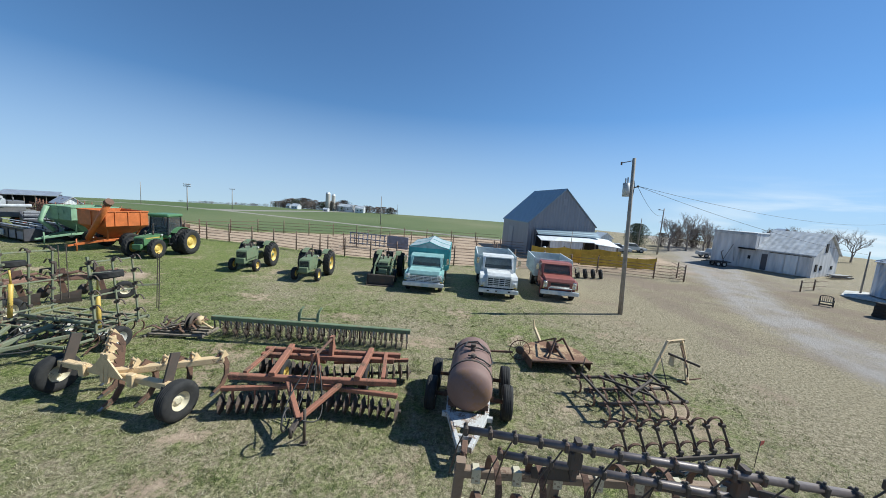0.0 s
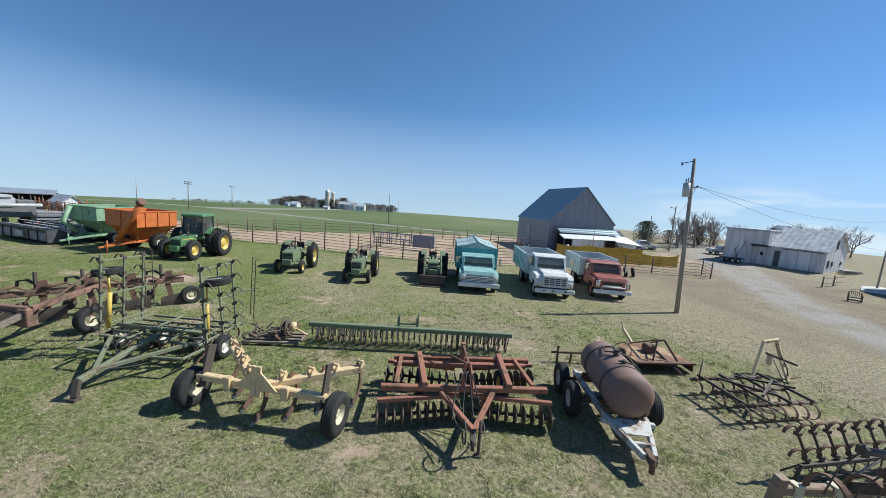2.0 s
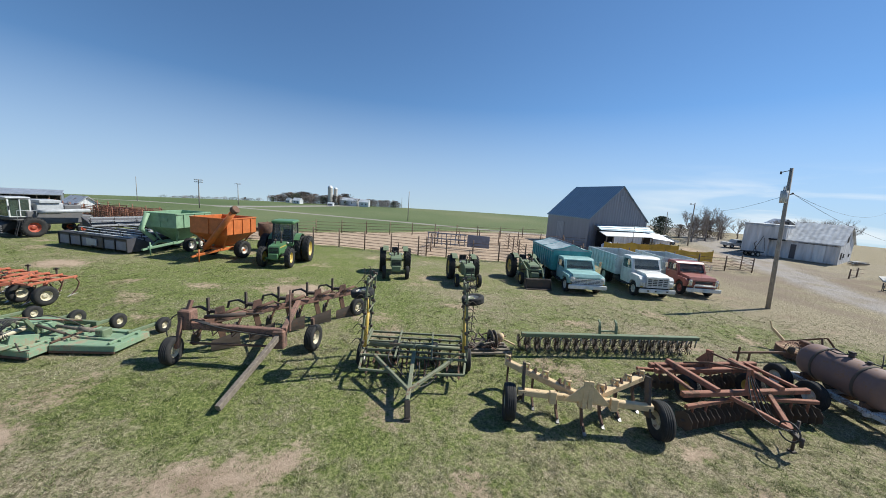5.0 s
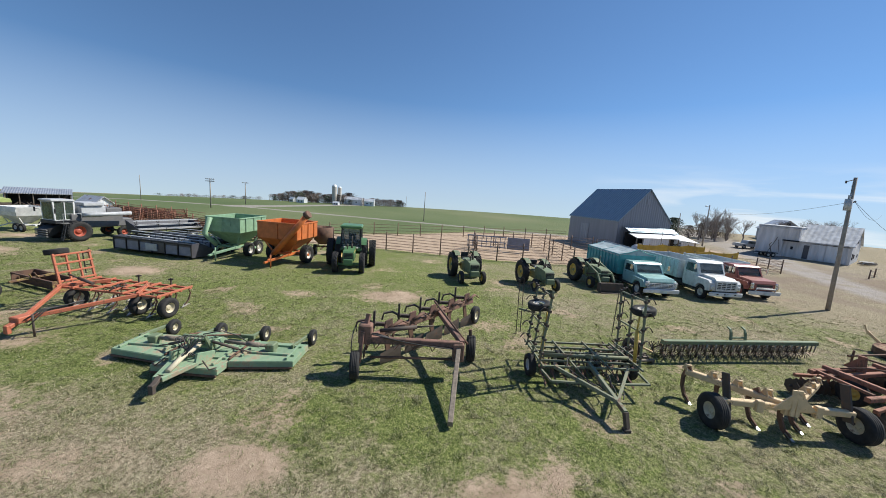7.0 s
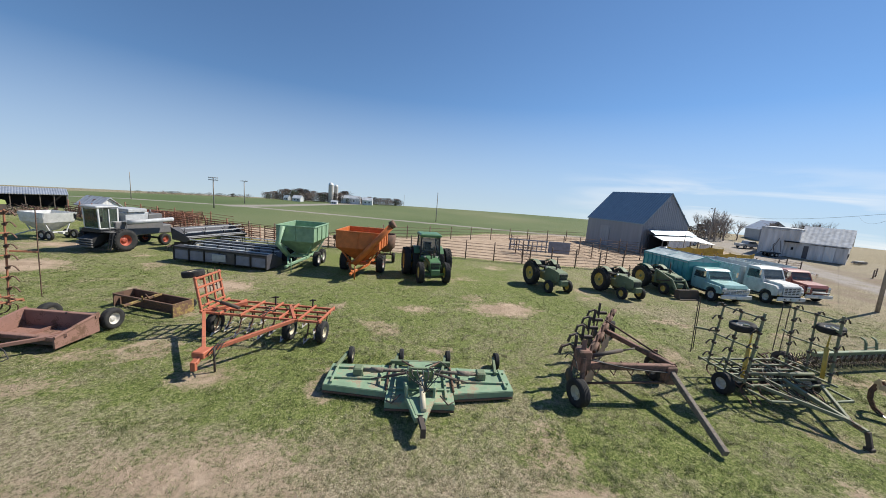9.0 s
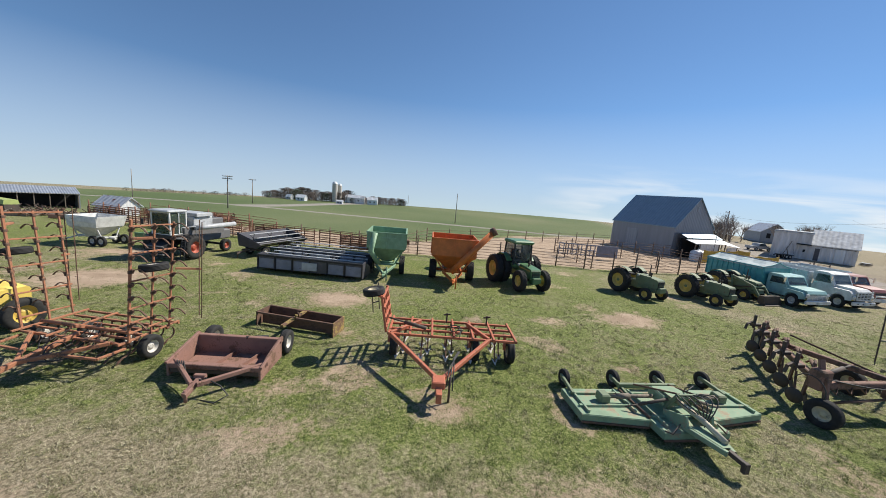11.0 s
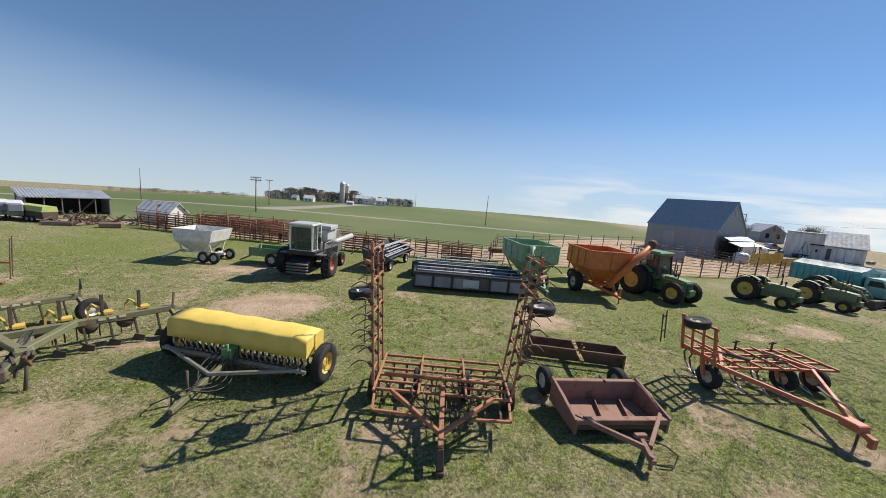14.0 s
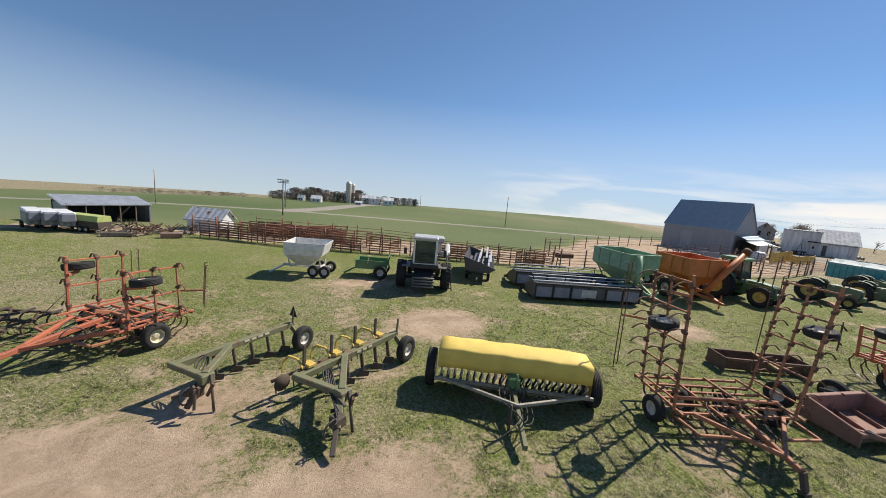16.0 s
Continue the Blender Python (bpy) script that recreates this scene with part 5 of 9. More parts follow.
def bar_plow(x, y, yaw, units, label):
    """A long square toolbar on one tail wheel; it lies along local +y from the hitch."""
    t = thing("toolbar_plow", x, y, yaw, label, "toolbar plow")
    t.scale = (0.95, 0.95, 0.95) if units else (0.9, 0.9, 0.9)
    bar = part("toolbar", Shape().beam((0, 0, 0.82), (0, 3.3, 0.82), 0.15, 0.17), GREEN_OLIVE, t)
    for k in range(4 if not units else 3):
        part("brand_bar", Shape().box(0.083, 1.75 + 0.2 * k, 0.84, 0.012, 0.14, 0.06, bevel=0.002), RIM_CREAM, bar)
    hx, hy, tx, ty = (1.0, 0.4, 1.7, -0.4) if units else (0.8, 0.28, 0.78, -0.1)
    part("hitch_head", Shape().beam((-0.1, 0.02, 0.85), (hx - 0.1, hy - 0.06, 0.74), 0.16, 0.14).box(hx, hy, 0.7, 0.3, 0.3, 0.24), GREEN_OLIVE, t)
    part("tongue", Shape().beam((0.1, 1.25, 0.86), (hx, hy, 0.76), 0.16, 0.16).beam((hx, hy, 0.7), (hx + (tx - hx) * 0.6, hy + (ty - hy) * 0.6, 0.34), 0.16, 0.18), GREEN_OLIVE, t)
    part("jack", Shape().tube([(hx + 0.15, hy + 0.05, 0.8), (hx + 0.42, hy - 0.05, 0.03)], 0.03, 8), DARK_STEEL, t)
    part("hitch", Shape().beam((hx + (tx - hx) * 0.55, hy + (ty - hy) * 0.55, 0.4), (tx, ty, 0.12), 0.1, 0.1).box(hx + (tx - hx) * 0.5, hy + (ty - hy) * 0.5, 0.45, 0.24, 0.26, 0.26), DARK_STEEL, t)
    part("wheel_arm", Shape().beam((0.0, 3.2, 0.82), (0.28, 3.35, 0.4), 0.09, 0.12).beam((0.05, 3.25, 0.8), (0.05, 3.3, 1.3), 0.05), GREEN_OLIVE, t)
    wheel(t, 0.3, 3.45, 0.38, 0.38, 0.22, 0.19, RIM_WHITE, turn=6)
    if not units:
        part("slow_sign", Shape().flat([(-0.15, 3.3, 1.08), (0.2, 3.3, 1.08), (0.02, 3.3, 1.42)], 0.015, (0, 1, 0)), BLACK, t, "dark triangular sign plate")
    for k in range(5):
        yy = 0.9 + 0.5 * k
        b = part("bottom_leg", Shape().beam((0.0, yy, 0.75), (0.05, yy + 0.05, 0.25), 0.04, 0.1), DARK_STEEL, t)
        part("share", Shape().flat([(-0.05, yy - 0.08, 0.04), (0.16, yy + 0.16, 0.05), (0.18, yy + 0.18, 0.2), (0.0, yy + 0.0, 0.24)], 0.02), DARK_STEEL, b)
    if units:
        for k in range(4):
            yy = 0.3 + 0.75 * k
            s = Shape().beam((-0.15, yy, 0.95), (-0.15, yy, 1.45), 0.07, 0.05)
            part("standard", s, DARK_STEEL, t)
            s = Shape().strap([(-0.1, yy - 0.05, 0.9), (-0.25, yy - 0.1, 1.12), (-0.5, yy - 0.15, 1.12), (-0.62, yy - 0.2, 0.95), (-0.62, yy - 0.22, 0.7)], 0.045, 0.035, (0, 1, 0)).box(-0.1, yy + 0.1, 0.97, 0.24, 0.2, 0.07)
            part("trip_arm", s, YELLOW, t)
            part("coulter", Shape().lathe([(0.001, -0.01), (0.2, -0.004), (0.2, 0.004), (0.001, 0.01)], (-0.62, yy - 0.22, 0.45), "x", 16), DARK_STEEL, t)
        part("gang_bar", Shape().tube([(-0.75, -0.1, 0.5), (-0.62, 2.6, 0.5)], 0.04, 8), RUST, t)
        s = Shape()
        for k in range(12):
            s.strap([(-0.74 + 0.01 * k, 0.05 + 0.22 * k, 0.5), (-0.85 + 0.01 * k, 0.05 + 0.22 * k, 0.3), (-0.8 + 0.01 * k, 0.05 + 0.22 * k, 0.08)], 0.03, 0.012, (0, 1, 0))
        part("tines", s, DARK_STEEL, t)
    for k in range(6):
        part("hose", hose_loop(Shape(), (0.25 + 0.03 * k, 0.6, 0.95), (hx + (tx - hx) * (0.3 + 0.1 * k), hy + (ty - hy) * (0.3 + 0.1 * k), 0.6), 0.05 + 0.05 * k, (0.1 * (k - 3), 0, 0.12)), HOSE, t)
    part("hose", Shape().tube(shift(arc(0, 0, 0.2, 0, 340, 12), hx + (tx - hx) * 0.6, hy + (ty - hy) * 0.6 - 0.1, 0.4), 0.02, 6), HOSE, t)
    rng = random.Random(3 if units else 4)
    for k in range(9 if units else 5):
        cx, cy = hx + rng.uniform(-0.15, 0.35), hy + rng.uniform(-0.4, 0.12)
        part("hitch_iron", Shape().beam((cx, cy, rng.uniform(0.3, 0.75)), (cx + rng.uniform(-0.25, 0.25), cy + rng.uniform(-0.25, 0.1), rng.uniform(0.15, 0.8)), 0.05, 0.07), RUST if k % 2 else DARK_STEEL, t)
    return t


def rotary_hoe(x, y, yaw):
    t = thing("rotary_hoe", x, y, yaw, "long faded green toolbar rotary hoe with dense spider wheels", "rotary hoe")
    part("toolbar", Shape().beam((-2.95, -0.05, 0.66), (2.95, -0.05, 0.66), 0.14, 0.13), GREEN_OLD, t)
    for xx in (-0.4, 0.15):
        part("hitch_mast", Shape().beam((xx, 0.0, 0.68), (xx, 0.05, 0.98), 0.05, 0.08).strap([(xx, 0.05, 0.95), (xx + 0.02, 0.1, 1.05), (xx + 0.04, 0.22, 1.1)], 0.06, 0.04, (1, 0, 0)), GREEN_OLD, t)
    part("hitch_bar", Shape().beam((-0.42, 0.02, 0.8), (0.18, 0.02, 0.8), 0.05), GREEN_OLD, t)
    spider = Shape()
    for k in range(14):
        a = 2 * math.pi * k / 14
        spider.strap([(0, 0.0, 0.0), (0, 0.16 * math.cos(a), 0.16 * math.sin(a)), (0.0, 0.235 * math.cos(a + 0.22), 0.235 * math.sin(a + 0.22))], 0.022, 0.014, (1, 0, 0))
    spider.tube([(-0.03, 0, 0), (0.03, 0, 0)], 0.045, 8)
    sm = spider.mesh("spider_wheel", DARK_STEEL)
    n = 36
    for k in range(n):
        xx = -2.85 + 5.7 * k / (n - 1)
        arm = part("arm", Shape().strap([(xx, -0.05, 0.62), (xx, 0.08, 0.52), (xx, 0.2 if k % 2 else 0.38, 0.26)], 0.03, 0.025, (1, 0, 0)).tube([(xx, -0.12, 0.62), (xx, -0.1, 0.36)], 0.02, 6), GALV_STEEL if k % 2 else DARK_STEEL, t)
        part("spider_wheel", sm, None, arm, "", pose(xx, 0.2 if k % 2 else 0.4, 0.235, 17 * k, 0, 0))
    part("stand", Shape().beam((-1.4, 0.1, 0.66), (-1.4, 0.2, 0.02), 0.05), DARK_STEEL, t)
    part("stand", Shape().beam((1.4, 0.1, 0.66), (1.4, 0.2, 0.02), 0.05), DARK_STEEL, t)
    return t


def tooth_harrow(x, y, yaw, w=2.6, d=1.5, tilt=0.0):
    t = thing("spring_tooth_harrow", x, y, yaw, "dark rusty three-bar spring-tooth harrow lying on the grass", "harrow", z=0.0)
    t.rotation_mode = "XYZ"
    z = 0.42
    for yy in (-d / 2, 0, d / 2):
        part("tooth_bar", Shape().tube([(-w / 2, yy, z), (w / 2, yy, z)], 0.04, 8), DARK_STEEL, t)
    for xx in (-w * 0.42, -w * 0.12, w * 0.14, w * 0.44):
        part("side_bar", Shape().beam((xx, -d / 2 - 0.05, z + 0.05), (xx + 0.12, d / 2 + 0.1, z + 0.06), 0.05, 0.06), DARK_STEEL, t)
    part("drag_bar", Shape().beam((-0.2, -0.4, z + 0.1), (0.75, 0.1, z + 0.18), 0.05, 0.06), DARK_STEEL, t)
    part("drag_bar", Shape().beam((0.1, 0.5, z + 0.1), (0.9, -0.3, z + 0.2), 0.04, 0.05), DARK_STEEL, t)
    part("drag_bar", Shape().beam((-0.5, 0.45, z + 0.09), (0.2, -0.45, z + 0.12), 0.04, 0.05), DARK_STEEL, t)
    part("lift_lever", Shape().tube([(-0.9, d / 2, z), (-0.75, d / 2 + 0.1, z + 0.5)], 0.015, 6), DARK_STEEL, t)
    part("lift_lever", Shape().tube([(w / 2, 0, z), (w / 2 + 0.2, d / 2, z + 0.6)], 0.012, 6), DARK_STEEL, t)
    tooth = Shape()
    c_shank(tooth, 0, 0, 0, 0.19, 0.05, 0.016, -1)
    tooth = tooth.mesh("spring_tooth", RUST)
    for yy in (-d / 2, 0, d / 2):
        for k in range(7):
            part("spring_tooth", tooth, None, t, "", pose(-w / 2 + 0.15 + k * (w - 0.3) / 6, yy, z))
    return t


def upright_harrow(x, y, yaw):
    t = thing("harrow_section", x, y, yaw, "dark steel harrow section standing on edge with curved spring teeth", "harrow")
    t.scale = (0.88, 0.88, 0.95)
    part("base_rail", Shape().beam((-1.4, 0, 0.36), (1.4, 0, 0.36), 0.06, 0.08), DARK_STEEL, t)
    part("base_rail", Shape().beam((-1.4, 0.03, 0.04), (1.4, 0.03, 0.04), 0.05, 0.06), DARK_STEEL, t)
    for sd in (-1, 1):
        part("end_leg", Shape().tube([(sd * 1.36, 0, 0.36), (sd * 1.42, 0, 0.3), (sd * 1.42, 0.03, 0.05)], 0.035, 8), DARK_STEEL, t)
    hook = [(0, 0.0, 0.0)] + [(-0.16 + 0.16 * math.cos(radians(q)), 0.04 * q / 180, 0.14 * math.sin(radians(q))) for q in range(20, 200, 20)]
    hook = Shape().strap([(p[0] - 0.01, p[1], p[2]) for p in hook], 0.05, 0.02, (0, 1, 0)).mesh("spring_tooth", RUST)
    for k in range(7):
        xx = -1.25 + 0.4 * k
        b = part("tooth_arm", Shape().beam((xx + 0.08, 0, 0.36), (xx - 0.06, 0.2, 0.88), 0.035, 0.045).box(xx - 0.06, 0.2, 0.88, 0.1, 0.1, 0.07).box(xx + 0.05, 0.05, 0.46, 0.1, 0.1, 0.08), DARK_STEEL, t)
        part("spring_tooth", hook, None, b, "", pose(xx - 0.06, 0.2, 0.9))
        part("spring_tooth", hook, None, b, "", pose(xx + 0.02, 0.08, 0.5))
        part("brace", Shape().beam((xx + 0.05, 0.02, 0.42), (xx - 0.12, 0.3, 0.04), 0.025, 0.03), DARK_STEEL, t)
        part("tine", Shape().tube([(xx - 0.1, 0.02, 0.36), (xx - 0.02, 0.1, 0.2), (xx - 0.1, 0.06, 0.03)], 0.014, 6), RUST, t)
    part("diagonal", Shape().beam((0.1, -0.03, 0.05), (0.75, -0.03, 0.34), 0.03, 0.04), GALV_STEEL, t)
    part("diagonal", Shape().beam((-0.5, -0.03, 0.34), (0.1, -0.03, 0.05), 0.03, 0.04), DARK_STEEL, t)
    return t


def folded_wing(x, y, yaw):
    """An upright cultivator wing: rails with spring teeth, and harrow tubes carried above them."""
    t = thing("folded_cultivator_wing", x, y, yaw, "upright folded cultivator wing with brown rails and dark harrow tubes", "cultivator")
    for xx in (0.0, 1.0, 1.95, 2.9):
        part("upright", Shape().beam((xx, 0, 1.94), (xx - 0.05, 0.22, 0.0), 0.09, 0.1), BROWN_RAIL, t)
    arch = [(0, 0, 0.0)] + [(0.06 * q / 180, -0.16 + 0.16 * math.cos(radians(q)), 0.05 + 0.19 * math.sin(radians(q))) for q in range(0, 181, 20)] + [(0.06, -0.34, -0.1), (0.06, -0.3, -0.22)]
    arch = Shape().strap(arch, 0.06, 0.02, (1, 0, 0)).mesh("spring_tooth", RUST)
    plate = Shape().box(0, -0.055, 0.0, 0.09, 0.02, 0.16).box(0, -0.01, 0.06, 0.07, 0.1, 0.02).mesh("bolt_plate", RIM_CREAM)
    for k, zz in enumerate((1.8, 1.35, 0.9)):
        yy = 0.1 * (1.9 - zz)
        r = part("rail", Shape().beam((-0.06, yy, zz), (2.98, yy, zz), 0.09, 0.1), BROWN_RAIL, t)
        for j in range(7):
            xx = 0.28 + 0.42 * j - 0.12 * (k % 2)
            part("spring_tooth", arch, None, r, "", pose(xx, yy, zz + 0.04))
            part("bolt_plate", plate, None, r, "", pose(xx - 0.12, yy, zz))
    for x0, x1, lift in ((-0.05, 2.75, 0.0), (2.95, 4.4, 0.1)):
        for n, (yy, zz, dx) in enumerate(((-0.55, 2.66, 0.0), (-0.5, 2.42, 0.32))):
            a, b = Vector((x0 + dx, yy - 0.15 * x0, zz + lift)), Vector((x1, yy - 0.15 * x1, zz + lift))
            r = part("harrow_tube", Shape().tube([a, b], 0.031, 12), TUBE_STEEL, t, "worn dark steel tube")
            m = int((b - a).length / 0.2)
            for q in range(m + 1):
                c = a.lerp(b, q / m)
                part("clamp", Shape().box(c.x, c.y, c.z, 0.035, 0.082, 0.085, bevel=0.01).tube([c, (c.x, c.y, c.z + 0.062)], 0.011, 6), DARK_STEEL, r)
                if q % 2 == 0:
                    part("tine", Shape().tube([c, (c.x - 0.05, c.y + 0.08, c.z - 0.22), (c.x - 0.1, c.y + 0.1, c.z - 0.5)], 0.007, 5), DARK_STEEL, r)
    for xx, top in ((0.85, 2.76), (2.05, 2.76), (3.1, 2.88)):
        part("tube_arm", Shape().beam((min(xx, 2.85) - 0.1, 0, 1.85), (xx, -0.5 - 0.15 * xx, 2.38), 0.06, 0.1).beam((xx, -0.5 - 0.15 * xx, 2.36), (xx, -0.53 - 0.15 * xx, top - 0.04), 0.07, 0.05).box(xx, -0.52 - 0.15 * xx, 2.53, 0.1, 0.06, 0.14), DARK_STEEL, t)
    return t


def flail_pile(x, y, yaw):
    t = thing("cultivator_parts", x, y, yaw, "heap of rusty implement parts with a yellow gearbox", "scrap heap")
    for k in range(4):
        part("skid_board", Shape().beam((-0.75, -0.35 + 0.22 * k, 0.09), (0.75, -0.4 + 0.22 * k, 0.09), 0.1, 0.06), WOOD, t)
    for xx in (-0.75, 0.75):
        part("skid_runner", Shape().beam((xx - 0.05, -0.45, 0.03), (xx + 0.05, 0.4, 0.03), 0.08), WOOD, t)
    rng = random.Random(4)
    for k in range(34):
        a = Vector((rng.uniform(-0.7, 0.5), rng.uniform(-0.35, 0.35), rng.uniform(0.12, 0.36)))
        d = Vector((rng.uniform(-0.45, 0.45), rng.uniform(-0.3, 0.3), rng.uniform(-0.05, 0.28)))
        part("rusty_bar", Shape().beam(a, a + d, 0.05, 0.04) if k % 3 else Shape().strap([a, a + d * 0.5 + Vector((0, 0, 0.12)), a + d], 0.06, 0.02, (0.3, 1, 0)), (RUST, DARK_STEEL, WOOD)[k % 3], t)
    part("gearbox", Shape().lathe([(0.001, -0.09), (0.12, -0.08), (0.15, 0), (0.12, 0.08), (0.001, 0.09)], (0.5, 0, 0.42), "x", 14).tube([(0.5, 0, 0.4), (0.95, -0.15, 0.22)], 0.03, 8), TAN_YELLOW, t)
    for xx in (0.2, 0.32):
        part("drum_ring", Shape().lathe([(0.16, -0.02), (0.3, -0.015), (0.3, 0.015), (0.16, 0.02)], (xx, 0.05, 0.33), "x", 16), DARK_STEEL, t)
    return t


def rotary_cutter(x, y, yaw):
    t = thing("rotary_cutter", x, y, yaw, "tan three-point rotary cutter with a rounded rear deck", "rotary cutter")
    out = [(-0.95, -0.7), (0.95, -0.7), (0.98, 0.1)] + [(0.95 * math.cos(radians(a)), 0.1 + 0.75 * math.sin(radians(a))) for a in range(15, 170, 15)] + [(-0.98, 0.1)]
    part("deck", Shape().loft([[(a, b, 0.3) for a, b in out], [(a, b, 0.34) for a, b in out]]), RUSTY_TAN, t)
    s = Shape()
    for (ax, ay), (bx, by) in zip(out[1:], out[2:] + out[:1]):
        s.beam((ax, ay, 0.19), (bx, by, 0.19), 0.03, 0.26)
    part("skirt", s, RUST, t)
    part("front_rail", Shape().beam((-0.97, -0.72, 0.34), (0.97, -0.72, 0.34), 0.1, 0.06), RUST, t)
    part("gearbox", Shape().box(0, 0.1, 0.48, 0.3, 0.34, 0.26).lathe([(0.2, 0), (0.12, 0.12)], (0, 0.1, 0.34), "z", 12), RUST, t)
    s = Shape()
    for sd in (-1, 1):
        s.beam((sd * 0.42, -0.65, 0.38), (sd * 0.12, -0.35, 0.95), 0.05, 0.06).beam((sd * 0.12, -0.35, 0.95), (sd * 0.3, 0.6, 0.42), 0.05, 0.04)
    part("a_frame", s, RUST, t)
    part("driveshaft", Shape().tube([(0.05, -0.1, 0.5), (0.35, -0.95, 0.1)], 0.045, 8), DARK_STEEL, t)
    part("tail_wheel_arm", Shape().beam((-0.2, 0.7, 0.4), (-0.3, 1.1, 0.75), 0.08, 0.1).beam((-0.3, 1.1, 0.75), (-0.32, 1.2, 1.0), 0.05), TAN_YELLOW, t)
    return t


def a_frame_hitch(x, y, yaw):
    t = thing("three_point_frame", x, y, yaw, "yellow A-shaped three-point frame standing on the grass", "implement frame")
    part("leg", Shape().beam((-0.65, -0.25, 0.04), (0.15, 0.3, 1.05), 0.08, 0.1), TAN_YELLOW, t)
    part("leg", Shape().beam((0.45, -0.4, 0.04), (0.75, 0.2, 0.55), 0.08, 0.1).beam((0.75, 0.2, 0.55), (0.65, 0.35, 1.1), 0.08, 0.1), TAN_YELLOW, t)
    part("top_bar", Shape().beam((0.15, 0.3, 1.05), (0.75, 0.38, 1.12), 0.09), TAN_YELLOW, t)
    part("cross_bar", Shape().beam((0.1, 0.1, 0.75), (1.05, -0.05, 0.45), 0.07), DARK_STEEL, t)
    part("hook_plate", Shape().flat([(0.2, 0.15, 0.75), (0.32, 0.12, 0.72), (0.28, 0.05, 0.35), (0.1, 0.05, 0.4)], 0.03), TAN_YELLOW, t)
    part("chain_rod", Shape().tube([(0.6, 0.3, 1.0), (0.55, -0.2, 0.4), (0.5, -0.35, 0.05)], 0.02, 6).tube([(0.2, -0.3, 0.04), (0.9, -0.35, 0.2)], 0.02, 6), RUST, t)
    return t


def wheel_rake_bar(x, y, yaw):
    t = thing("rake_bar", x, y, yaw, "small rusty rake bar with a spoked steel rake wheel", "rake")
    part("bar", Shape().beam((-1.0, 0, 0.3), (0.9, 0, 0.34), 0.06), RUST, t)
    for xx in (-0.8, -0.4):
        part("leg", Shape().beam((xx, 0, 0.5 if xx < -0.5 else 0.3), (xx, 0, 0.0), 0.05), RUST, t)
    s = Shape()
    for k in range(20):
        a = 2 * math.pi * k / 20
        s.tube([(1.1 + 0.02, 0.05, 0.42), (1.1 + 0.4 * math.cos(a), 0.0, 0.42 + 0.4 * math.sin(a))], 0.006, 4)
    s.lathe([(0.3, -0.01), (0.315, 0), (0.3, 0.01), (0.285, 0)], (1.1, 0, 0.42), "y", 20, closed=True)
    part("rake_wheel", s, RUST, t)
    part("hub", Shape().lathe([(0.001, -0.03), (0.12, -0.03), (0.12, 0.03), (0.001, 0.03)], (1.1, 0, 0.42), "y", 14), DARK_STEEL, t)
    return t


ORANGE_RUST = worn_paint("rusted_orange_paint", (0.44, 0.17, 0.085), 0.4, 0.75)
OLD_YELLOW = worn_paint("rusted_yellow_paint", (0.42, 0.30, 0.08), 0.62, 0.75)
TUBE_STEEL = plain("worn_dark_tube", (0.15, 0.125, 0.12), 0.45, 0.3, 0.3, 10)
BROWN_RAIL = worn_paint("brown_rail_paint", (0.27, 0.19, 0.13), 0.3, 0.75)
PLOW_BROWN = worn_paint("dirty_brown_red_paint", (0.265, 0.135, 0.10), 0.5, 0.85, (0.10, 0.06, 0.045))
GREEN_DUSTY = worn_paint("dust_covered_green_paint", (0.23, 0.37, 0.235), 0.42, 0.75, (0.33, 0.265, 0.18), 0.3, 2.2)
TARP = plain("yellow_tarp", (0.72, 0.53, 0.12), 0.65, 0, 0.1, 3)
RUSTY_TAN = worn_paint("rusted_tan_paint", (0.50, 0.34, 0.19), 0.6, 0.8, (0.17, 0.08, 0.045), 0.3, 2.0)
GALV_STEEL = plain("worn_bare_steel", (0.30, 0.29, 0.26), 0.55, 0.5, 0.3, 12)

sized(tank_trailer(0.6, 7.05, -7), 0.9)
sized(disc_harrow(-2.67, 7.12, 3), 0.95)
sized(ripper(-6.6, 6.55, -12), 0.9)
sized(field_cultivator(-10.15, 8.85, -5, GREEN_SAGE, GREEN_SAGE, "weathered green cultivator with both wings folded upright and yellow lift cylinders", 2.9, 1.5, 2.4, YELLOW, (3, -3)), 0.88)
sized(moldboard_plow(-14.85, 9.1, -5.5), 0.97)
sized(batwing_mower(-20.15, 9.62, -8.5), 0.89)
sized(chisel_plow(-25.0, 13.05, -14), 0.84)
sized(box_scraper(-30.38, 13.1, -13), 0.97)
land_leveler(-29.0, 15.75, -26)
sized(field_cultivator(-33.8, 14.55, -21, ORANGE_RUST, ORANGE_RUST, "rusty orange-red cultivator with both tall wings folded upright", 4.1, 1.6, 2.1, None, (-3, 4), 1.3, tine=RUST), 0.88)
grain_drill(-38.0, 16.95, -30)
bar_plow(-45.2, 18.9, -51.5, False, "olive green toolbar plow on one tail wheel with pale lettering")
bar_plow(-42.85, 17.7, -57, True, "olive green toolbar plow with yellow trip arms and coulters")
rotary_hoe(-3.93, 9.82, 0)
flail_pile(-7.95, 10.0, 6)
sized(rotary_cutter(3.4, 9.9, 4), 0.92)
sized(a_frame_hitch(6.55, 9.4, 2), 0.92)
tooth_harrow(4.5, 7.75, 9, 2.25, 1.15)
upright_harrow(4.3, 5.55, 9.5)
folded_wing(0.1, 3.2, 0)
wheel_rake_bar(1.2, 9.6, 0)


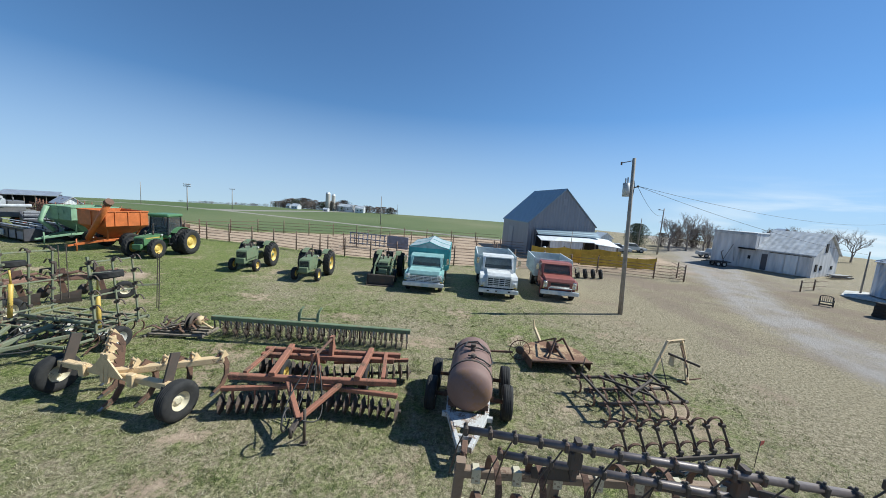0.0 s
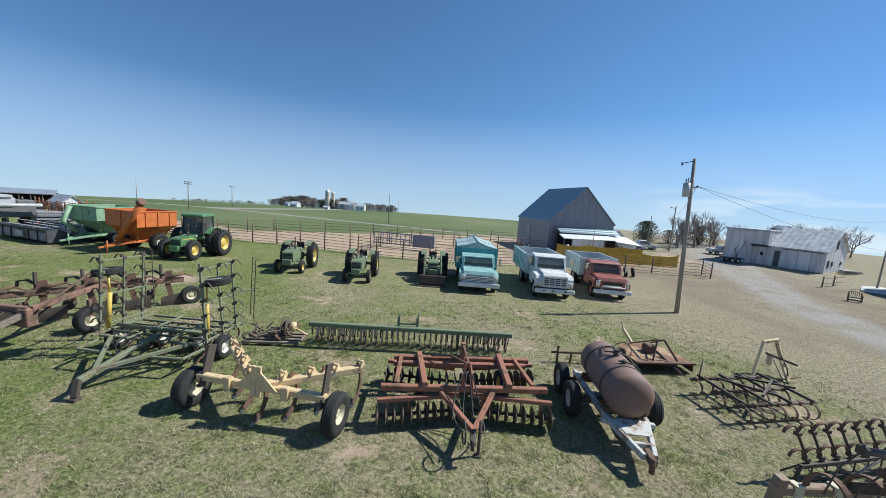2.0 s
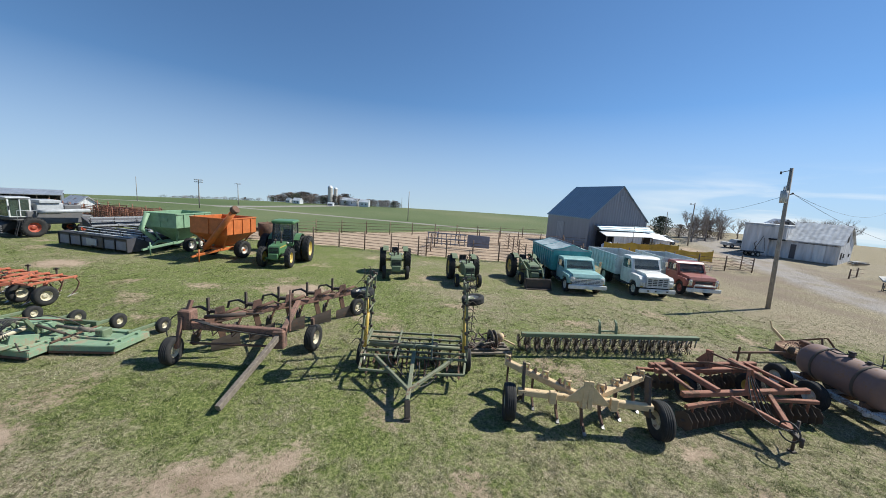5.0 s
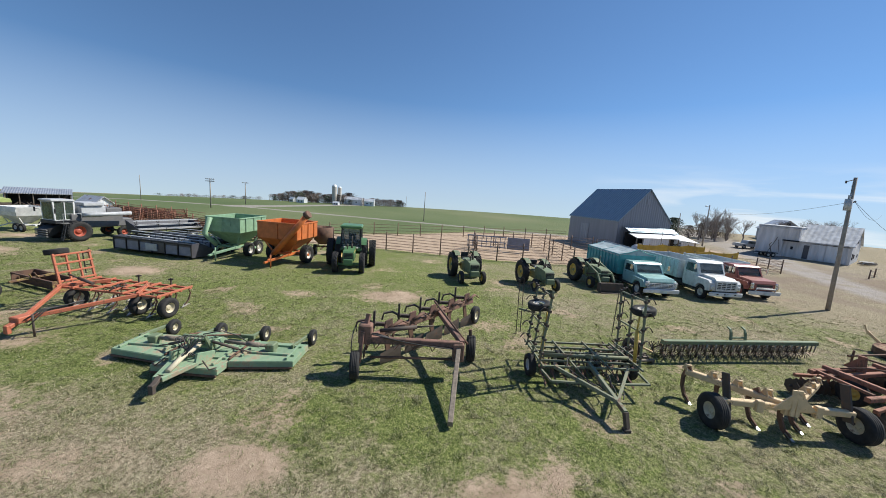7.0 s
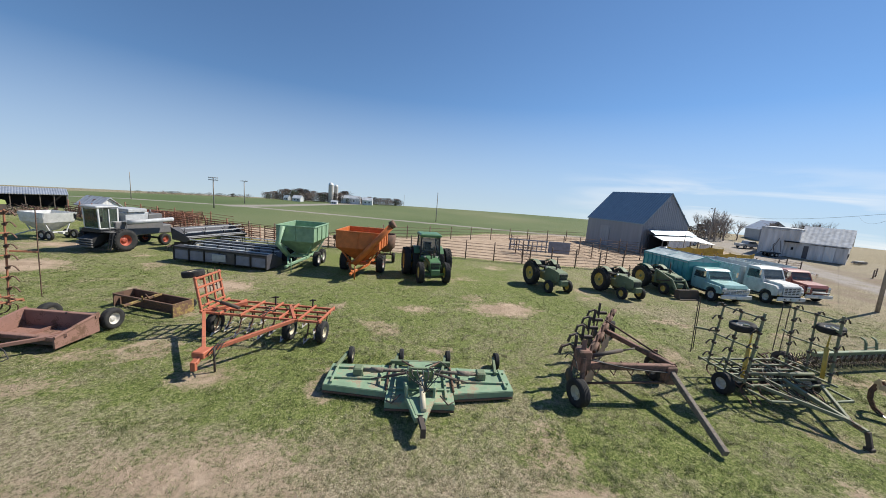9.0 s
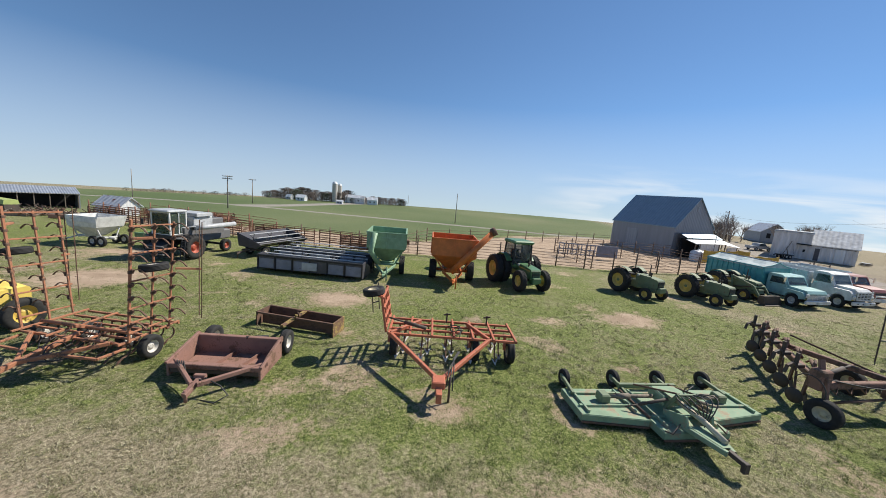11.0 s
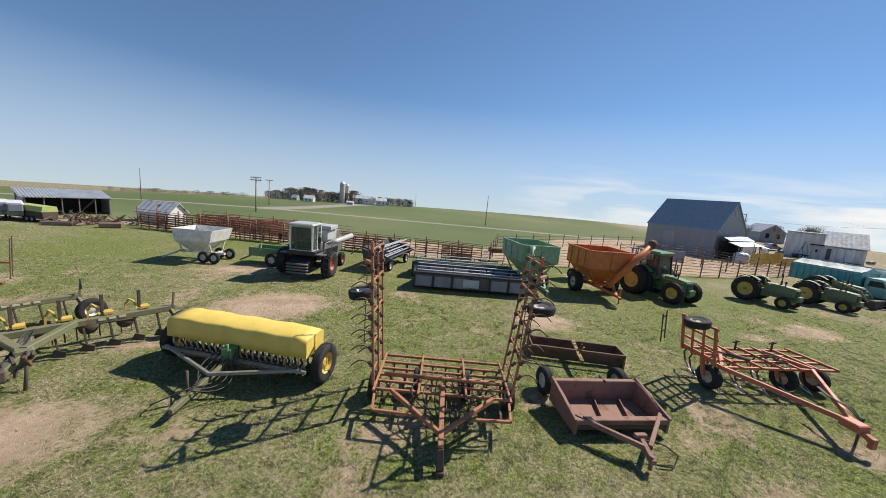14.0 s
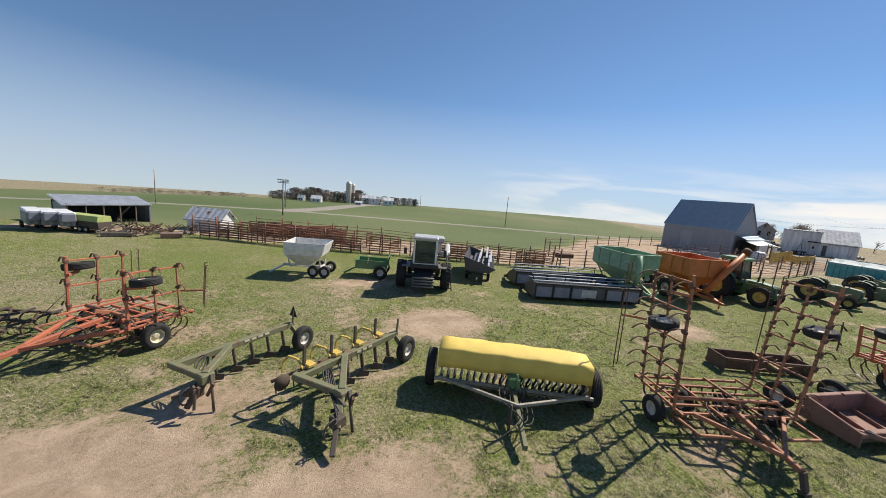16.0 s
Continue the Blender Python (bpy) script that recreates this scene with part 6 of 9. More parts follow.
def marker_flag(x, y):
    t = thing("marker_flag", x, y, 20, "small pink marker flag on a thin wire stake", "marker flag")
    part("stake", Shape().tube([(0, 0, 0), (0.03, 0, 0.55)], 0.006, 5), DARK_STEEL, t)
    part("flag", Shape().flat([(0.03, 0, 0.44), (0.16, 0.01, 0.45), (0.15, -0.01, 0.54), (0.03, 0, 0.55)], 0.003, (0, 1, 0)), FLAG_PINK, t)


FLAG_PINK = plain("pink_flag_vinyl", (0.75, 0.16, 0.13), 0.5, 0, 0.1, 20)
marker_flag(6.0, 5.9)
# ---- vehicles and machines in the back row ----
def slab(s, prof, x0, x1):
    """Sweeps a side outline (y, z) from x0 to x1."""
    return s.loft([[(x0, a, b) for a, b in prof], [(x1, a, b) for a, b in prof]])


def grain_truck(x, y, yaw, cab_mat, bed_mat, label, kind="round", bed_top=2.3, bed_len=3.6, tarp=None, roof=2.05, hood=1.2, wide=1.0, rise=0.04):
    t = thing("grain_truck", x, y, yaw, label, "truck", "grain trucks in a row")
    t.scale = (wide, 0.86, 1.0)
    W = 0.98
    part("chassis", Shape().beam((-0.38, 0.3, 0.62), (-0.38, 5.6, 0.62), 0.09, 0.18).beam((0.38, 0.3, 0.62), (0.38, 5.6, 0.62), 0.09, 0.18), BLACK, t)
    s = Shape()
    if kind == "tall":
        slab(s, [(0.12, 0.75), (0.1, hood - 0.12), (0.28, hood), (1.35, hood + rise), (1.35, 0.6), (1.0, 0.55)], -0.62, 0.62)
    else:
        slab(s, [(0.1, 0.72), (0.08, hood - 0.18), (0.2, hood - 0.03), (1.25, hood + rise), (1.25, 0.6), (0.9, 0.55)], -0.78, 0.78)
    part("hood", s, cab_mat, t)
    for sd in (-1, 1):
        s = Shape()
        ins, out = (0.55, W) if kind == "tall" else (0.7, W)
        prof = [(0.12, 0.62), (0.14, hood - 0.28), (0.3, hood - 0.14), (1.0, hood - 0.12), (1.4, hood - 0.1), (1.4, 0.58), (1.22, 0.58), (1.17, 0.74), (0.98, 0.86), (0.68, 0.86), (0.47, 0.74), (0.42, 0.58)]
        slab(s, prof, sd * ins, sd * out)
        part("fender", s, cab_mat, t)
    s = Shape()
    slab(s, [(1.25, 0.55), (1.25, hood + rise), (1.55, roof - 0.08), (1.7, roof), (2.45, roof), (2.55, roof - 0.1), (2.55, 0.55)], -0.86, 0.86)
    cab = part("cab", s, cab_mat, t)
    part("windscreen", Shape().flat([(-0.74, 1.255, hood + rise + 0.05), (0.74, 1.255, hood + rise + 0.05), (0.7, 1.525, roof - 0.14), (-0.7, 1.525, roof - 0.14)], 0.02), DARK_GLASS, cab)
    s = Shape()
    for sd in (-1, 1):
        s.beam((sd * 0.78, 1.24, hood + rise + 0.02), (sd * 0.73, 1.54, roof - 0.1), 0.05, 0.04)
    s.beam((-0.78, 1.24, hood + rise + 0.02), (0.78, 1.24, hood + rise + 0.02), 0.04).beam((-0.73, 1.54, roof - 0.1), (0.73, 1.54, roof - 0.1), 0.05, 0.04)
    part("windscreen_frame", s, cab_mat, cab)
    for sd in (-1, 1):
        d = part("door", Shape().flat([(sd * 0.868, 1.36, 0.62), (sd * 0.868, 2.4, 0.62), (sd * 0.868, 2.4, hood + rise - 0.02), (sd * 0.868, 1.36, hood + rise - 0.02)], 0.025, (1, 0, 0)), cab_mat, cab)
        part("side_window", Shape().flat([(sd * 0.87, 1.42, hood + rise + 0.04), (sd * 0.87, 2.36, hood + rise + 0.04), (sd * 0.87, 2.3, roof - 0.16), (sd * 0.87, 1.62, roof - 0.16)], 0.02, (1, 0, 0)), DARK_GLASS, d)
        part("door_handle", Shape().beam((sd * 0.89, 2.2, hood), (sd * 0.89, 2.34, hood), 0.02, 0.03), CHROME, d)
        part("mirror", Shape().tube([(sd * 0.88, 1.4, hood + 0.1), (sd * 1.12, 1.3, hood + 0.2), (sd * 1.12, 1.3, roof - 0.2), (sd * 0.88, 1.5, roof - 0.1)], 0.012, 6).box(sd * 1.13, 1.29, (hood + roof) / 2 + 0.08, 0.14, 0.03, 0.3), CHROME, cab)
        part("wiper", Shape().beam((sd * 0.15, 1.25, hood + rise + 0.06), (sd * 0.55, 1.36, hood + rise + 0.25), 0.012), BLACK, cab)
        part("running_board", Shape().box(sd * 0.9, 1.8, 0.5, 0.22, 1.0, 0.05), BLACK, t)
    # grille
    gm = WHITE if kind != "red" else CHROME
    gw = 0.6 if kind == "tall" else 0.84
    g = part("grille", Shape().box(0, 0.085, hood - 0.42, gw * 2, 0.05, 0.46 if kind == "tall" else 0.34, bevel=0.015), BLACK if kind != "red" else cab_mat, t)
    if kind == "tall":
        for k in range(5):
            part("grille_bar", Shape().beam((-gw + 0.05, 0.045, hood - 0.6 + 0.095 * k), (gw - 0.05, 0.045, hood - 0.6 + 0.095 * k), 0.03, 0.035), gm, g)
        for xx in (-0.3, 0, 0.3):
            part("grille_bar", Shape().beam((xx, 0.04, hood - 0.64), (xx, 0.04, hood - 0.2), 0.03, 0.04), gm, g)
        part("grille_frame", Shape().beam((-gw, 0.045, hood - 0.66), (gw, 0.045, hood - 0.66), 0.04, 0.06).beam((-gw, 0.045, hood - 0.17), (gw, 0.045, hood - 0.17), 0.04, 0.06).beam((-gw, 0.045, hood - 0.66), (-gw, 0.045, hood - 0.17), 0.06).beam((gw, 0.045, hood - 0.66), (gw, 0.045, hood - 0.17), 0.06), gm, g)
    elif kind == "round":
        for k in range(5):
            part("grille_bar", Shape().beam((-gw, 0.045, hood - 0.57 + 0.07 * k), (gw, 0.045, hood - 0.57 + 0.07 * k), 0.03, 0.04), gm, g)
        for xx in (-0.4, 0.0, 0.4):
            part("grille_bar", Shape().beam((xx, 0.05, hood - 0.6), (xx, 0.05, hood - 0.26), 0.025), gm, g)
    else:
        part("grille_bar", Shape().beam((-gw * 0.62, 0.04, hood - 0.42), (gw * 0.62, 0.04, hood - 0.42), 0.05, 0.07), gm, g)
        part("grille_slot", Shape().box(0, 0.056, hood - 0.3, gw * 1.2, 0.03, 0.12), BLACK, g)
    for sd in (-1, 1):
        if kind == "red":
            h = part("headlight_bezel", Shape().box(sd * 0.78, 0.075, hood - 0.33, 0.22, 0.06, 0.36, bevel=0.02), CHROME, t)
            for dz in (-0.08, 0.08):
                part("headlight", Shape().lathe([(0.001, -0.05), (0.05, -0.045), (0.072, -0.02), (0.072, 0.02)], (sd * 0.78, 0.05, hood - 0.33 + dz), "y", 14), LAMP, h)
        else:
            hx, hz, e = (0.8, hood - 0.3, 0.24) if kind == "round" else (0.8, hood - 0.5, 0.22)
            h = part("headlight_bezel", Shape().box(sd * hx, 0.075, hz, e, 0.06, e, bevel=0.02), WHITE, t)
            part("headlight", Shape().lathe([(0.001, -0.05), (0.06, -0.045), (0.085, -0.02), (0.085, 0.02)], (sd * hx, 0.05, hz), "y", 14), LAMP, h)
        part("side_lamp", Shape().box(sd * 0.86, 0.09, hood - 0.52 if kind != "tall" else hood - 0.66, 0.14, 0.04, 0.05), RIM_YELLOW, t)
    bumper = part("bumper", Shape().box(0, -0.02, 0.46, 2.06, 0.1, 0.22, bevel=0.03), WHITE, t)
    if kind == "red":
        part("guard_bar", Shape().tube([(-0.62, -0.06, 0.56), (-0.62, -0.1, 0.72), (0.62, -0.1, 0.72), (0.62, -0.06, 0.56)], 0.03, 6), WHITE, bumper)
    elif kind == "tall":
        for xx in (-0.55, -0.1, 0.1, 0.55):
            part("bumper_slot", Shape().box(xx, -0.068, 0.47, 0.12, 0.02, 0.07), BLACK, bumper)
    part("licence_plate", Shape().box(0.1, -0.09, 0.43, 0.34, 0.02, 0.14, bevel=0.004), PALE_BLUE, t)
    part("front_axle", Shape().beam((-0.8, 0.82, 0.4), (0.8, 0.82, 0.4), 0.1), BLACK, t)
    part("engine_bay", Shape().box(0, 0.75, 0.52, 1.2, 1.0, 0.3), BLACK, t)
    for sd in (-1, 1):
        wheel(t, sd * 0.84, 0.82, 0.4, 0.4, 0.22, 0.22, cab_mat if kind == "red" else RIM_WHITE)
        for xx in (0.62, 0.9):
            wheel(t, sd * xx, 4.5, 0.46, 0.46, 0.23, 0.25, RIM_WHITE)
    part("rear_axle", Shape().beam((-0.9, 4.5, 0.46), (0.9, 4.5, 0.46), 0.12), BLACK, t)
    part("fuel_tank", Shape().tube([(-0.75, 2.5, 0.55), (-0.75, 3.3, 0.55)], 0.2, 12), BLACK, t)
    # bed
    y0, y1, zb = 2.7, 2.7 + bed_len, 0.85
    bed = part("grain_bed", Shape().box(0, (y0 + y1) / 2, zb, 2.2, bed_len, 0.1, bevel=0.01), bed_mat, t)
    for sd in (-1, 1):
        part("side_panel", Shape().box(sd * 1.1, (y0 + y1) / 2, (zb + bed_top) / 2, 0.05, bed_len, bed_top - zb, bevel=0.008).beam((sd * 1.12, y0, bed_top), (sd * 1.12, y1, bed_top), 0.07), bed_mat, bed)
        n = int(bed_len / 0.42)
        for k in range(n + 1):
            yy = y0 + 0.03 + (bed_len - 0.06) * k / n
            part("side_rib", Shape().beam((sd * 1.14, yy, zb), (sd * 1.14, yy, bed_top), 0.05, 0.06), bed_mat, bed)
    for yy in (y0, y1):
        part("end_panel", Shape().box(0, yy, (zb + bed_top) / 2, 2.2, 0.05, bed_top - zb, bevel=0.008), bed_mat, bed)
    if tarp:
        rings = []
        for k in range(11):
            yy = y0 - 0.02 + (bed_len + 0.04) * k / 10
            sag = 0.05 * math.sin(k * 1.9)
            rings.append([(-1.16, yy, bed_top - 0.1), (-1.15, yy, bed_top + 0.03), (-0.55, yy, bed_top + 0.15 + sag * 0.9), (0, yy, bed_top + 0.36 + sag * 0.15), (0.55, yy, bed_top + 0.15 - sag * 0.9), (1.15, yy, bed_top + 0.03), (1.16, yy, bed_top - 0.1)])
        part("tarp", Shape().loft(rings), tarp, bed)
        part("tarp_ridge", Shape().tube([(0, r[3][1], r[3][2] + 0.02) for r in rings], 0.022, 6), GREY, bed)
        for k in (0, 5, 10):
            part("tarp_bow", Shape().tube([p for p in rings[k]], 0.025, 6), bed_mat, bed)
    else:
        part("grain_bed_floor", Shape().box(0, (y0 + y1) / 2, zb + 0.1, 2.1, bed_len - 0.1, 0.05), RUST, bed)
    return t


def tractor(x, y, yaw, label, mat, rim=None, cab=False, duals=False, loader=False, k=1.0, rear=0.78, front=0.38, L=1.9, nose="narrow"):
    """A row-crop tractor: nose towards local -y, rear axle at y = L, front axle at y = 0."""
    t = thing("tractor", x, y, yaw, label, "tractor", "tractors in a row" if not cab else "")
    t.scale = (k, k, k)
    rim = rim or RIM_YELLOW
    s = Shape()
    slab(s, [(-0.35, 0.75), (-0.38, 1.2), (-0.3, 1.3), (0.3, 1.36), (1.1, 1.38), (1.1, 0.8)], -0.3, 0.3)
    hood = part("hood", s, mat, t)
    g = part("grille", Shape().box(0, -0.385, 1.0, 0.48, 0.04, 0.46, bevel=0.01), BLACK, t)
    for i in range(6):
        part("grille_bar", Shape().beam((-0.22, -0.41, 0.82 + 0.075 * i), (0.22, -0.41, 0.82 + 0.075 * i), 0.015), mat, g)
    if cab:
        for sd in (-1, 1):
            part("stripe", Shape().box(sd * 0.305, 0.35, 1.2, 0.012, 1.2, 0.05, bevel=0.002), YELLOW, hood)
    part("engine", Shape().box(0, 0.45, 0.75, 0.42, 1.1, 0.42).box(0.24, 0.5, 0.95, 0.1, 0.6, 0.2).box(-0.26, 0.3, 0.85, 0.12, 0.2, 0.3), GREEN_OLD if not cab else BLACK, t)
    part("front_weight", Shape().box(0, -0.48, 0.72, 0.5, 0.2, 0.3).box(0, -0.2, 0.6, 0.4, 0.5, 0.22), mat, t)
    part("transmission", Shape().box(0, 1.45, 0.72, 0.5, 1.1, 0.5), mat, t)
    part("exhaust", Shape().tube([(0.12, 0.55, 1.35), (0.12, 0.55, 1.62)], 0.055, 10).tube([(0.12, 0.55, 1.62), (0.12, 0.55, 2.0), (0.12, 0.6, 2.06)], 0.03, 8), DARK_STEEL, t)
    part("air_stack", Shape().tube([(-0.12, 0.25, 1.33), (-0.12, 0.25, 1.52)], 0.035, 8).lathe([(0.04, 0), (0.075, 0.02), (0.075, 0.1), (0.03, 0.14)], (-0.12, 0.25, 1.5), "z", 10), DARK_STEEL, t)
    fx = 0.62 if nose == "wide" else 0.55
    part("front_axle", Shape().beam((-fx, 0, 0.5), (fx, 0, 0.5), 0.1, 0.12).beam((-fx, 0, 0.55), (-fx, 0, front * 0.95), 0.07).beam((fx, 0, 0.55), (fx, 0, front * 0.95), 0.07), mat, t)
    for sd in (-1, 1):
        wheel(t, sd * (fx + 0.13), 0, front, front, 0.22 if not cab else 0.3, front * 0.52, rim, lugs=0 if not cab else 18)
        wheel(t, sd * 0.78, L, rear, rear, 0.4, rear * 0.55, rim, lugs=22)
        if duals:
            wheel(t, sd * 1.28, L, rear, rear, 0.4, rear * 0.55, rim, lugs=22)
    part("rear_axle", Shape().tube([(-1.3 if duals else -0.9, L, rear), (1.3 if duals else 0.9, L, rear)], 0.09, 10), mat, t)
    if cab:
        zt = 2.55
        part("cab_floor", Shape().box(0, 1.75, 1.2, 1.25, 1.25, 0.2), mat, t)
        c = part("cab_rear_wall", Shape().box(0, 2.36, 1.45, 1.2, 0.05, 0.4), BLACK, t)
        for sd in (-1, 1):
            part("front_post", Shape().beam((sd * 0.6, 1.15, 1.25), (sd * 0.55, 1.25, zt - 0.1), 0.07), BLACK, c)
            part("rear_post", Shape().beam((sd * 0.6, 2.35, 1.25), (sd * 0.56, 2.3, zt - 0.1), 0.08), BLACK, c)
        part("roof", Shape().box(0, 1.78, zt, 1.3, 1.35, 0.2, bevel=0.06), mat, c)
        part("windscreen", Shape().flat([(-0.56, 1.18, 1.35), (0.56, 1.18, 1.35), (0.52, 1.27, zt - 0.12), (-0.52, 1.27, zt - 0.12)], 0.02), DARK_GLASS, c)
        for sd in (-1, 1):
            part("side_window", Shape().flat([(sd * 0.58, 1.22, 1.35), (sd * 0.58, 2.3, 1.35), (sd * 0.55, 2.26, zt - 0.12), (sd * 0.55, 1.3, zt - 0.12)], 0.02, (1, 0, 0)), DARK_GLASS, c)
            part("fender", Shape().strap(shift(arc(L, rear, rear + 0.1, 30, 140, 8), sd * 0.72), 0.4, 0.03, (1, 0, 0)), mat, t)
            part("step", Shape().box(sd * 0.7, 1.15, 0.75, 0.2, 0.3, 0.04).beam((sd * 0.7, 1.1, 0.75), (sd * 0.66, 1.15, 1.2), 0.04), BLACK, t)
        part("seat", Shape().box(0, 1.95, 1.5, 0.5, 0.45, 0.12).box(0, 2.15, 1.8, 0.48, 0.12, 0.5), BLACK, t)
    else:
        for sd in (-1, 1):
            part("fender", Shape().strap(shift(arc(L, rear, rear + 0.1, 50, 130, 6), sd * 0.62), 0.34, 0.03, (1, 0, 0)), mat, t)
        part("steering_wheel", Shape().tube([(0, 1.15, 1.3), (0, 1.35, 1.5)], 0.025, 6).lathe([(0.17, -0.012), (0.19, 0), (0.17, 0.012), (0.155, 0)], (0, 1.36, 1.52), "y", 14, closed=True), BLACK, t)
        part("seat", Shape().box(0, 1.8, 1.22, 0.46, 0.42, 0.12).box(0, 2.02, 1.42, 0.46, 0.1, 0.32), BLACK, t)
        part("console", Shape().box(0, 1.15, 1.2, 0.34, 0.2, 0.34), mat, t)
    part("headlight", Shape().lathe([(0.001, -0.04), (0.07, -0.03), (0.07, 0.04), (0.03, 0.08)], (0.36, 0.9, 1.32), "y", 12), LAMP, t)
    part("headlight", Shape().lathe([(0.001, -0.04), (0.07, -0.03), (0.07, 0.04), (0.03, 0.08)], (-0.36, 0.9, 1.32), "y", 12), LAMP, t)
    if loader:
        for sd in (-1, 1):
            part("loader_post", Shape().beam((sd * 0.5, 0.95, 0.6), (sd * 0.5, 1.05, 1.5), 0.12), mat, t)
            part("loader_arm", Shape().beam((sd * 0.5, 1.05, 1.48), (sd * 0.5, -0.35, 1.05), 0.09, 0.13).beam((sd * 0.5, -0.35, 1.05), (sd * 0.5, -0.95, 0.25), 0.09, 0.13), mat, t)
            part("loader_cylinder", Shape().tube([(sd * 0.5, 0.85, 0.75), (sd * 0.5, -0.2, 1.0)], 0.04, 8), DARK_STEEL, t)
        part("loader_crossbar", Shape().beam((-0.5, -0.4, 1.02), (0.5, -0.4, 1.02), 0.1), mat, t)
        part("bucket", Shape().strap([(0, -1.2, 0.62), (0, -0.98, 0.6), (0, -0.9, 0.3), (0, -1.0, 0.08), (0, -1.45, 0.04)], 1.55, 0.03, (1, 0, 0)).flat([(-0.78, -1.4, 0.05), (-0.78, -0.95, 0.08), (-0.78, -0.95, 0.6), (-0.78, -1.2, 0.6)], 0.02, (1, 0, 0)).flat([(0.78, -1.4, 0.05), (0.78, -0.95, 0.08), (0.78, -0.95, 0.6), (0.78, -1.2, 0.6)], 0.02, (1, 0, 0)).box(0, -1.22, 0.36, 1.5, 0.04, 0.5), DARK_STEEL, t)
    return t


def grain_cart(x, y, yaw, mat, label, top=2.5, auger=True, lng=2.6, wid=2.3, tandem=False):
    t = thing("grain_cart", x, y, yaw, label, "grain cart")
    h, l2, w2 = top, lng / 2, wid / 2
    rings = []
    for z, a, b in ((0.7, 0.25, 0.3), (1.55, w2 * 0.96, l2 * 0.96), (1.6, w2, l2), (h, w2, l2)):
        rings.append([(-a, -b, z), (a, -b, z), (a, b, z), (-a, b, z)])
    inner = [[(px * 0.965, py * 0.965, pz) for px, py, pz in r] for r in reversed(rings)]
    bin_ = part("hopper", Shape().loft(rings + inner, caps=False), mat, t)
    s = Shape()
    for sd in (-1, 1):
        s.beam((sd * w2, -l2, h), (sd * w2, l2, h), 0.08).beam((-w2, sd * l2, h), (w2, sd * l2, h), 0.08)
    part("rim_rail", s, mat, bin_)
    for f in (-0.6, 0.0, 0.6):
        for sd in (-1, 1):
            part("stiffener", Shape().beam((sd * (w2 + 0.02), f * l2, 1.6), (sd * (w2 + 0.02), f * l2, h), 0.05, 0.06), mat, bin_)
    part("stiffener", Shape().beam((0, -l2 - 0.02, 1.6), (0, -l2 - 0.02, h), 0.06, 0.05), mat, bin_)
    for sd in (-1, 1):
        part("frame_rail", Shape().beam((sd * 0.5, -l2 * 0.8, 0.62), (sd * 0.5, l2 * 0.7, 0.62), 0.12, 0.16), mat, t)
        part("tongue_rail", Shape().beam((sd * 0.5, -l2 * 0.8, 0.62), (0.0, -l2 - 0.9, 0.42), 0.1, 0.14), mat, t)
        part("cross_rail", Shape().beam((-0.5, sd * l2 * 0.55, 0.62), (0.5, sd * l2 * 0.55, 0.62), 0.1, 0.12), mat, t)
        part("hopper_brace", Shape().beam((sd * 0.5, -l2 * 0.6, 0.65), (sd * w2 * 0.85, -l2 * 0.8, 1.5), 0.08), mat, t)
        part("hopper_brace", Shape().beam((sd * 0.5, l2 * 0.6, 0.65), (sd * w2 * 0.85, l2 * 0.8, 1.5), 0.08), mat, t)
    part("hitch", Shape().beam((0, -l2 - 0.8, 0.42), (0, -l2 - 1.25, 0.38), 0.12, 0.1).tube([(0.15, -l2 - 0.9, 0.8), (0.15, -l2 - 0.9, 0.03)], 0.035, 8), mat, t)
    part("axle", Shape().tube([(-w2, 0.15, 0.52), (w2, 0.15, 0.52)], 0.08, 8), mat, t)
    for sd in (-1, 1):
        if tandem:
            wheel(t, sd * w2 * 0.85, -0.28, 0.44, 0.44, 0.3, 0.24, RIM_WHITE, lugs=16)
            wheel(t, sd * w2 * 0.85, 0.68, 0.44, 0.44, 0.3, 0.24, RIM_WHITE, lugs=16)
        else:
            wheel(t, sd * w2 * 0.88, 0.15, 0.56, 0.56, 0.42, 0.28, RIM_WHITE, lugs=18)
    if auger:
        a, b = (-0.1, -l2 - 0.15, 0.75), (w2 + 0.75, -l2 - 0.25, h + 0.62)
        part("auger_tube", Shape().tube([a, b], 0.17, 12), mat, t)
        part("auger_spout", Shape().tube([(b[0] - 0.12, b[1], b[2] - 0.06), (b[0] + 0.1, b[1], b[2] + 0.08)], 0.23, 10), RUST, t)
    else:
        part("unload_chute", Shape().tube([(-0.4, -l2, 0.8), (-0.75, -l2 - 0.5, 1.5), (-0.6, -l2 - 0.2, h)], 0.14, 10), mat, t)
        part("sight_window", Shape().box(0.1, -l2 - 0.03, h - 0.35, 0.8, 0.03, 0.22), mat, t)
    return t


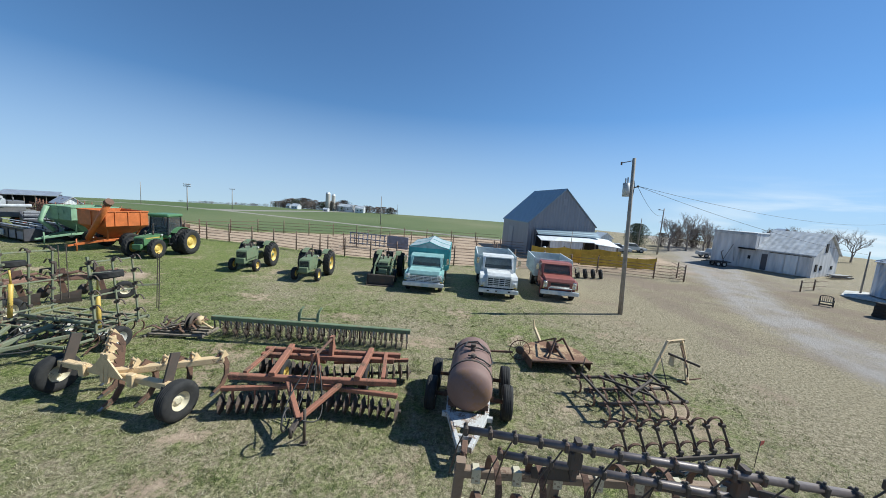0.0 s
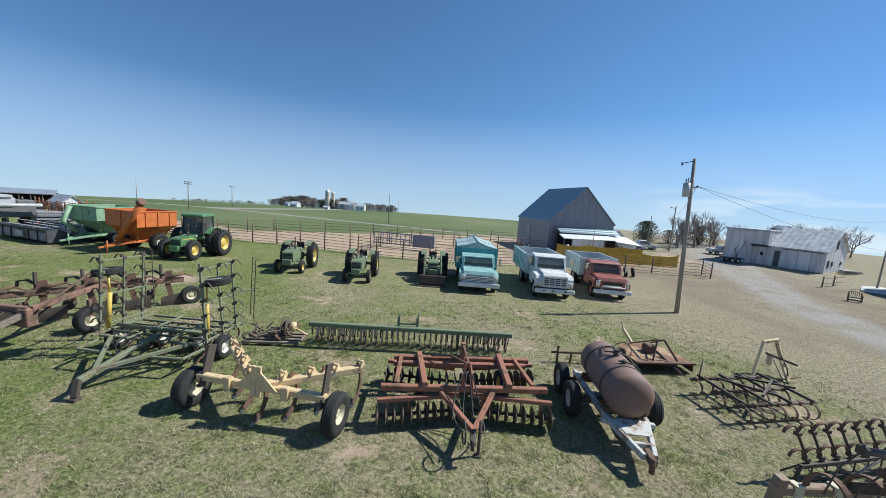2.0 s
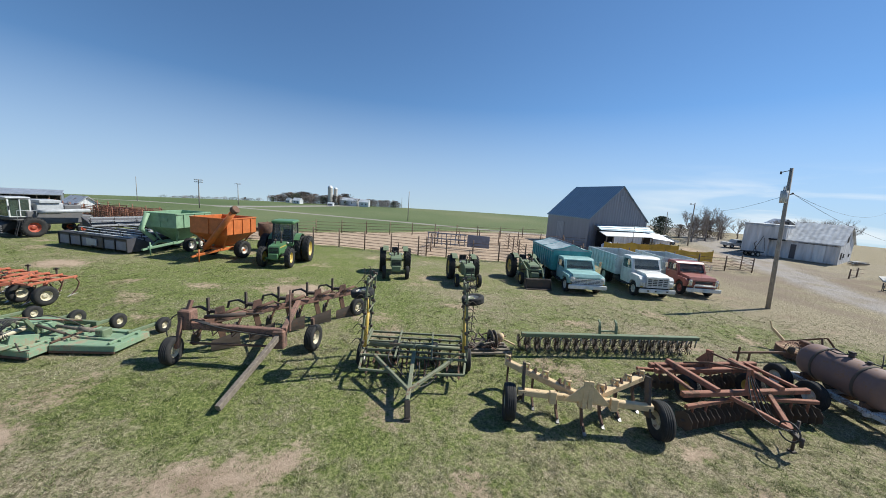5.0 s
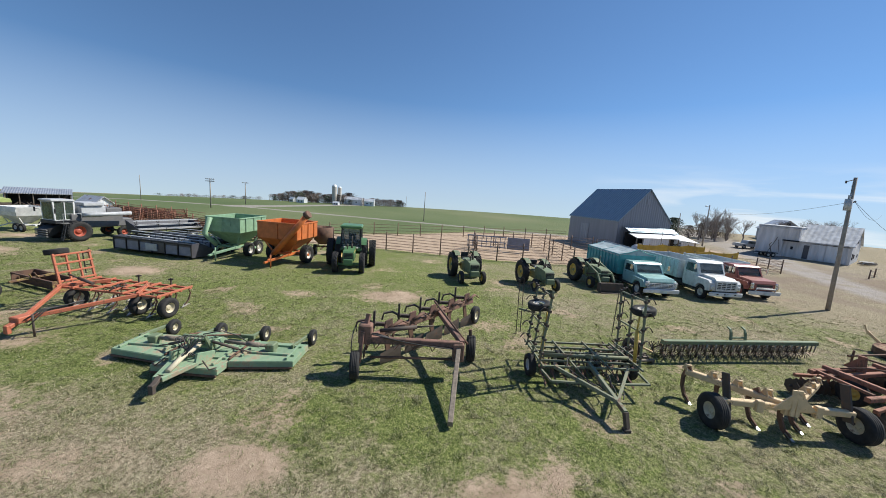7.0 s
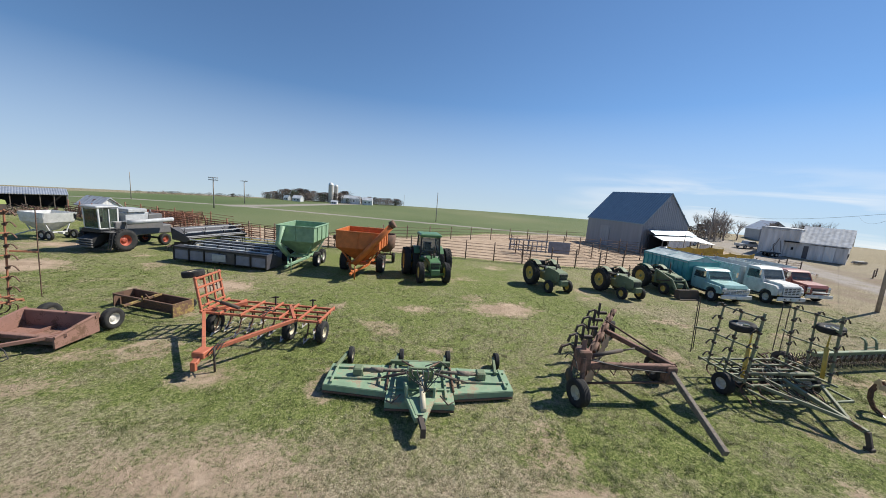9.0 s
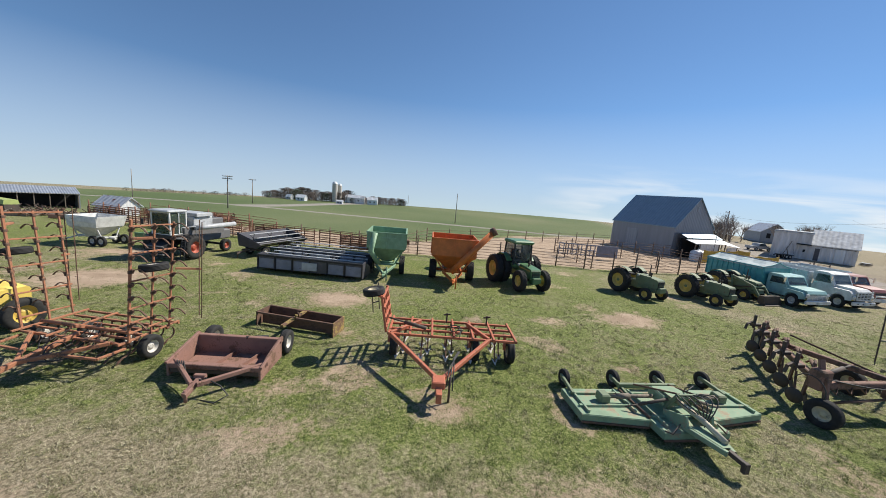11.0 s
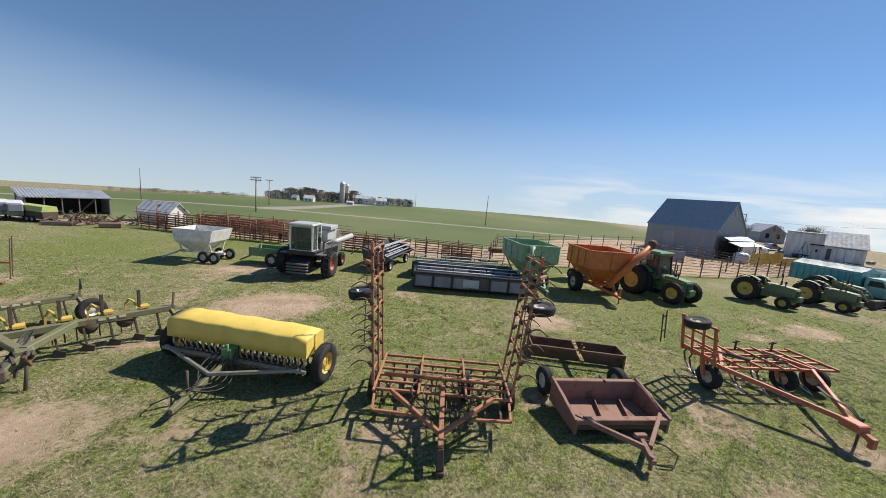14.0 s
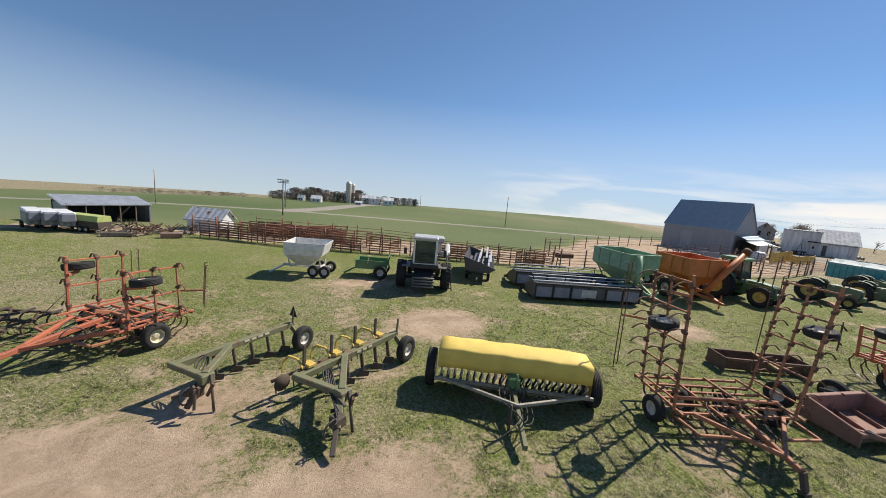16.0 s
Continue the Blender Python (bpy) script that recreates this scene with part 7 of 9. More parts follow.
def grain_header(x, y, yaw, L=5.4, label="", z=0.0, reel=True, fold=0.0):
    t = thing("combine_header", x, y, yaw, label, "combine header")
    part("back_sheet", Shape().box(0, -0.55, 0.5, L, 0.05, 0.62, bevel=0.01), DARK_BLUE, t)
    n = int(L / 0.9)
    for k in range(n + 1):
        xx = -L / 2 + L * k / n
        part("back_rib", Shape().beam((xx, -0.6, 0.15), (xx, -0.6, 0.85), 0.06, 0.05), BLACK, t)
    for k in range(n):
        if k == n // 2:
            continue
        xx = -L / 2 + L * (k + 0.5) / n
        part("back_panel", Shape().box(xx, -0.585, 0.47, L / n - 0.14, 0.02, 0.5, bevel=0.004), GREY_BLUE, t)
    part("top_beam", Shape().beam((-L / 2, -0.55, 0.86), (L / 2, -0.55, 0.86), 0.14, 0.1), BLACK, t)
    part("feeder_opening", Shape().box(0, -0.62, 0.5, L / n * 0.85, 0.06, 0.4), GREY, t)
    part("floor_sheet", Shape().flat([(-L / 2, -0.5, 0.22), (L / 2, -0.5, 0.22), (L / 2, 0.75, 0.12), (-L / 2, 0.75, 0.12)], 0.03), GREY, t)
    part("auger", Shape().tube([(-L / 2, -0.05, 0.45), (L / 2, -0.05, 0.45)], 0.2, 12), DARK_BLUE, t)
    for sd in (-1, 1):
        part("end_sheet", Shape().flat([(sd * L / 2, -0.6, 0.12), (sd * L / 2, 0.95, 0.1), (sd * L / 2, 0.8, 0.5), (sd * L / 2, -0.1, 0.95), (sd * L / 2, -0.6, 0.9)], 0.06, (1, 0, 0)), DARK_BLUE, t)
        part("divider", Shape().beam((sd * L / 2, 0.8, 0.3), (sd * L / 2, 1.4, 0.1), 0.1, 0.16), BLACK, t)
    if reel:
        r = part("reel", Shape().tube([(-L / 2 + 0.1, 0.35, 0.78), (L / 2 - 0.1, 0.35, 0.78)], 0.06, 10), GREY, t)
        for k in range(5):
            a = 2 * math.pi * k / 5 + 0.3
            part("reel_bat", Shape().beam((-L / 2 + 0.12, 0.35 + 0.42 * math.cos(a), 0.78 + 0.36 * math.sin(a)), (L / 2 - 0.12, 0.35 + 0.42 * math.cos(a), 0.78 + 0.36 * math.sin(a)), 0.1, 0.03), GREY, r)
        for xx in np.linspace(-L / 2 + 0.2, L / 2 - 0.2, 4):
            s = Shape()
            for k in range(5):
                a = 2 * math.pi * k / 5 + 0.3
                s.beam((xx, 0.35, 0.78), (xx, 0.35 + 0.42 * math.cos(a), 0.78 + 0.36 * math.sin(a)), 0.03)
            part("reel_spider", s, BLACK, r)
    return t


def combine(x, y, yaw, k=1.0):
    t = thing("combine_harvester", x, y, yaw, "silver-grey combine harvester with a white-framed cab and red wheel rims", "combine harvester")
    t.scale = (k, k, k)
    part("body", Shape().box(0, 2.0, 1.45, 1.5, 3.4, 1.1, bevel=0.06), CHARCOAL, t)
    part("grain_tank", Shape().box(0.15, 1.6, 2.3, 1.6, 1.6, 0.7, bevel=0.05), GREY, t)
    part("tank_extension", Shape().box(0.25, 1.55, 2.78, 1.7, 1.3, 0.24, bevel=0.03), GREY, t)
    part("engine_deck", Shape().box(0, 3.1, 2.2, 1.5, 1.1, 0.5, bevel=0.05).tube([(0.4, 3.0, 2.4), (0.4, 3.0, 2.75)], 0.06, 8), CHARCOAL, t)
    part("straw_hood", Shape().box(0, 4.0, 1.2, 1.35, 0.9, 0.7, bevel=0.08), CHARCOAL, t)
    c = part("cab_frame", Shape().beam((-0.6, -0.55, 1.55), (-0.6, -0.6, 2.95), 0.09).beam((0.6, -0.55, 1.55), (0.6, -0.6, 2.95), 0.09).beam((0.62, 0.55, 1.55), (0.62, 0.55, 2.95), 0.09).beam((-0.62, 0.55, 1.55), (-0.62, 0.55, 2.95), 0.09).beam((-0.6, -0.55, 1.58), (0.6, -0.55, 1.58), 0.09).beam((-0.6, -0.55, 1.58), (-0.62, 0.55, 1.58), 0.07).beam((0.6, -0.55, 1.58), (0.62, 0.55, 1.58), 0.07), WHITE, t)
    part("roof", Shape().box(0, -0.05, 3.03, 1.38, 1.4, 0.16, bevel=0.06).box(0, -0.6, 2.95, 1.15, 0.1, 0.1), GREY, c)
    part("windscreen", Shape().flat([(-0.56, -0.58, 1.62), (0.56, -0.58, 1.62), (0.56, -0.6, 2.88), (-0.56, -0.6, 2.88)], 0.03), CAB_GLASS, c)
    for sd in (-1, 1):
        part("cab_door", Shape().flat([(sd * 0.62, -0.5, 1.62), (sd * 0.62, 0.5, 1.62), (sd * 0.62, 0.5, 2.88), (sd * 0.62, -0.5, 2.88)], 0.03, (1, 0, 0)), CAB_GLASS, c)
        part("door_frame", Shape().beam((sd * 0.65, 0.0, 1.6), (sd * 0.65, 0.0, 2.9), 0.06), WHITE, c)
    part("cab_back", Shape().box(0, 0.62, 2.2, 1.24, 0.06, 1.35), GREY, t)
    part("cab_base", Shape().box(0, 0.0, 1.45, 1.6, 1.3, 0.25), BLACK, t)
    part("feeder_house", Shape().loft([[(-0.55, 0.3, 1.0), (0.55, 0.3, 1.0), (0.55, 0.3, 1.5), (-0.55, 0.3, 1.5)], [(-0.55, -1.0, 0.35), (0.55, -1.0, 0.35), (0.55, -1.0, 0.95), (-0.55, -1.0, 0.95)]]), BLACK, t)
    for k2 in range(4):
        part("feeder_roller", Shape().tube([(-0.6, -1.06, 0.42 + 0.16 * k2), (0.6, -1.06, 0.42 + 0.16 * k2)], 0.05, 8), CHARCOAL, t)
    part("platform", Shape().box(1.0, 0.1, 1.38, 0.6, 1.2, 0.05).box(-1.0, 0.1, 1.38, 0.5, 1.2, 0.05), CHARCOAL, t)
    s = Shape().tube([(1.28, -0.45, 1.4), (1.28, -0.45, 2.1), (1.28, 0.6, 2.1), (1.28, 0.6, 1.4)], 0.02, 6)
    part("handrail", s, GREY, t)
    s = Shape()
    for sd in (-1, 1):
        s.beam((1.35 + 0.12 * sd, -0.4, 1.38), (1.5 + 0.12 * sd, -0.75, 0.2), 0.04, 0.05)
    for k2 in range(4):
        f = (k2 + 0.5) / 4
        s.beam((1.23 + 0.15 * f, -0.4 - 0.35 * f, 1.38 - 1.18 * f), (1.47 + 0.15 * f, -0.4 - 0.35 * f, 1.38 - 1.18 * f), 0.08, 0.03)
    part("ladder", s, BLACK, t)
    part("unload_auger", Shape().tube([(0.95, 0.9, 1.95), (1.35, 1.1, 2.0), (1.5, 3.8, 2.05)], 0.16, 12), GREY, t)
    part("front_axle", Shape().beam((-1.2, 0.35, 0.6), (1.2, 0.35, 0.6), 0.2), BLACK, t)
    for sd in (-1, 1):
        wheel(t, sd * 1.28, 0.35, 0.78, 0.78, 0.52, 0.38, RED_RIM, lugs=22)
        wheel(t, sd * 0.95, 3.55, 0.45, 0.45, 0.3, 0.23, RED_RIM, lugs=16)
    part("rear_axle", Shape().beam((-0.95, 3.55, 0.5), (0.95, 3.55, 0.5), 0.14), BLACK, t)
    for sd in (-1, 1):
        part("mirror", Shape().tube([(sd * 0.78, -0.6, 2.3), (sd * 1.05, -0.75, 2.35)], 0.015, 6).box(sd * 1.08, -0.76, 2.3, 0.16, 0.03, 0.34), BLACK, c)
    return t


def header_trailer(x, y, yaw):
    t = thing("header_trailer", x, y, yaw, "pickup header carried on a low transport trailer", "header trailer")
    part("trailer_frame", Shape().beam((-0.3, -0.4, 0.5), (-0.3, 4.6, 0.5), 0.1).beam((0.3, -0.4, 0.5), (0.3, 4.6, 0.5), 0.1).beam((0, -0.2, 0.5), (0, -1.1, 0.35), 0.1), DARK_STEEL, t)
    part("stand", Shape().tube([(0, -0.9, 0.5), (-0.1, -1.0, 0.02)], 0.03, 6), DARK_STEEL, t)
    for sd in (-1, 1):
        wheel(t, sd * 0.7, 0.6, 0.34, 0.34, 0.2, 0.18, RIM_WHITE)
        wheel(t, sd * 0.7, 3.8, 0.34, 0.34, 0.2, 0.18, RIM_WHITE)
    part("axle", Shape().beam((-0.7, 0.6, 0.36), (0.7, 0.6, 0.36), 0.08).beam((-0.7, 3.8, 0.36), (0.7, 3.8, 0.36), 0.08), DARK_STEEL, t)
    h = part("header_pan", Shape().strap([(-0.95, 2.1, 1.55), (-0.75, 2.1, 0.95), (-0.2, 2.1, 0.7), (0.7, 2.1, 0.85), (1.0, 2.1, 1.0)], 4.6, 0.06, (0, 1, 0)), DARK_BLUE, t)
    part("auger", Shape().tube([(-0.3, -0.15, 1.0), (-0.3, 4.35, 1.0)], 0.17, 12), CHARCOAL, h)
    for k in range(6):
        a = math.radians(60 * k + 15)
        part("reel_bat", Shape().beam((0.35 + 0.42 * math.cos(a), -0.15, 1.3 + 0.36 * math.sin(a)), (0.35 + 0.42 * math.cos(a), 4.35, 1.3 + 0.36 * math.sin(a)), 0.13, 0.03), GREY, h)
    for yy in (-0.1, 1.4, 2.9, 4.3):
        s = Shape()
        for k in range(6):
            a = math.radians(60 * k + 15)
            s.beam((0.35, yy, 1.3), (0.35 + 0.42 * math.cos(a), yy, 1.3 + 0.36 * math.sin(a)), 0.03)
        part("reel_spider", s, BLACK, h)
    for yy in (-0.2, 4.4):
        part("end_sheet", Shape().flat([(-0.95, yy, 1.6), (-0.8, yy, 0.7), (0.7, yy, 0.65), (1.15, yy, 0.95), (0.1, yy, 1.3)], 0.05, (0, 1, 0)), DARK_BLUE, h)
    return t


def gravity_wagon(x, y, yaw):
    t = thing("gravity_wagon", x, y, yaw, "white hopper grain wagon on a four-wheeled running gear", "grain wagon")
    t.scale = (0.92, 0.92, 0.98)
    rings = []
    for z, x0, x1, b in ((0.5, -0.55, 0.15, 0.3), (1.12, -1.05, 0.9, 0.88), (1.76, -1.1, 1.1, 0.95)):
        rings.append([(x0, -b, z), (x1, -b, z), (x1, b, z), (x0, b, z)])
    inner = [[(px * 0.96, py * 0.96, pz) for px, py, pz in r] for r in reversed(rings)]
    part("hopper", Shape().loft(rings + inner, caps=False), WHITE, t)
    part("side_board", Shape().box(0.1, -0.97, 1.55, 1.9, 0.03, 0.32, bevel=0.006), WHITE, t)
    part("running_gear", Shape().beam((-1.4, 0, 0.42), (1.2, 0, 0.42), 0.12).beam((-0.8, -0.5, 0.45), (-0.8, 0.5, 0.45), 0.08).beam((0.75, -0.5, 0.45), (0.75, 0.5, 0.45), 0.08), WHITE, t)
    for xx in (-0.9, 0.75):
        for sd in (-1, 1):
            part("leg", Shape().beam((xx, sd * 0.45, 0.45), (xx, sd * 0.8, 1.25), 0.06), WHITE, t)
    part("tongue", Shape().beam((-1.3, -0.1, 0.42), (-1.9, -0.7, 0.12), 0.08), WHITE, t)
    for xx in (0.45, 1.05):
        for sd in (-1, 1):
            wheel(t, xx, sd * 0.72, 0.3, 0.3, 0.18, 0.16, RIM_WHITE, turn=90)
    return t


def manure_spreader(x, y, yaw):
    t = thing("manure_spreader", x, y, yaw, "small green two-wheeled farm spreader", "spreader")
    part("box_floor", Shape().box(0, 0, 0.5, 1.6, 0.95, 0.06), GREEN_BRIGHT, t)
    for sd in (-1, 1):
        part("box_side", Shape().box(0, sd * 0.5, 0.68, 1.65, 0.05, 0.42, bevel=0.01).beam((-0.82, sd * 0.5, 0.9), (0.82, sd * 0.5, 0.9), 0.06), GREEN_BRIGHT, t)
        wheel(t, 0.5, sd * 0.66, 0.36, 0.36, 0.2, 0.18, RIM_WHITE, turn=90)
    part("box_front", Shape().box(-0.82, 0, 0.68, 0.05, 1.0, 0.42, bevel=0.01), GREEN_BRIGHT, t)
    part("beater_arch", Shape().tube([(0.8, -0.5, 0.85), (0.85, -0.5, 1.15), (0.85, 0.5, 1.15), (0.8, 0.5, 0.85)], 0.035, 8), GREEN_BRIGHT, t)
    part("lever", Shape().beam((-0.2, -0.5, 0.8), (-0.15, -0.5, 1.2), 0.06), RIM_CREAM, t)
    part("tongue", Shape().beam((-0.8, 0, 0.48), (-1.5, -0.2, 0.1), 0.08), GREEN_BRIGHT, t)
    return t


RED_RIM = worn_paint("red_rim_paint", (0.42, 0.07, 0.035), 0.2, 0.55)
GREY_BLUE = worn_paint("grey_blue_panel_paint", (0.20, 0.225, 0.30), 0.15, 0.5)
CAB_GLASS = glass_mat("greenish_cab_glass", (0.28, 0.36, 0.30))
ALUM_TARP = plain("grey_mesh_tarp", (0.33, 0.40, 0.42), 0.7, 0, 0.25, 4)

grain_truck(-1.0, 16.65, -3, AQUA, TEAL, "pale aqua grain truck with a teal tarped grain bed", "round", 2.0, 4.3, ALUM_TARP, 1.76, 1.14, 1.0)
grain_truck(2.75, 16.4, -4, WHITE, PALE_BLUE, "white grain truck with a pale blue-white bed", "tall", 1.9, 4.3, None, 2.05, 1.32, 0.95)
grain_truck(6.0, 17.0, -7, TRUCK_RED, PALE_BLUE, "faded red grain truck with a weathered white bed", "red", 1.85, 3.6, None, 1.82, 1.18, 0.93)
tractor(-11.05, 18.6, 4, "old green row-crop tractor with yellow rims on the grass", GREEN_OLD, k=0.92)
tractor(-7.2, 17.55, 2, "old green row-crop tractor with a faded hood", GREEN_OLD, k=0.88)
tractor(-3.3, 18.65, 0, "old green tractor with a front loader bucket on the ground", GREEN_OLD, loader=True, k=0.9)
tractor(-17.9, 20.1, 2, "large green cab tractor with dual rear wheels and yellow rims", GREEN_BRIGHT, cab=True, duals=True, k=0.97, rear=0.84, front=0.6, L=2.1, nose="wide")
sized(grain_cart(-21.77, 22.35, -14, ORANGE, "orange grain cart with a raised unloading auger", 2.55, True, 2.5, 2.5), 0.97)
grain_cart(-25.3, 23.85, -10, GREEN_PALE, "pale green grain cart with a side chute", 2.45, False, 2.8, 2.1, True)
grain_header(-29.2, 23.0, -19, 5.5, "blue-black grain header lying on the grass with a grey reel")
grain_header(-28.7, 25.4, -17, 5.4, "blue-black grain header parked behind another header")
combine(-36.9, 25.9, -22, 0.86)
sized(header_trailer(-33.2, 26.9, -33), 0.88)
gravity_wagon(-42.0, 29.3, -20)
manure_spreader(-38.8, 28.6, -22)

# ---- buildings, fences, poles and trees ----
def gable_house(name, x, y, yaw, w, l, eave, ridge, wall, roof, label, over=0.25, doors=(), windows=(), z=None, kind=""):
    """w along local x (the gable side), l along local y; the front gable lies at y = 0."""
    t = thing(name, x, y, yaw, label, "building", z=z)
    h = w / 2
    th = 0.15
    part("wall", Shape().loft([[(-h, 0, 0), (h, 0, 0), (h, 0, eave), (0, 0, ridge), (-h, 0, eave)], [(-h, th, 0), (h, th, 0), (h, th, eave), (0, th, ridge), (-h, th, eave)]]), wall, t)
    part("wall", Shape().loft([[(-h, l - th, 0), (h, l - th, 0), (h, l - th, eave), (0, l - th, ridge), (-h, l - th, eave)], [(-h, l, 0), (h, l, 0), (h, l, eave), (0, l, ridge), (-h, l, eave)]]), wall, t)
    for sd in (-1, 1):
        part("wall", Shape().box(sd * (h - th / 2), l / 2, eave / 2, th, l - 2 * th, eave, bevel=0.005), wall, t)
        up = (ridge - eave) / h
        a = (sd * (h + over), eave - up * over)
        part("roof", Shape().loft([[(a[0], -over, a[1]), (0, -over, ridge), (0, -over, ridge + 0.09), (a[0], -over, a[1] + 0.09)], [(a[0], l + over, a[1]), (0, l + over, ridge), (0, l + over, ridge + 0.09), (a[0], l + over, a[1] + 0.09)]]), roof, t)
    for (xx, zz, ww, hh, m) in doors:
        part("door", Shape().box(xx, -0.02, zz + hh / 2, ww, 0.05, hh, bevel=0.01), m, t)
    for (face, a, zz, ww, hh, m) in windows:
        if face == "front":
            o = part("window", Shape().box(a, -0.02, zz, ww, 0.05, hh, bevel=0.01), m, t)
        else:
            sd = -1 if face == "left" else 1
            o = part("window", Shape().box(sd * (h + 0.02), a, zz, 0.05, ww, hh, bevel=0.01), m, t)
    return t


def panel_fence(pts, n_rails, height, mat, label, post=2.2, group="", round_rails=True, top_up=0.15):
    """Straight fence panels between the points, each a thing with its posts and rails."""
    first = {}
    for (x0, y0), (x1, y1) in zip(pts, pts[1:]):
        L = math.hypot(x1 - x0, y1 - y0)
        n = max(1, round(L / post))
        seg = L / n
        ang = math.degrees(math.atan2(y1 - y0, x1 - x0))
        for k in range(n):
            f = k / n
            px, py = x0 + (x1 - x0) * f, y0 + (y1 - y0) * f
            m = pose(px, py, ground_z(px, py), 0, 0, ang)
            key = round(seg, 1)
            if key in first:
                copy_thing(first[key], m)
                continue
            t = thing("fence_panel", px, py, ang, label, "fence", group)
            first[key] = t
            part("post", Shape().tube([(0, 0, 0), (0, 0, height + top_up)], 0.05, 6), mat, t)
            for r in range(n_rails):
                z = height * (r + 0.7) / n_rails
                part("rail", Shape().tube([(0, 0, z), (seg, 0, z)], 0.018 if round_rails else 0.035, 5), mat, t)


def corral_panel(x, y, yaw, L, h, mat, label, rails=6, uprights=4):
    t = thing("corral_panel", x, y, yaw, label, "corral panel", "corral panels along the fence")
    for r in range(rails):
        z = 0.2 + (h - 0.25) * r / (rails - 1)
        part("rail", Shape().tube([(0, 0, z), (L, 0, z)], 0.032, 6), mat, t)
    for u in range(uprights):
        part("upright", Shape().beam((L * u / (uprights - 1), 0, 0), (L * u / (uprights - 1), 0, h), 0.06), mat, t)
    return t


def utility_pole(x, y, h, label, arms=1, r=0.12, lean=0.0, lamp=False, gear=False):
    t = thing("utility_pole", x, y, 0, label, "utility pole", roll=lean)
    part("shaft", Shape().tube([(0, 0, -0.1), (0, 0, h * 0.5), (0, 0, h)], r, 10, radii=[r, r * 0.85, r * 0.68]), POLE_WOOD, t)
    for k in range(arms):
        z = h - 0.12 - 0.32 * k
        a = part("crossarm", Shape().beam((-h * 0.14, 0, z), (h * 0.14, 0, z), 0.07, 0.09), POLE_WOOD, t)
        for xx in (-0.12, -0.06, 0.06, 0.12):
            part("insulator", Shape().lathe([(0.03, 0), (0.05, 0.03), (0.03, 0.06), (0.045, 0.09), (0.001, 0.12)], (xx * h, 0, z + 0.04), "z", 8), GREY, a)
    if lamp:
        part("lamp_arm", Shape().tube([(0, 0, h - 0.3), (-0.45, 0, h - 0.15)], 0.025, 6).lathe([(0.001, 0.1), (0.12, 0.06), (0.14, -0.05), (0.001, -0.08)], (-0.55, 0, h - 0.18), "z", 10), GREY, t)
    if gear:
        part("transformer", Shape().tube([(-0.3, -0.1, h - 1.7), (-0.3, -0.1, h - 1.1)], 0.145, 12).tube([(-0.35, -0.1, h - 1.1), (-0.35, -0.1, h - 0.9)], 0.03, 6).tube([(-0.25, -0.1, h - 1.1), (-0.25, -0.1, h - 0.85)], 0.03, 6), GREY, t, "grey pole-mounted transformer")
        part("lightning_arrester", Shape().tube([(-0.55, 0, h - 0.22), (0.0, 0, h - 0.1)], 0.02, 6).box(-0.55, 0, h - 0.24, 0.06, 0.05, 0.14), DARK_STEEL, t)
        part("bracket", Shape().beam((-0.3, 0, h - 1.4), (0.25, 0, h - 1.25), 0.05).lathe([(0.03, 0), (0.05, 0.05), (0.02, 0.1)], (0.28, 0, h - 1.28), "z", 8), DARK_STEEL, t)
        part("drop_cable", Shape().tube([(0.02, 0.1, h - 0.4), (0.18, 0.1, h - 1.2), (0.12, 0.1, h - 1.8), (0.1, 0.1, h - 3.0)], 0.015, 5), BLACK, t)
    return t


def wire(p, q, sag, label):
    pts = []
    for k in range(17):
        f = k / 16
        pts.append((p[0] + (q[0] - p[0]) * f, p[1] + (q[1] - p[1]) * f, p[2] + (q[2] - p[2]) * f - sag * 4 * f * (1 - f)))
    solo("power_line", Shape().tube(pts, 0.009, 5), BLACK, label, "cable", "overhead power lines")


def bare_tree(x, y, h, seed, label="leafless grey-brown tree with fine spreading branches", spread=1.0, z=None, group="bare trees beyond the yard", twig=5):
    rng = random.Random(seed)
    t = thing("bare_tree", x, y, rng.uniform(0, 360), label, "tree", group, z=z)
    trunk, crown = Shape(), Shape()
    def grow(p, d, length, r, depth):
        q = p + d * length
        mid = p + d * length * 0.5 + Vector((rng.uniform(-1, 1), rng.uniform(-1, 1), 0)) * length * 0.06
        (trunk if depth < 2 else crown).tube([p, mid, q], r, 6 if depth < 2 else 4, radii=[r, r * 0.8, r * 0.6], caps=False)
        if depth >= twig:
            return
        for k in range(3 if depth else 4):
            ax = Vector((rng.uniform(-1, 1), rng.uniform(-1, 1), rng.uniform(-0.3, 0.5)))
            nd = (d * 0.75 + ax * 0.68 * spread + Vector((0, 0, 0.16))).normalized()
            if nd.z < -0.1:
                nd.z *= -0.5
                nd.normalize()
            grow(q if k else mid, nd, length * rng.uniform(0.6, 0.82), r * 0.58, depth + 1)
    grow(Vector((0, 0, -0.05)), Vector((0, 0, 1)), h * 0.25, h * 0.022, 0)
    part("trunk", trunk, BARK, t)
    part("crown", crown, BARK, t)
    return t


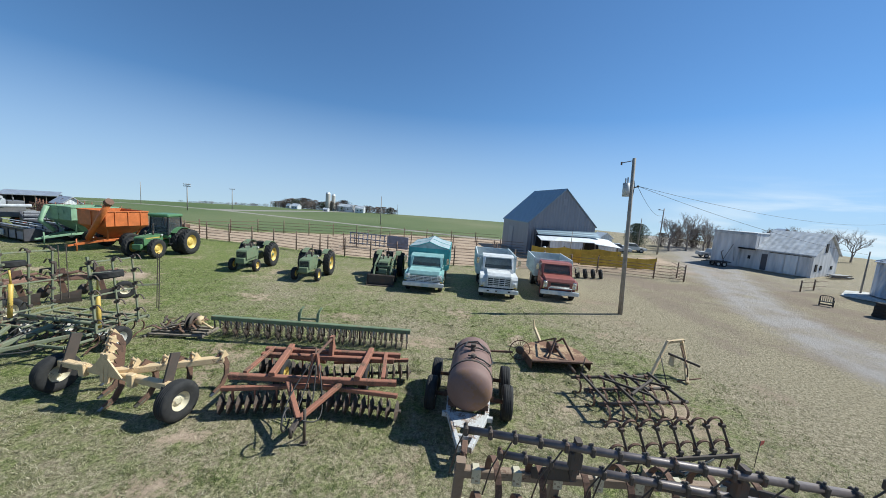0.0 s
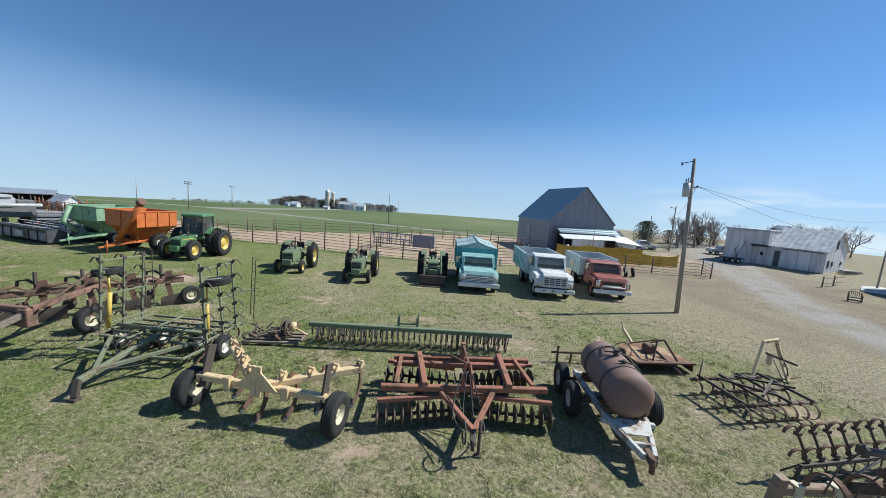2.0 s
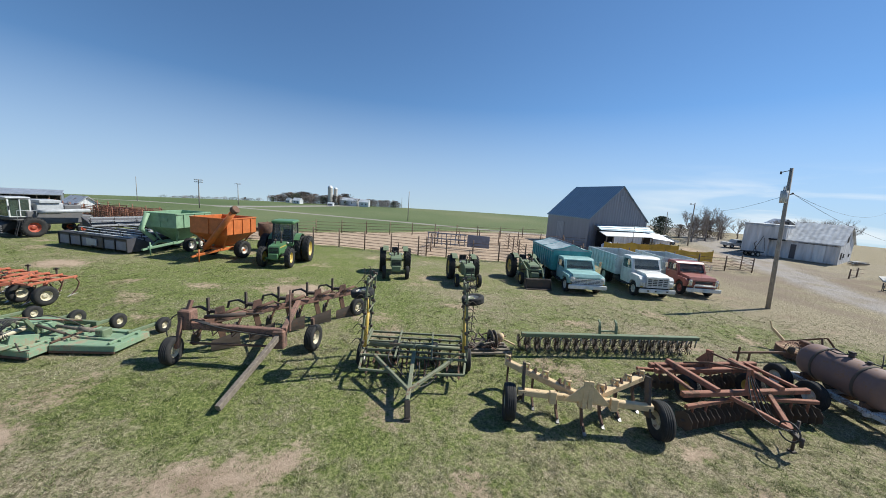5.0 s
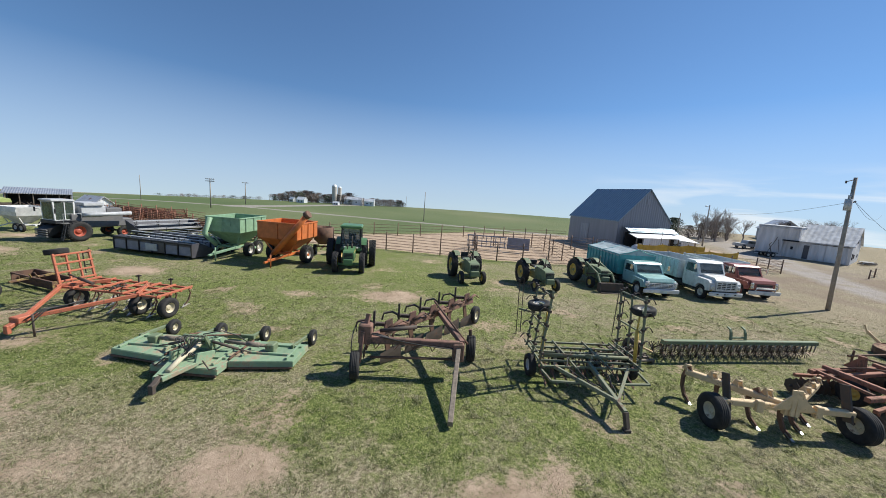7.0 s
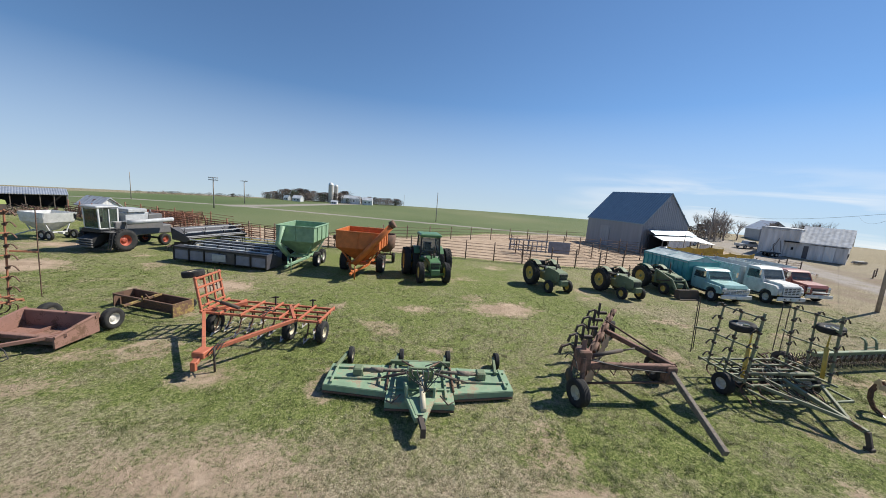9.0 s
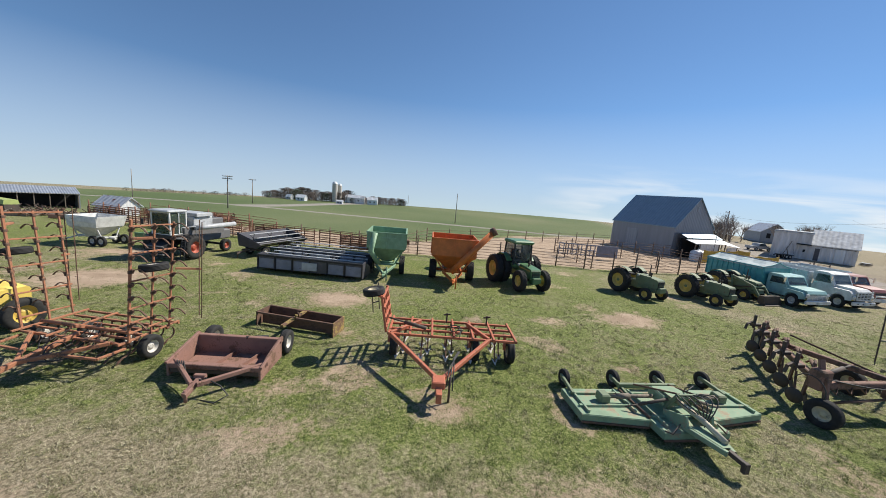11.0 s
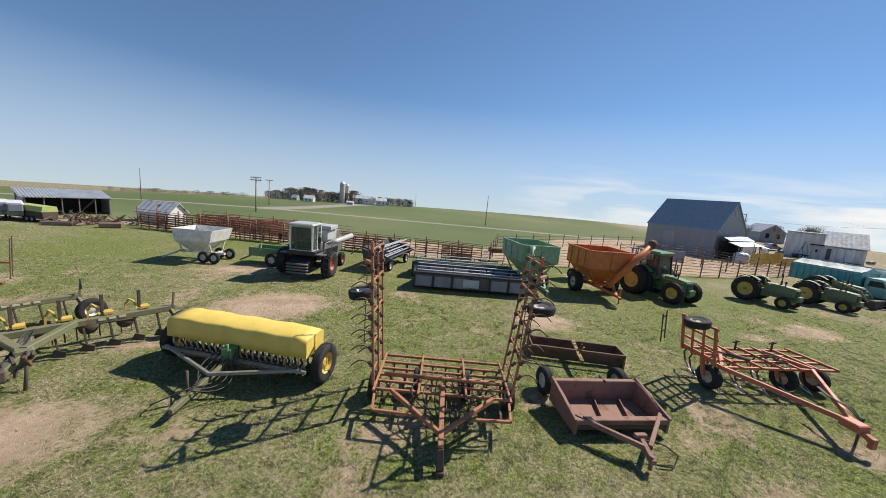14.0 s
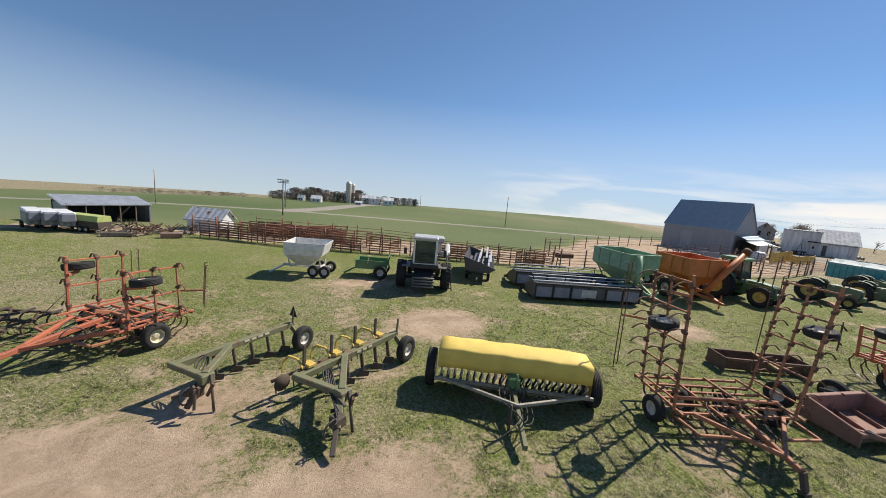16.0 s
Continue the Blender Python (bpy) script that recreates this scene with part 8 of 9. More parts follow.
def evergreen(x, y, h, w, seed, z=None, label="dark green bushy cedar tree", mat=None, group="cedar trees", ball=False, dense=1):
    rng = random.Random(seed)
    t = thing("cedar_tree", x, y, rng.uniform(0, 360), label, "tree", group, z=z)
    part("trunk", Shape().tube([(0, 0, -0.05), (0.02, 0, h * 0.4), (0, 0.02, h * 0.85)], h * 0.04, 6, radii=[h * 0.045, h * 0.03, h * 0.01]), BARK, t)
    s = Shape()
    for k in range(int(420 + 80 * h) * dense):
        f = rng.random() ** 0.8
        zz = h * ((0.03 + 0.97 * f) if ball else (0.14 + 0.86 * f))
        rad = w * (math.sqrt(max(0.0, 1 - (1.7 * f - 0.75) ** 2)) if ball else 1 - f * 0.8) * (0.75 + 0.35 * math.sin(k * 0.7 + f * 9)) * math.sqrt(rng.random())
        a = rng.uniform(0, 2 * math.pi)
        c = Vector((rad * math.cos(a), rad * math.sin(a), zz))
        e = h * rng.uniform(0.03, 0.06) / dense ** 0.25
        u = Vector((rng.uniform(-1, 1), rng.uniform(-1, 1), rng.uniform(-0.6, 0.8))).normalized()
        v = u.orthogonal().normalized()
        s.add([c - u * e, c + v * e * 0.5, c + u * e, c - v * e * 0.5], [(0, 1, 2, 3)])
    part("crown", s, mat or CEDAR, t)
    return t


def parked_car(x, y, yaw, mat, label, k=0.8, pickup=False):
    t = thing("pickup_truck" if pickup else "car", x, y, yaw, label, "vehicle")
    t.scale = (k, k, k)
    part("body", slab(Shape(), [(-2.2, 0.4), (-2.25, 0.75), (-1.2, 0.9), (2.2, 0.9), (2.2, 0.4)], -0.85, 0.85), mat, t)
    part("cab", slab(Shape(), [(-1.1, 0.9), (-0.5, 1.45), (0.7 if pickup else 1.3, 1.45), (0.9 if pickup else 1.9, 0.9)], -0.75, 0.75), mat, t)
    for sd in (-1, 1):
        part("side_window", slab(Shape(), [(-0.9, 0.95), (-0.42, 1.38), (0.6 if pickup else 1.2, 1.38), (0.75 if pickup else 1.6, 0.95)], sd * 0.74, sd * 0.765), DARK_GLASS, t)
        wheel(t, sd * 0.78, -1.4, 0.33, 0.33, 0.2, 0.19, GREY)
        wheel(t, sd * 0.78, 1.4, 0.33, 0.33, 0.2, 0.19, GREY)
    return t


POLE_WOOD = plain("grey_pole_wood", (0.30, 0.265, 0.23), 0.85, 0, 0.25, 5)
BARK = plain("bare_branch_bark", (0.25, 0.21, 0.185), 0.9, 0, 0.3, 8)
CEDAR = plain("cedar_foliage", (0.035, 0.055, 0.028), 0.8, 0, 0.5, 3)
BARN_TIN = tin("barn_wall_tin", (0.245, 0.26, 0.295), 0.3, 0, 0.35, 0.5, 0.12)
BARN_TIN_SIDE = tin("barn_side_tin", (0.28, 0.30, 0.34), 0.3, 1, 0.35, 0.5, 0.12)
BARN_ROOF = tin("barn_roof_tin", (0.22, 0.29, 0.345), 0.35, 1, 0.45, 0.42, 0.1)
WHITE_TIN = tin("white_wall_tin", (0.70, 0.71, 0.72), 0.3, 0, 0.15, 0.5, 0.15)
WHITE_ROOF = tin("bright_roof_tin", (0.66, 0.68, 0.70), 0.3, 1, 0.15, 0.6, 0.2)
SHED_ROOF = tin("old_shed_roof_tin", (0.54, 0.55, 0.56), 0.45, 0, 0.0, 0.8, 0.4, 0.0)
SHED_TIN = tin("old_shed_wall_tin", (0.62, 0.61, 0.61), 0.3, 0, 0.0, 0.8, 0.35, 0.0)
RUSTY_ROOF = tin("rust_streaked_tin", (0.52, 0.54, 0.57), 0.45, 1, 0.4, 0.45, 0.3, 0.6)
# near-black colour stands in for the shade inside sheds, windows and openings
DARK_INSIDE = plain("dark_interior", (0.02, 0.02, 0.022), 0.9)
PANEL_RED = worn_paint("corral_panel_rust", (0.30, 0.12, 0.075), 0.45, 0.85)
PIPE = worn_paint("fence_pipe", (0.19, 0.14, 0.11), 0.5, 0.8)
YELLOW_WALL = plain("yellow_sheet", (0.52, 0.33, 0.035), 0.6, 0, 0.25, 1.5)
GREEN_TARP = plain("yellow_green_tarp", (0.36, 0.42, 0.14), 0.6, 0, 0.15, 3)

# barn with its lean-to
barn = gable_house("barn", 12.05, 34.8, 7, 7.2, 8.4, 3.35, 6.9, BARN_TIN, BARN_ROOF, "grey-blue metal barn with a steep blue-grey gable roof", 0.12,
                   windows=[("front", 0.0, 5.6, 0.42, 0.62, BARN_TIN_SIDE), ("left", 5.3, 1.35, 1.5, 2.5, BARN_TIN_SIDE)])
lean = thing("lean_to_shed", 12.3, 34.65, 7, "low white-roofed lean-to shed against the barn", "shed")
part("upper_roof", Shape().flat([(-3.2, -0.05, 2.75), (3.4, -0.05, 2.75), (3.4, -1.0, 2.3), (-3.2, -1.0, 2.3)], 0.05), BARN_ROOF, lean)
part("lower_roof", Shape().flat([(-3.3, -0.9, 2.15), (2.2, -0.9, 2.2), (2.2, -2.1, 1.85), (-3.3, -2.1, 1.8)], 0.05), WHITE_ROOF, lean)
part("awning", Shape().flat([(2.1, -0.4, 2.35), (4.6, -0.4, 2.1), (4.9, -2.3, 1.5), (2.1, -2.3, 1.75)], 0.05), WHITE_ROOF, lean)
part("front_wall", Shape().box(-0.7, -1.95, 0.9, 3.4, 0.1, 1.8, bevel=0.01).box(3.6, -2.0, 0.75, 1.8, 0.1, 1.5, bevel=0.01), WHITE_TIN, lean)
# wall coloured near-black: shade under the lean-to put into its colour
part("back_wall", Shape().box(0.3, -0.25, 1.1, 6.8, 0.1, 2.2, bevel=0.01), DARK_INSIDE, lean)
for xx in (-3.2, -2.4, 1.1, 2.3, 4.7):
    part("post", Shape().beam((xx, -2.0, 0), (xx, -2.0, 1.8 if xx < 2.5 else 1.5), 0.1), WOOD, lean)
wt = thing("water_tank", 9.6, 32.0, 0, "small white plastic water tank with domed lid", "water tank")
part("tank_body", Shape().lathe([(0.75, 0), (0.75, 0.95), (0.5, 1.15), (0.12, 1.2), (0.12, 1.28), (0.001, 1.28)], (0, 0, 0), "z", 20), WHITE_TIN, wt)
utility_pole(12.2, 32.3, 2.9, "thin yard light post beside the lean-to", 0, 0.04)

# yellow sheeting windbreak in front of the barn
for wpts, tall in (([(7.9, 30.2), (9.4, 30.4), (11.0, 30.65), (12.6, 30.9), (14.4, 31.15), (16.6, 31.4)], 1.5), ([(12.3, 29.9), (13.9, 29.75), (15.6, 29.85), (17.4, 29.95), (19.2, 30.1)], 1.15)):
    wx, wy = wpts[0]
    wb = thing("windbreak", wx, wy, 0, "long yellow sheeting windbreak on posts along the corral", "windbreak", "yellow windbreaks")
    for i, ((xa, ya), (xb, yb)) in enumerate(zip(wpts, wpts[1:])):
        ha, hb = tall - 0.14 * (i % 2), tall - 0.14 * ((i + 1) % 2)
        mx, my = (xa + xb) / 2 - wx, (ya + yb) / 2 - wy
        part("sheet", Shape().loft([[(px, py - 0.015 - bow, z0), (px, py + 0.015 - bow, z0), (px, py + 0.015 - bow * 0.4, z1), (px, py - 0.015 - bow * 0.4, z1)] for px, py, bow, z0, z1 in ((xa - wx, ya - wy, 0, 0.1, ha), (mx, my, 0.07, 0.14, (ha + hb) / 2 - 0.06), (xb - wx, yb - wy, 0, 0.08, hb))]), YELLOW_WALL, wb)
        part("post", Shape().beam((xb - wx, yb - wy + 0.07, 0), (xb - wx, yb - wy + 0.07, hb + 0.08), 0.08), WOOD, wb)

# white machine shed by the drive
ms = thing("machine_shed", 29.5, 37.0, -64, "weathered white metal machine shed with a flat-fronted end and a gable", "shed")
part("flat_section", Shape().box(1.2, 3.1, 1.78, 2.4, 6.2, 3.55, bevel=0.02), SHED_TIN, ms)
part("parapet", Shape().box(3.05, 0.25, 2.8, 1.3, 0.5, 1.5, bevel=0.02).box(3.05, 3.4, 1.78, 1.3, 5.6, 3.55, bevel=0.02), SHED_TIN, ms)
part("flat_roof", Shape().box(1.85, 3.1, 3.6, 3.8, 6.4, 0.1), SHED_ROOF, ms)
part("cornice", Shape().box(1.85, -0.06, 3.42, 3.8, 0.1, 0.14), SHED_ROOF, ms)
part("bay_beam", Shape().box(3.05, -0.02, 2.0, 1.4, 0.3, 0.16), DARK_INSIDE, ms)
bay = part("bay_back", Shape().box(3.05, 0.55, 1.0, 1.3, 0.08, 1.95), SHED_TIN, ms)
part("bay_window", Shape().box(3.15, 0.5, 1.15, 0.22, 0.05, 0.35), DARK_INSIDE, bay)
part("low_wall", Shape().box(5.7, 0.62, 1.05, 4.0, 0.15, 2.1, bevel=0.01), SHED_TIN, ms)
part("door", Shape().box(4.35, 0.53, 0.85, 0.45, 0.06, 1.6), DARK_BLUE, ms)
for xx, ww in ((5.3, 1.1), (6.35, 0.85), (7.2, 0.75)):
    d = part("sliding_door", Shape().box(xx, 0.5, 0.95, ww, 0.06, 1.8, bevel=0.01), SHED_TIN if ww != 0.85 else WHITE_TIN, ms)
    part("door_rail", Shape().box(xx, 0.46, 1.88, ww + 0.1, 0.04, 0.05), DARK_STEEL, d)
part("back_wall", Shape().box(5.7, 6.25, 1.05, 4.0, 0.15, 2.1, bevel=0.01), SHED_TIN, ms)
roof_line = [(0.3, 1.98), (3.45, 4.0), (6.6, 1.98)]
for (ya, za), (yb, zb) in zip(roof_line, roof_line[1:]):
    part("roof_slope", Shape().loft([[(xx, ya, za), (xx, yb, zb), (xx, yb, zb + 0.08), (xx, ya, za + 0.08)] for xx in (3.55, 7.95)]), SHED_ROOF, ms)
part("gable_wall", Shape().loft([[(xx, 0.55, 0), (xx, 6.3, 0), (xx, 6.3, 2.1), (xx, 3.45, 3.95), (xx, 0.55, 2.1)] for xx in (7.66, 7.78)]), SHED_TIN, ms)
part("gable_window", Shape().box(7.8, 3.0, 2.75, 0.06, 0.45, 0.85), DARK_INSIDE, ms)
for yy, hh in ((1.3, 0.7), (2.4, 0.45), (4.9, 0.35)):
    part("gable_vent", Shape().box(7.8, yy, 0.9, 0.06, 0.4, hh), DARK_INSIDE, ms)
part("ladder", Shape().beam((1.2, -0.4, 0.1), (1.9, -0.1, 2.3), 0.05).beam((2.3, -0.35, 0.6), (2.0, -0.1, 2.0), 0.03), DARK_STEEL, ms)

# open-fronted shed, hut and livestock trailers to the west
osh = thing("open_shed", -56.3, 46.7, 38, "long low dark pole shed with open front", "shed")
osh.scale = (0.76, 1.0, 1.0)
part("roof", Shape().flat([(-3.6, -1.2, 1.4), (3.4, -1.2, 1.45), (3.4, 1.6, 1.95), (-3.6, 1.6, 1.95)], 0.07), GALV, osh)
# the shed's inner shade is painted on: its back wall is near-black
part("back_wall", Shape().box(0, 1.4, 0.8, 6.8, 0.1, 1.6, bevel=0.01), DARK_INSIDE, osh)
for sd in (-1, 1):
    part("side_wall", Shape().box(sd * 3.3, 0.2, 0.75, 0.1, 2.5, 1.5, bevel=0.01), BARN_TIN_SIDE, osh)
for xx in (-3.2, -1.9, -0.6, 0.7, 2.0, 3.2):
    part("post", Shape().beam((xx, -1.05, 0), (xx, -1.05, 1.5), 0.09), WOOD, osh)
gable_house("hut", -47.6, 43.7, 68, 1.9, 2.6, 0.95, 1.7, WHITE_TIN, RUSTY_ROOF, "small white hut with a rust-streaked tin roof", 0.2)
for k, (xx, yy, m) in enumerate(((-57.9, 41.5, GREY), (-57.1, 41.3, GREY), (-56.2, 41.1, GREY))):
    tr = thing("stock_trailer", xx, yy, 32, "grey metal livestock trailer parked in a row", "trailer", "livestock trailers in a row")
    part("body", Shape().box(0, 1.0, 0.72, 0.75, 2.4, 0.75, bevel=0.05), BARN_TIN, tr)
    part("roof", Shape().box(0, 1.0, 1.18, 0.8, 2.5, 0.2, bevel=0.06), WHITE_ROOF, tr)
    part("nose", Shape().box(0, -0.35, 0.95, 0.7, 0.4, 0.6, bevel=0.08), GREY_BLUE, tr)
    for sd in (-1, 1):
        wheel(tr, sd * 0.42, 1.3, 0.2, 0.2, 0.12, 0.1, RIM_WHITE)
        wheel(tr, sd * 0.42, 1.75, 0.2, 0.2, 0.12, 0.1, RIM_WHITE)
tr = thing("stock_trailer", -55.2, 41.4, 60, "dark livestock trailer under a yellow-green tarp", "trailer")
part("body", Shape().box(0, 0.2, 0.5, 0.9, 2.6, 0.55, bevel=0.04), DARK_STEEL, tr)
part("tarp", Shape().loft([[(-0.48, -1.1, 0.75), (0.48, -1.1, 0.75), (0.4, -1.1, 1.12), (-0.4, -1.1, 1.12)], [(-0.48, 1.55, 0.75), (0.48, 1.55, 0.75), (0.42, 1.55, 1.15), (-0.42, 1.55, 1.15)]]), GREEN_TARP, tr)
for sd in (-1, 1):
    wheel(tr, sd * 0.5, -0.3, 0.2, 0.2, 0.12, 0.1, RIM_WHITE)
    wheel(tr, sd * 0.5, 0.15, 0.2, 0.2, 0.12, 0.1, RIM_WHITE)

# rusty oddments along the west fence
def scrap(x, y, yaw, seed, n, size, mat, label):
    t = thing("scrap_pile", x, y, yaw, label, "scrap heap", "scrap along the fence")
    rng = random.Random(seed)
    part("base_rack", Shape().beam((-size, 0, 0.12), (size, 0, 0.12), 0.1).beam((-size, 0.4, 0.12), (size, 0.4, 0.12), 0.1), WOOD, t)
    for k in range(n):
        a = Vector((rng.uniform(-size, size), rng.uniform(-0.3, 0.6), rng.uniform(0.06, 0.35)))
        d = Vector((rng.uniform(-0.7, 0.7), rng.uniform(-0.4, 0.4), rng.uniform(0, 0.45)))
        part("bar", Shape().beam(a, a + d, 0.06, 0.05), mat if k % 3 else DARK_STEEL, t)
scrap(-53.6, 40.4, 20, 1, 14, 0.9, WOOD, "low heap of weathered boards and rusty iron")
scrap(-52.3, 41.3, 30, 2, 20, 0.8, RUST, "tangle of rusty farm implements beside the fence")
scrap(-51.0, 40.9, 10, 3, 16, 0.7, RUST, "tangle of rusty farm implements beside the fence")
for k, (sx, sy) in enumerate(((-53.0, 42.2), (-51.6, 42.0), (-54.6, 42.8), (-52.0, 40.2), (-49.6, 42.0))):
    scrap(sx, sy, 25 * k, 11 + k, 18, 0.8, RUST if k % 2 else DARK_STEEL, "rusty heap of old implement parts by the fence")
bx = thing("feed_trough", -50.3, 39.5, 15, "low pinkish wooden feed trough on the grass", "feed trough")
part("trough_box", Shape().box(0, 0, 0.2, 1.2, 0.5, 0.3, bevel=0.02), MAROON, bx)
part("trough_inside", Shape().box(0, 0, 0.34, 1.05, 0.36, 0.05), WOOD, bx)
bx = thing("feed_trough", -53.2, 39.6, 10, "low grey wooden feed trough on the grass", "feed trough")
part("trough_box", Shape().box(0, 0, 0.15, 1.5, 0.5, 0.26, bevel=0.02), WOOD, bx)
part("trough_inside", Shape().box(0, 0, 0.27, 1.35, 0.36, 0.05), DARK_STEEL, bx)

# corral panels and fences
panel_fence([(-49.5, 41.5), (-44.5, 38.2), (-38.6, 35.6), (-31.0, 32.4)], 7, 1.35, PANEL_RED, "rust-red corral panel with close rails", 1.9, "rust-red corral panels")
panel_fence([(-45.3, 42.2), (-41.5, 40.2), (-36.0, 38.0), (-33.5, 36.4)], 6, 1.4, PANEL_RED, "rust-red pen panel behind the corral", 2.2, "rust-red corral panels")
panel_fence([(-31.0, 32.4), (-24.5, 29.6), (-16.0, 28.2), (-7.5, 25.6), (-1.5, 25.0), (5.5, 25.8), (10.5, 27.4)], 6, 1.35, PIPE, "rusty pipe and cable corral fence panel", 2.3, "corral fence along the yard")
for px, py, yw, L in ((-47.6, 39.9, -31, 2.3), (-45.4, 38.5, -30, 2.6), (-43.0, 37.2, -28, 2.4), (-40.7, 36.2, -25, 2.1), (-37.6, 34.9, -23, 2.2), (-34.6, 33.6, -22, 2.5), (-32.2, 32.6, -22, 2.4), (-29.6, 31.6, -22, 2.5), (-27.2, 30.5, -20, 2.2)):
    corral_panel(px, py, yw, L, 1.25, PANEL_RED, "stacked rust-red steel corral panel by the fence", 7, 4)
for px, py, yw, L in ((-46.2, 40.6, -20, 3.0), (-43.6, 39.6, -5, 2.8), (-44.5, 41.5, -40, 3.0), (-41.5, 39.0, -30, 3.0), (-39.6, 38.2, -12, 2.8), (-37.4, 37.0, -35, 2.6)):
    corral_panel(px, py, yw, L, 1.2, PANEL_RED, "rust-red steel corral panel forming a pen", 6, 3)
# spare panels lying in low leaning stacks behind the pens
heap = random.Random(6)
for k in range(22):
    f = k / 21
    px, py = -46.0 + 5.2 * f + heap.uniform(-0.3, 0.3), 42.3 - 0.9 * f + heap.uniform(-0.5, 0.9)
    p = corral_panel(px, py, heap.uniform(-40, 20), heap.uniform(2.2, 3.0), 1.1, PANEL_RED if k % 4 else RUST, "rust-red steel panel leaning in a loose stack", 6, 3)
    p.matrix_basis = p.matrix_basis @ pose(0, 0, 0.0, heap.uniform(18, 62), heap.uniform(-4, 4), 0)
for px, py, yw in ((-48.8, 40.2, -30), (-46.9, 39.3, -28), (-41.9, 36.7, -27), (-40.2, 35.85, -26), (-34.4, 33.35, -22), (-33.2, 32.75, -22), (-28.0, 30.4, -18)):
    g = thing("gate_panel", px, py, yw, "heavy rust-brown steel gate panel with flat rails", "gate", "heavy gate panels along the fence")
    for r in range(6):
        part("rail", Shape().beam((0, 0, 0.18 + 0.17 * r), (2.2, 0, 0.18 + 0.17 * r), 0.04, 0.085), PANEL_RED, g)
    for u in range(4):
        part("upright", Shape().beam((0.02 + 0.72 * u, -0.03, 0.0), (0.02 + 0.72 * u, -0.03, 1.1), 0.05), RUST, g)
panel_fence([(-24.5, 29.6), (-20.0, 36.5), (-10.0, 39.0), (-2.0, 41.0), (7.0, 42.4)], 4, 1.25, PIPE, "thin wire pasture fence panel", 2.8, "pasture fence behind the corral")
panel_fence([(-9.0, 26.2), (-7.5, 33.5), (1.0, 34.5), (8.2, 34.2)], 5, 1.35, PIPE, "dark pipe pen fence panel", 2.4, "pen fences by the barn")
panel_fence([(-1.5, 25.0), (-0.5, 34.3)], 5, 1.35, PIPE, "dark pipe pen fence panel", 2.4, "pen fences by the barn")
panel_fence([(4.5, 25.8), (5.0, 34.3)], 5, 1.3, PIPE, "dark pipe pen fence panel", 2.4, "pen fences by the barn")
panel_fence([(10.5, 27.4), (14.5, 26.6), (18.6, 25.6)], 5, 1.15, PIPE, "low pipe gate panel by the drive", 2.0, "gates by the drive")
panel_fence([(18.6, 25.6), (19.4, 28.4)], 5, 1.15, PIPE, "low pipe gate panel by the drive", 1.5, "gates by the drive")
st = thing("stock_rack", -8.6, 31.2, -14, "grey slatted stock rack standing in the pen", "stock rack")
for k in range(9):
    part("slat", Shape().beam((0.42 * k, 0, 0.25), (0.42 * k, 0, 1.35), 0.1, 0.06), GREY_BLUE, st)
for z in (0.35, 0.8, 1.3):
    part("rail", Shape().beam((-0.1, 0.03, z), (3.5, 0.03, z), 0.06, 0.1), GREY_BLUE, st)
part("panel", Shape().box(4.6, 0.1, 0.8, 2.0, 0.05, 1.1), GREY_BLUE, st)
bn = thing("steel_bin", -20.3, 25.2, 0, "rusty round steel bin on a two-wheeled frame", "bin")
part("drum", Shape().lathe([(0.001, 0.75), (0.3, 0.75), (0.62, 1.05), (0.66, 1.95), (0.6, 1.95), (0.56, 1.1)], (0, 0, 0), "z", 18), RUST, bn)
part("frame", Shape().beam((-0.5, 0, 0.55), (0.5, 0, 0.55), 0.08).beam((0, -0.8, 0.5), (0, 0.5, 0.55), 0.08).beam((-0.35, 0, 0.5), (-0.35, 0, 0.95), 0.06).beam((0.35, 0, 0.5), (0.35, 0, 0.95), 0.06), RUST, bn)
for sd in (-1, 1):
    wheel(bn, sd * 0.55, 0, 0.34, 0.34, 0.2, 0.18, RIM_WHITE)
fd = thing("hay_feeder", -23.5, 30.3, -8, "rusty hay feeder on thin legs beside the fence", "feeder")
part("basket", Shape().box(0, 0, 0.85, 1.3, 0.6, 0.35), RUST, fd)
for xx in (-0.55, 0.55):
    part("leg", Shape().beam((xx, 0, 0.7), (xx * 1.1, 0, 0), 0.06), RUST, fd)

# poles and wires
main_pole = utility_pole(8.45, 15.55, 7.2, "tall weathered wooden utility pole with a grey transformer", 0, 0.105, -3.2, gear=True)
tie = main_pole.matrix_basis @ Vector((0.26, 0.0, 5.98))
wire(tie, (56.0, 41.7, 6.6), 0.9, "thin black power line sagging from the pole")
wire(tie, (31.6, 25.0, 3.2), 0.35, "thin black power line sagging to a post")
wire(tie, (26.3, 41.2, 5.3), 0.6, "thin black power line sagging from the pole")
utility_pole(26.3, 41.2, 5.6, "wooden yard pole with a lamp arm by the drive", 0, 0.09, 0, lamp=True)
utility_pole(26.6, 46.0, 4.1, "distant wooden utility pole", 0, 0.07)
utility_pole(-43.6, 58.0, 4.5, "wooden utility pole with two crossarms in the field", 2, 0.09)
utility_pole(-43.4, 70.0, 4.1, "wooden utility pole with crossarm in the field", 1, 0.08)
utility_pole(-10.6, 57.0, 4.8, "bare wooden utility pole in the field", 0, 0.07)
utility_pole(-58.5, 66.0, 4.2, "thin wooden utility pole in the field", 0, 0.06)
utility_pole(-12.5, 92.0, 2.9, "thin wooden utility pole near the farmstead", 0, 0.05)

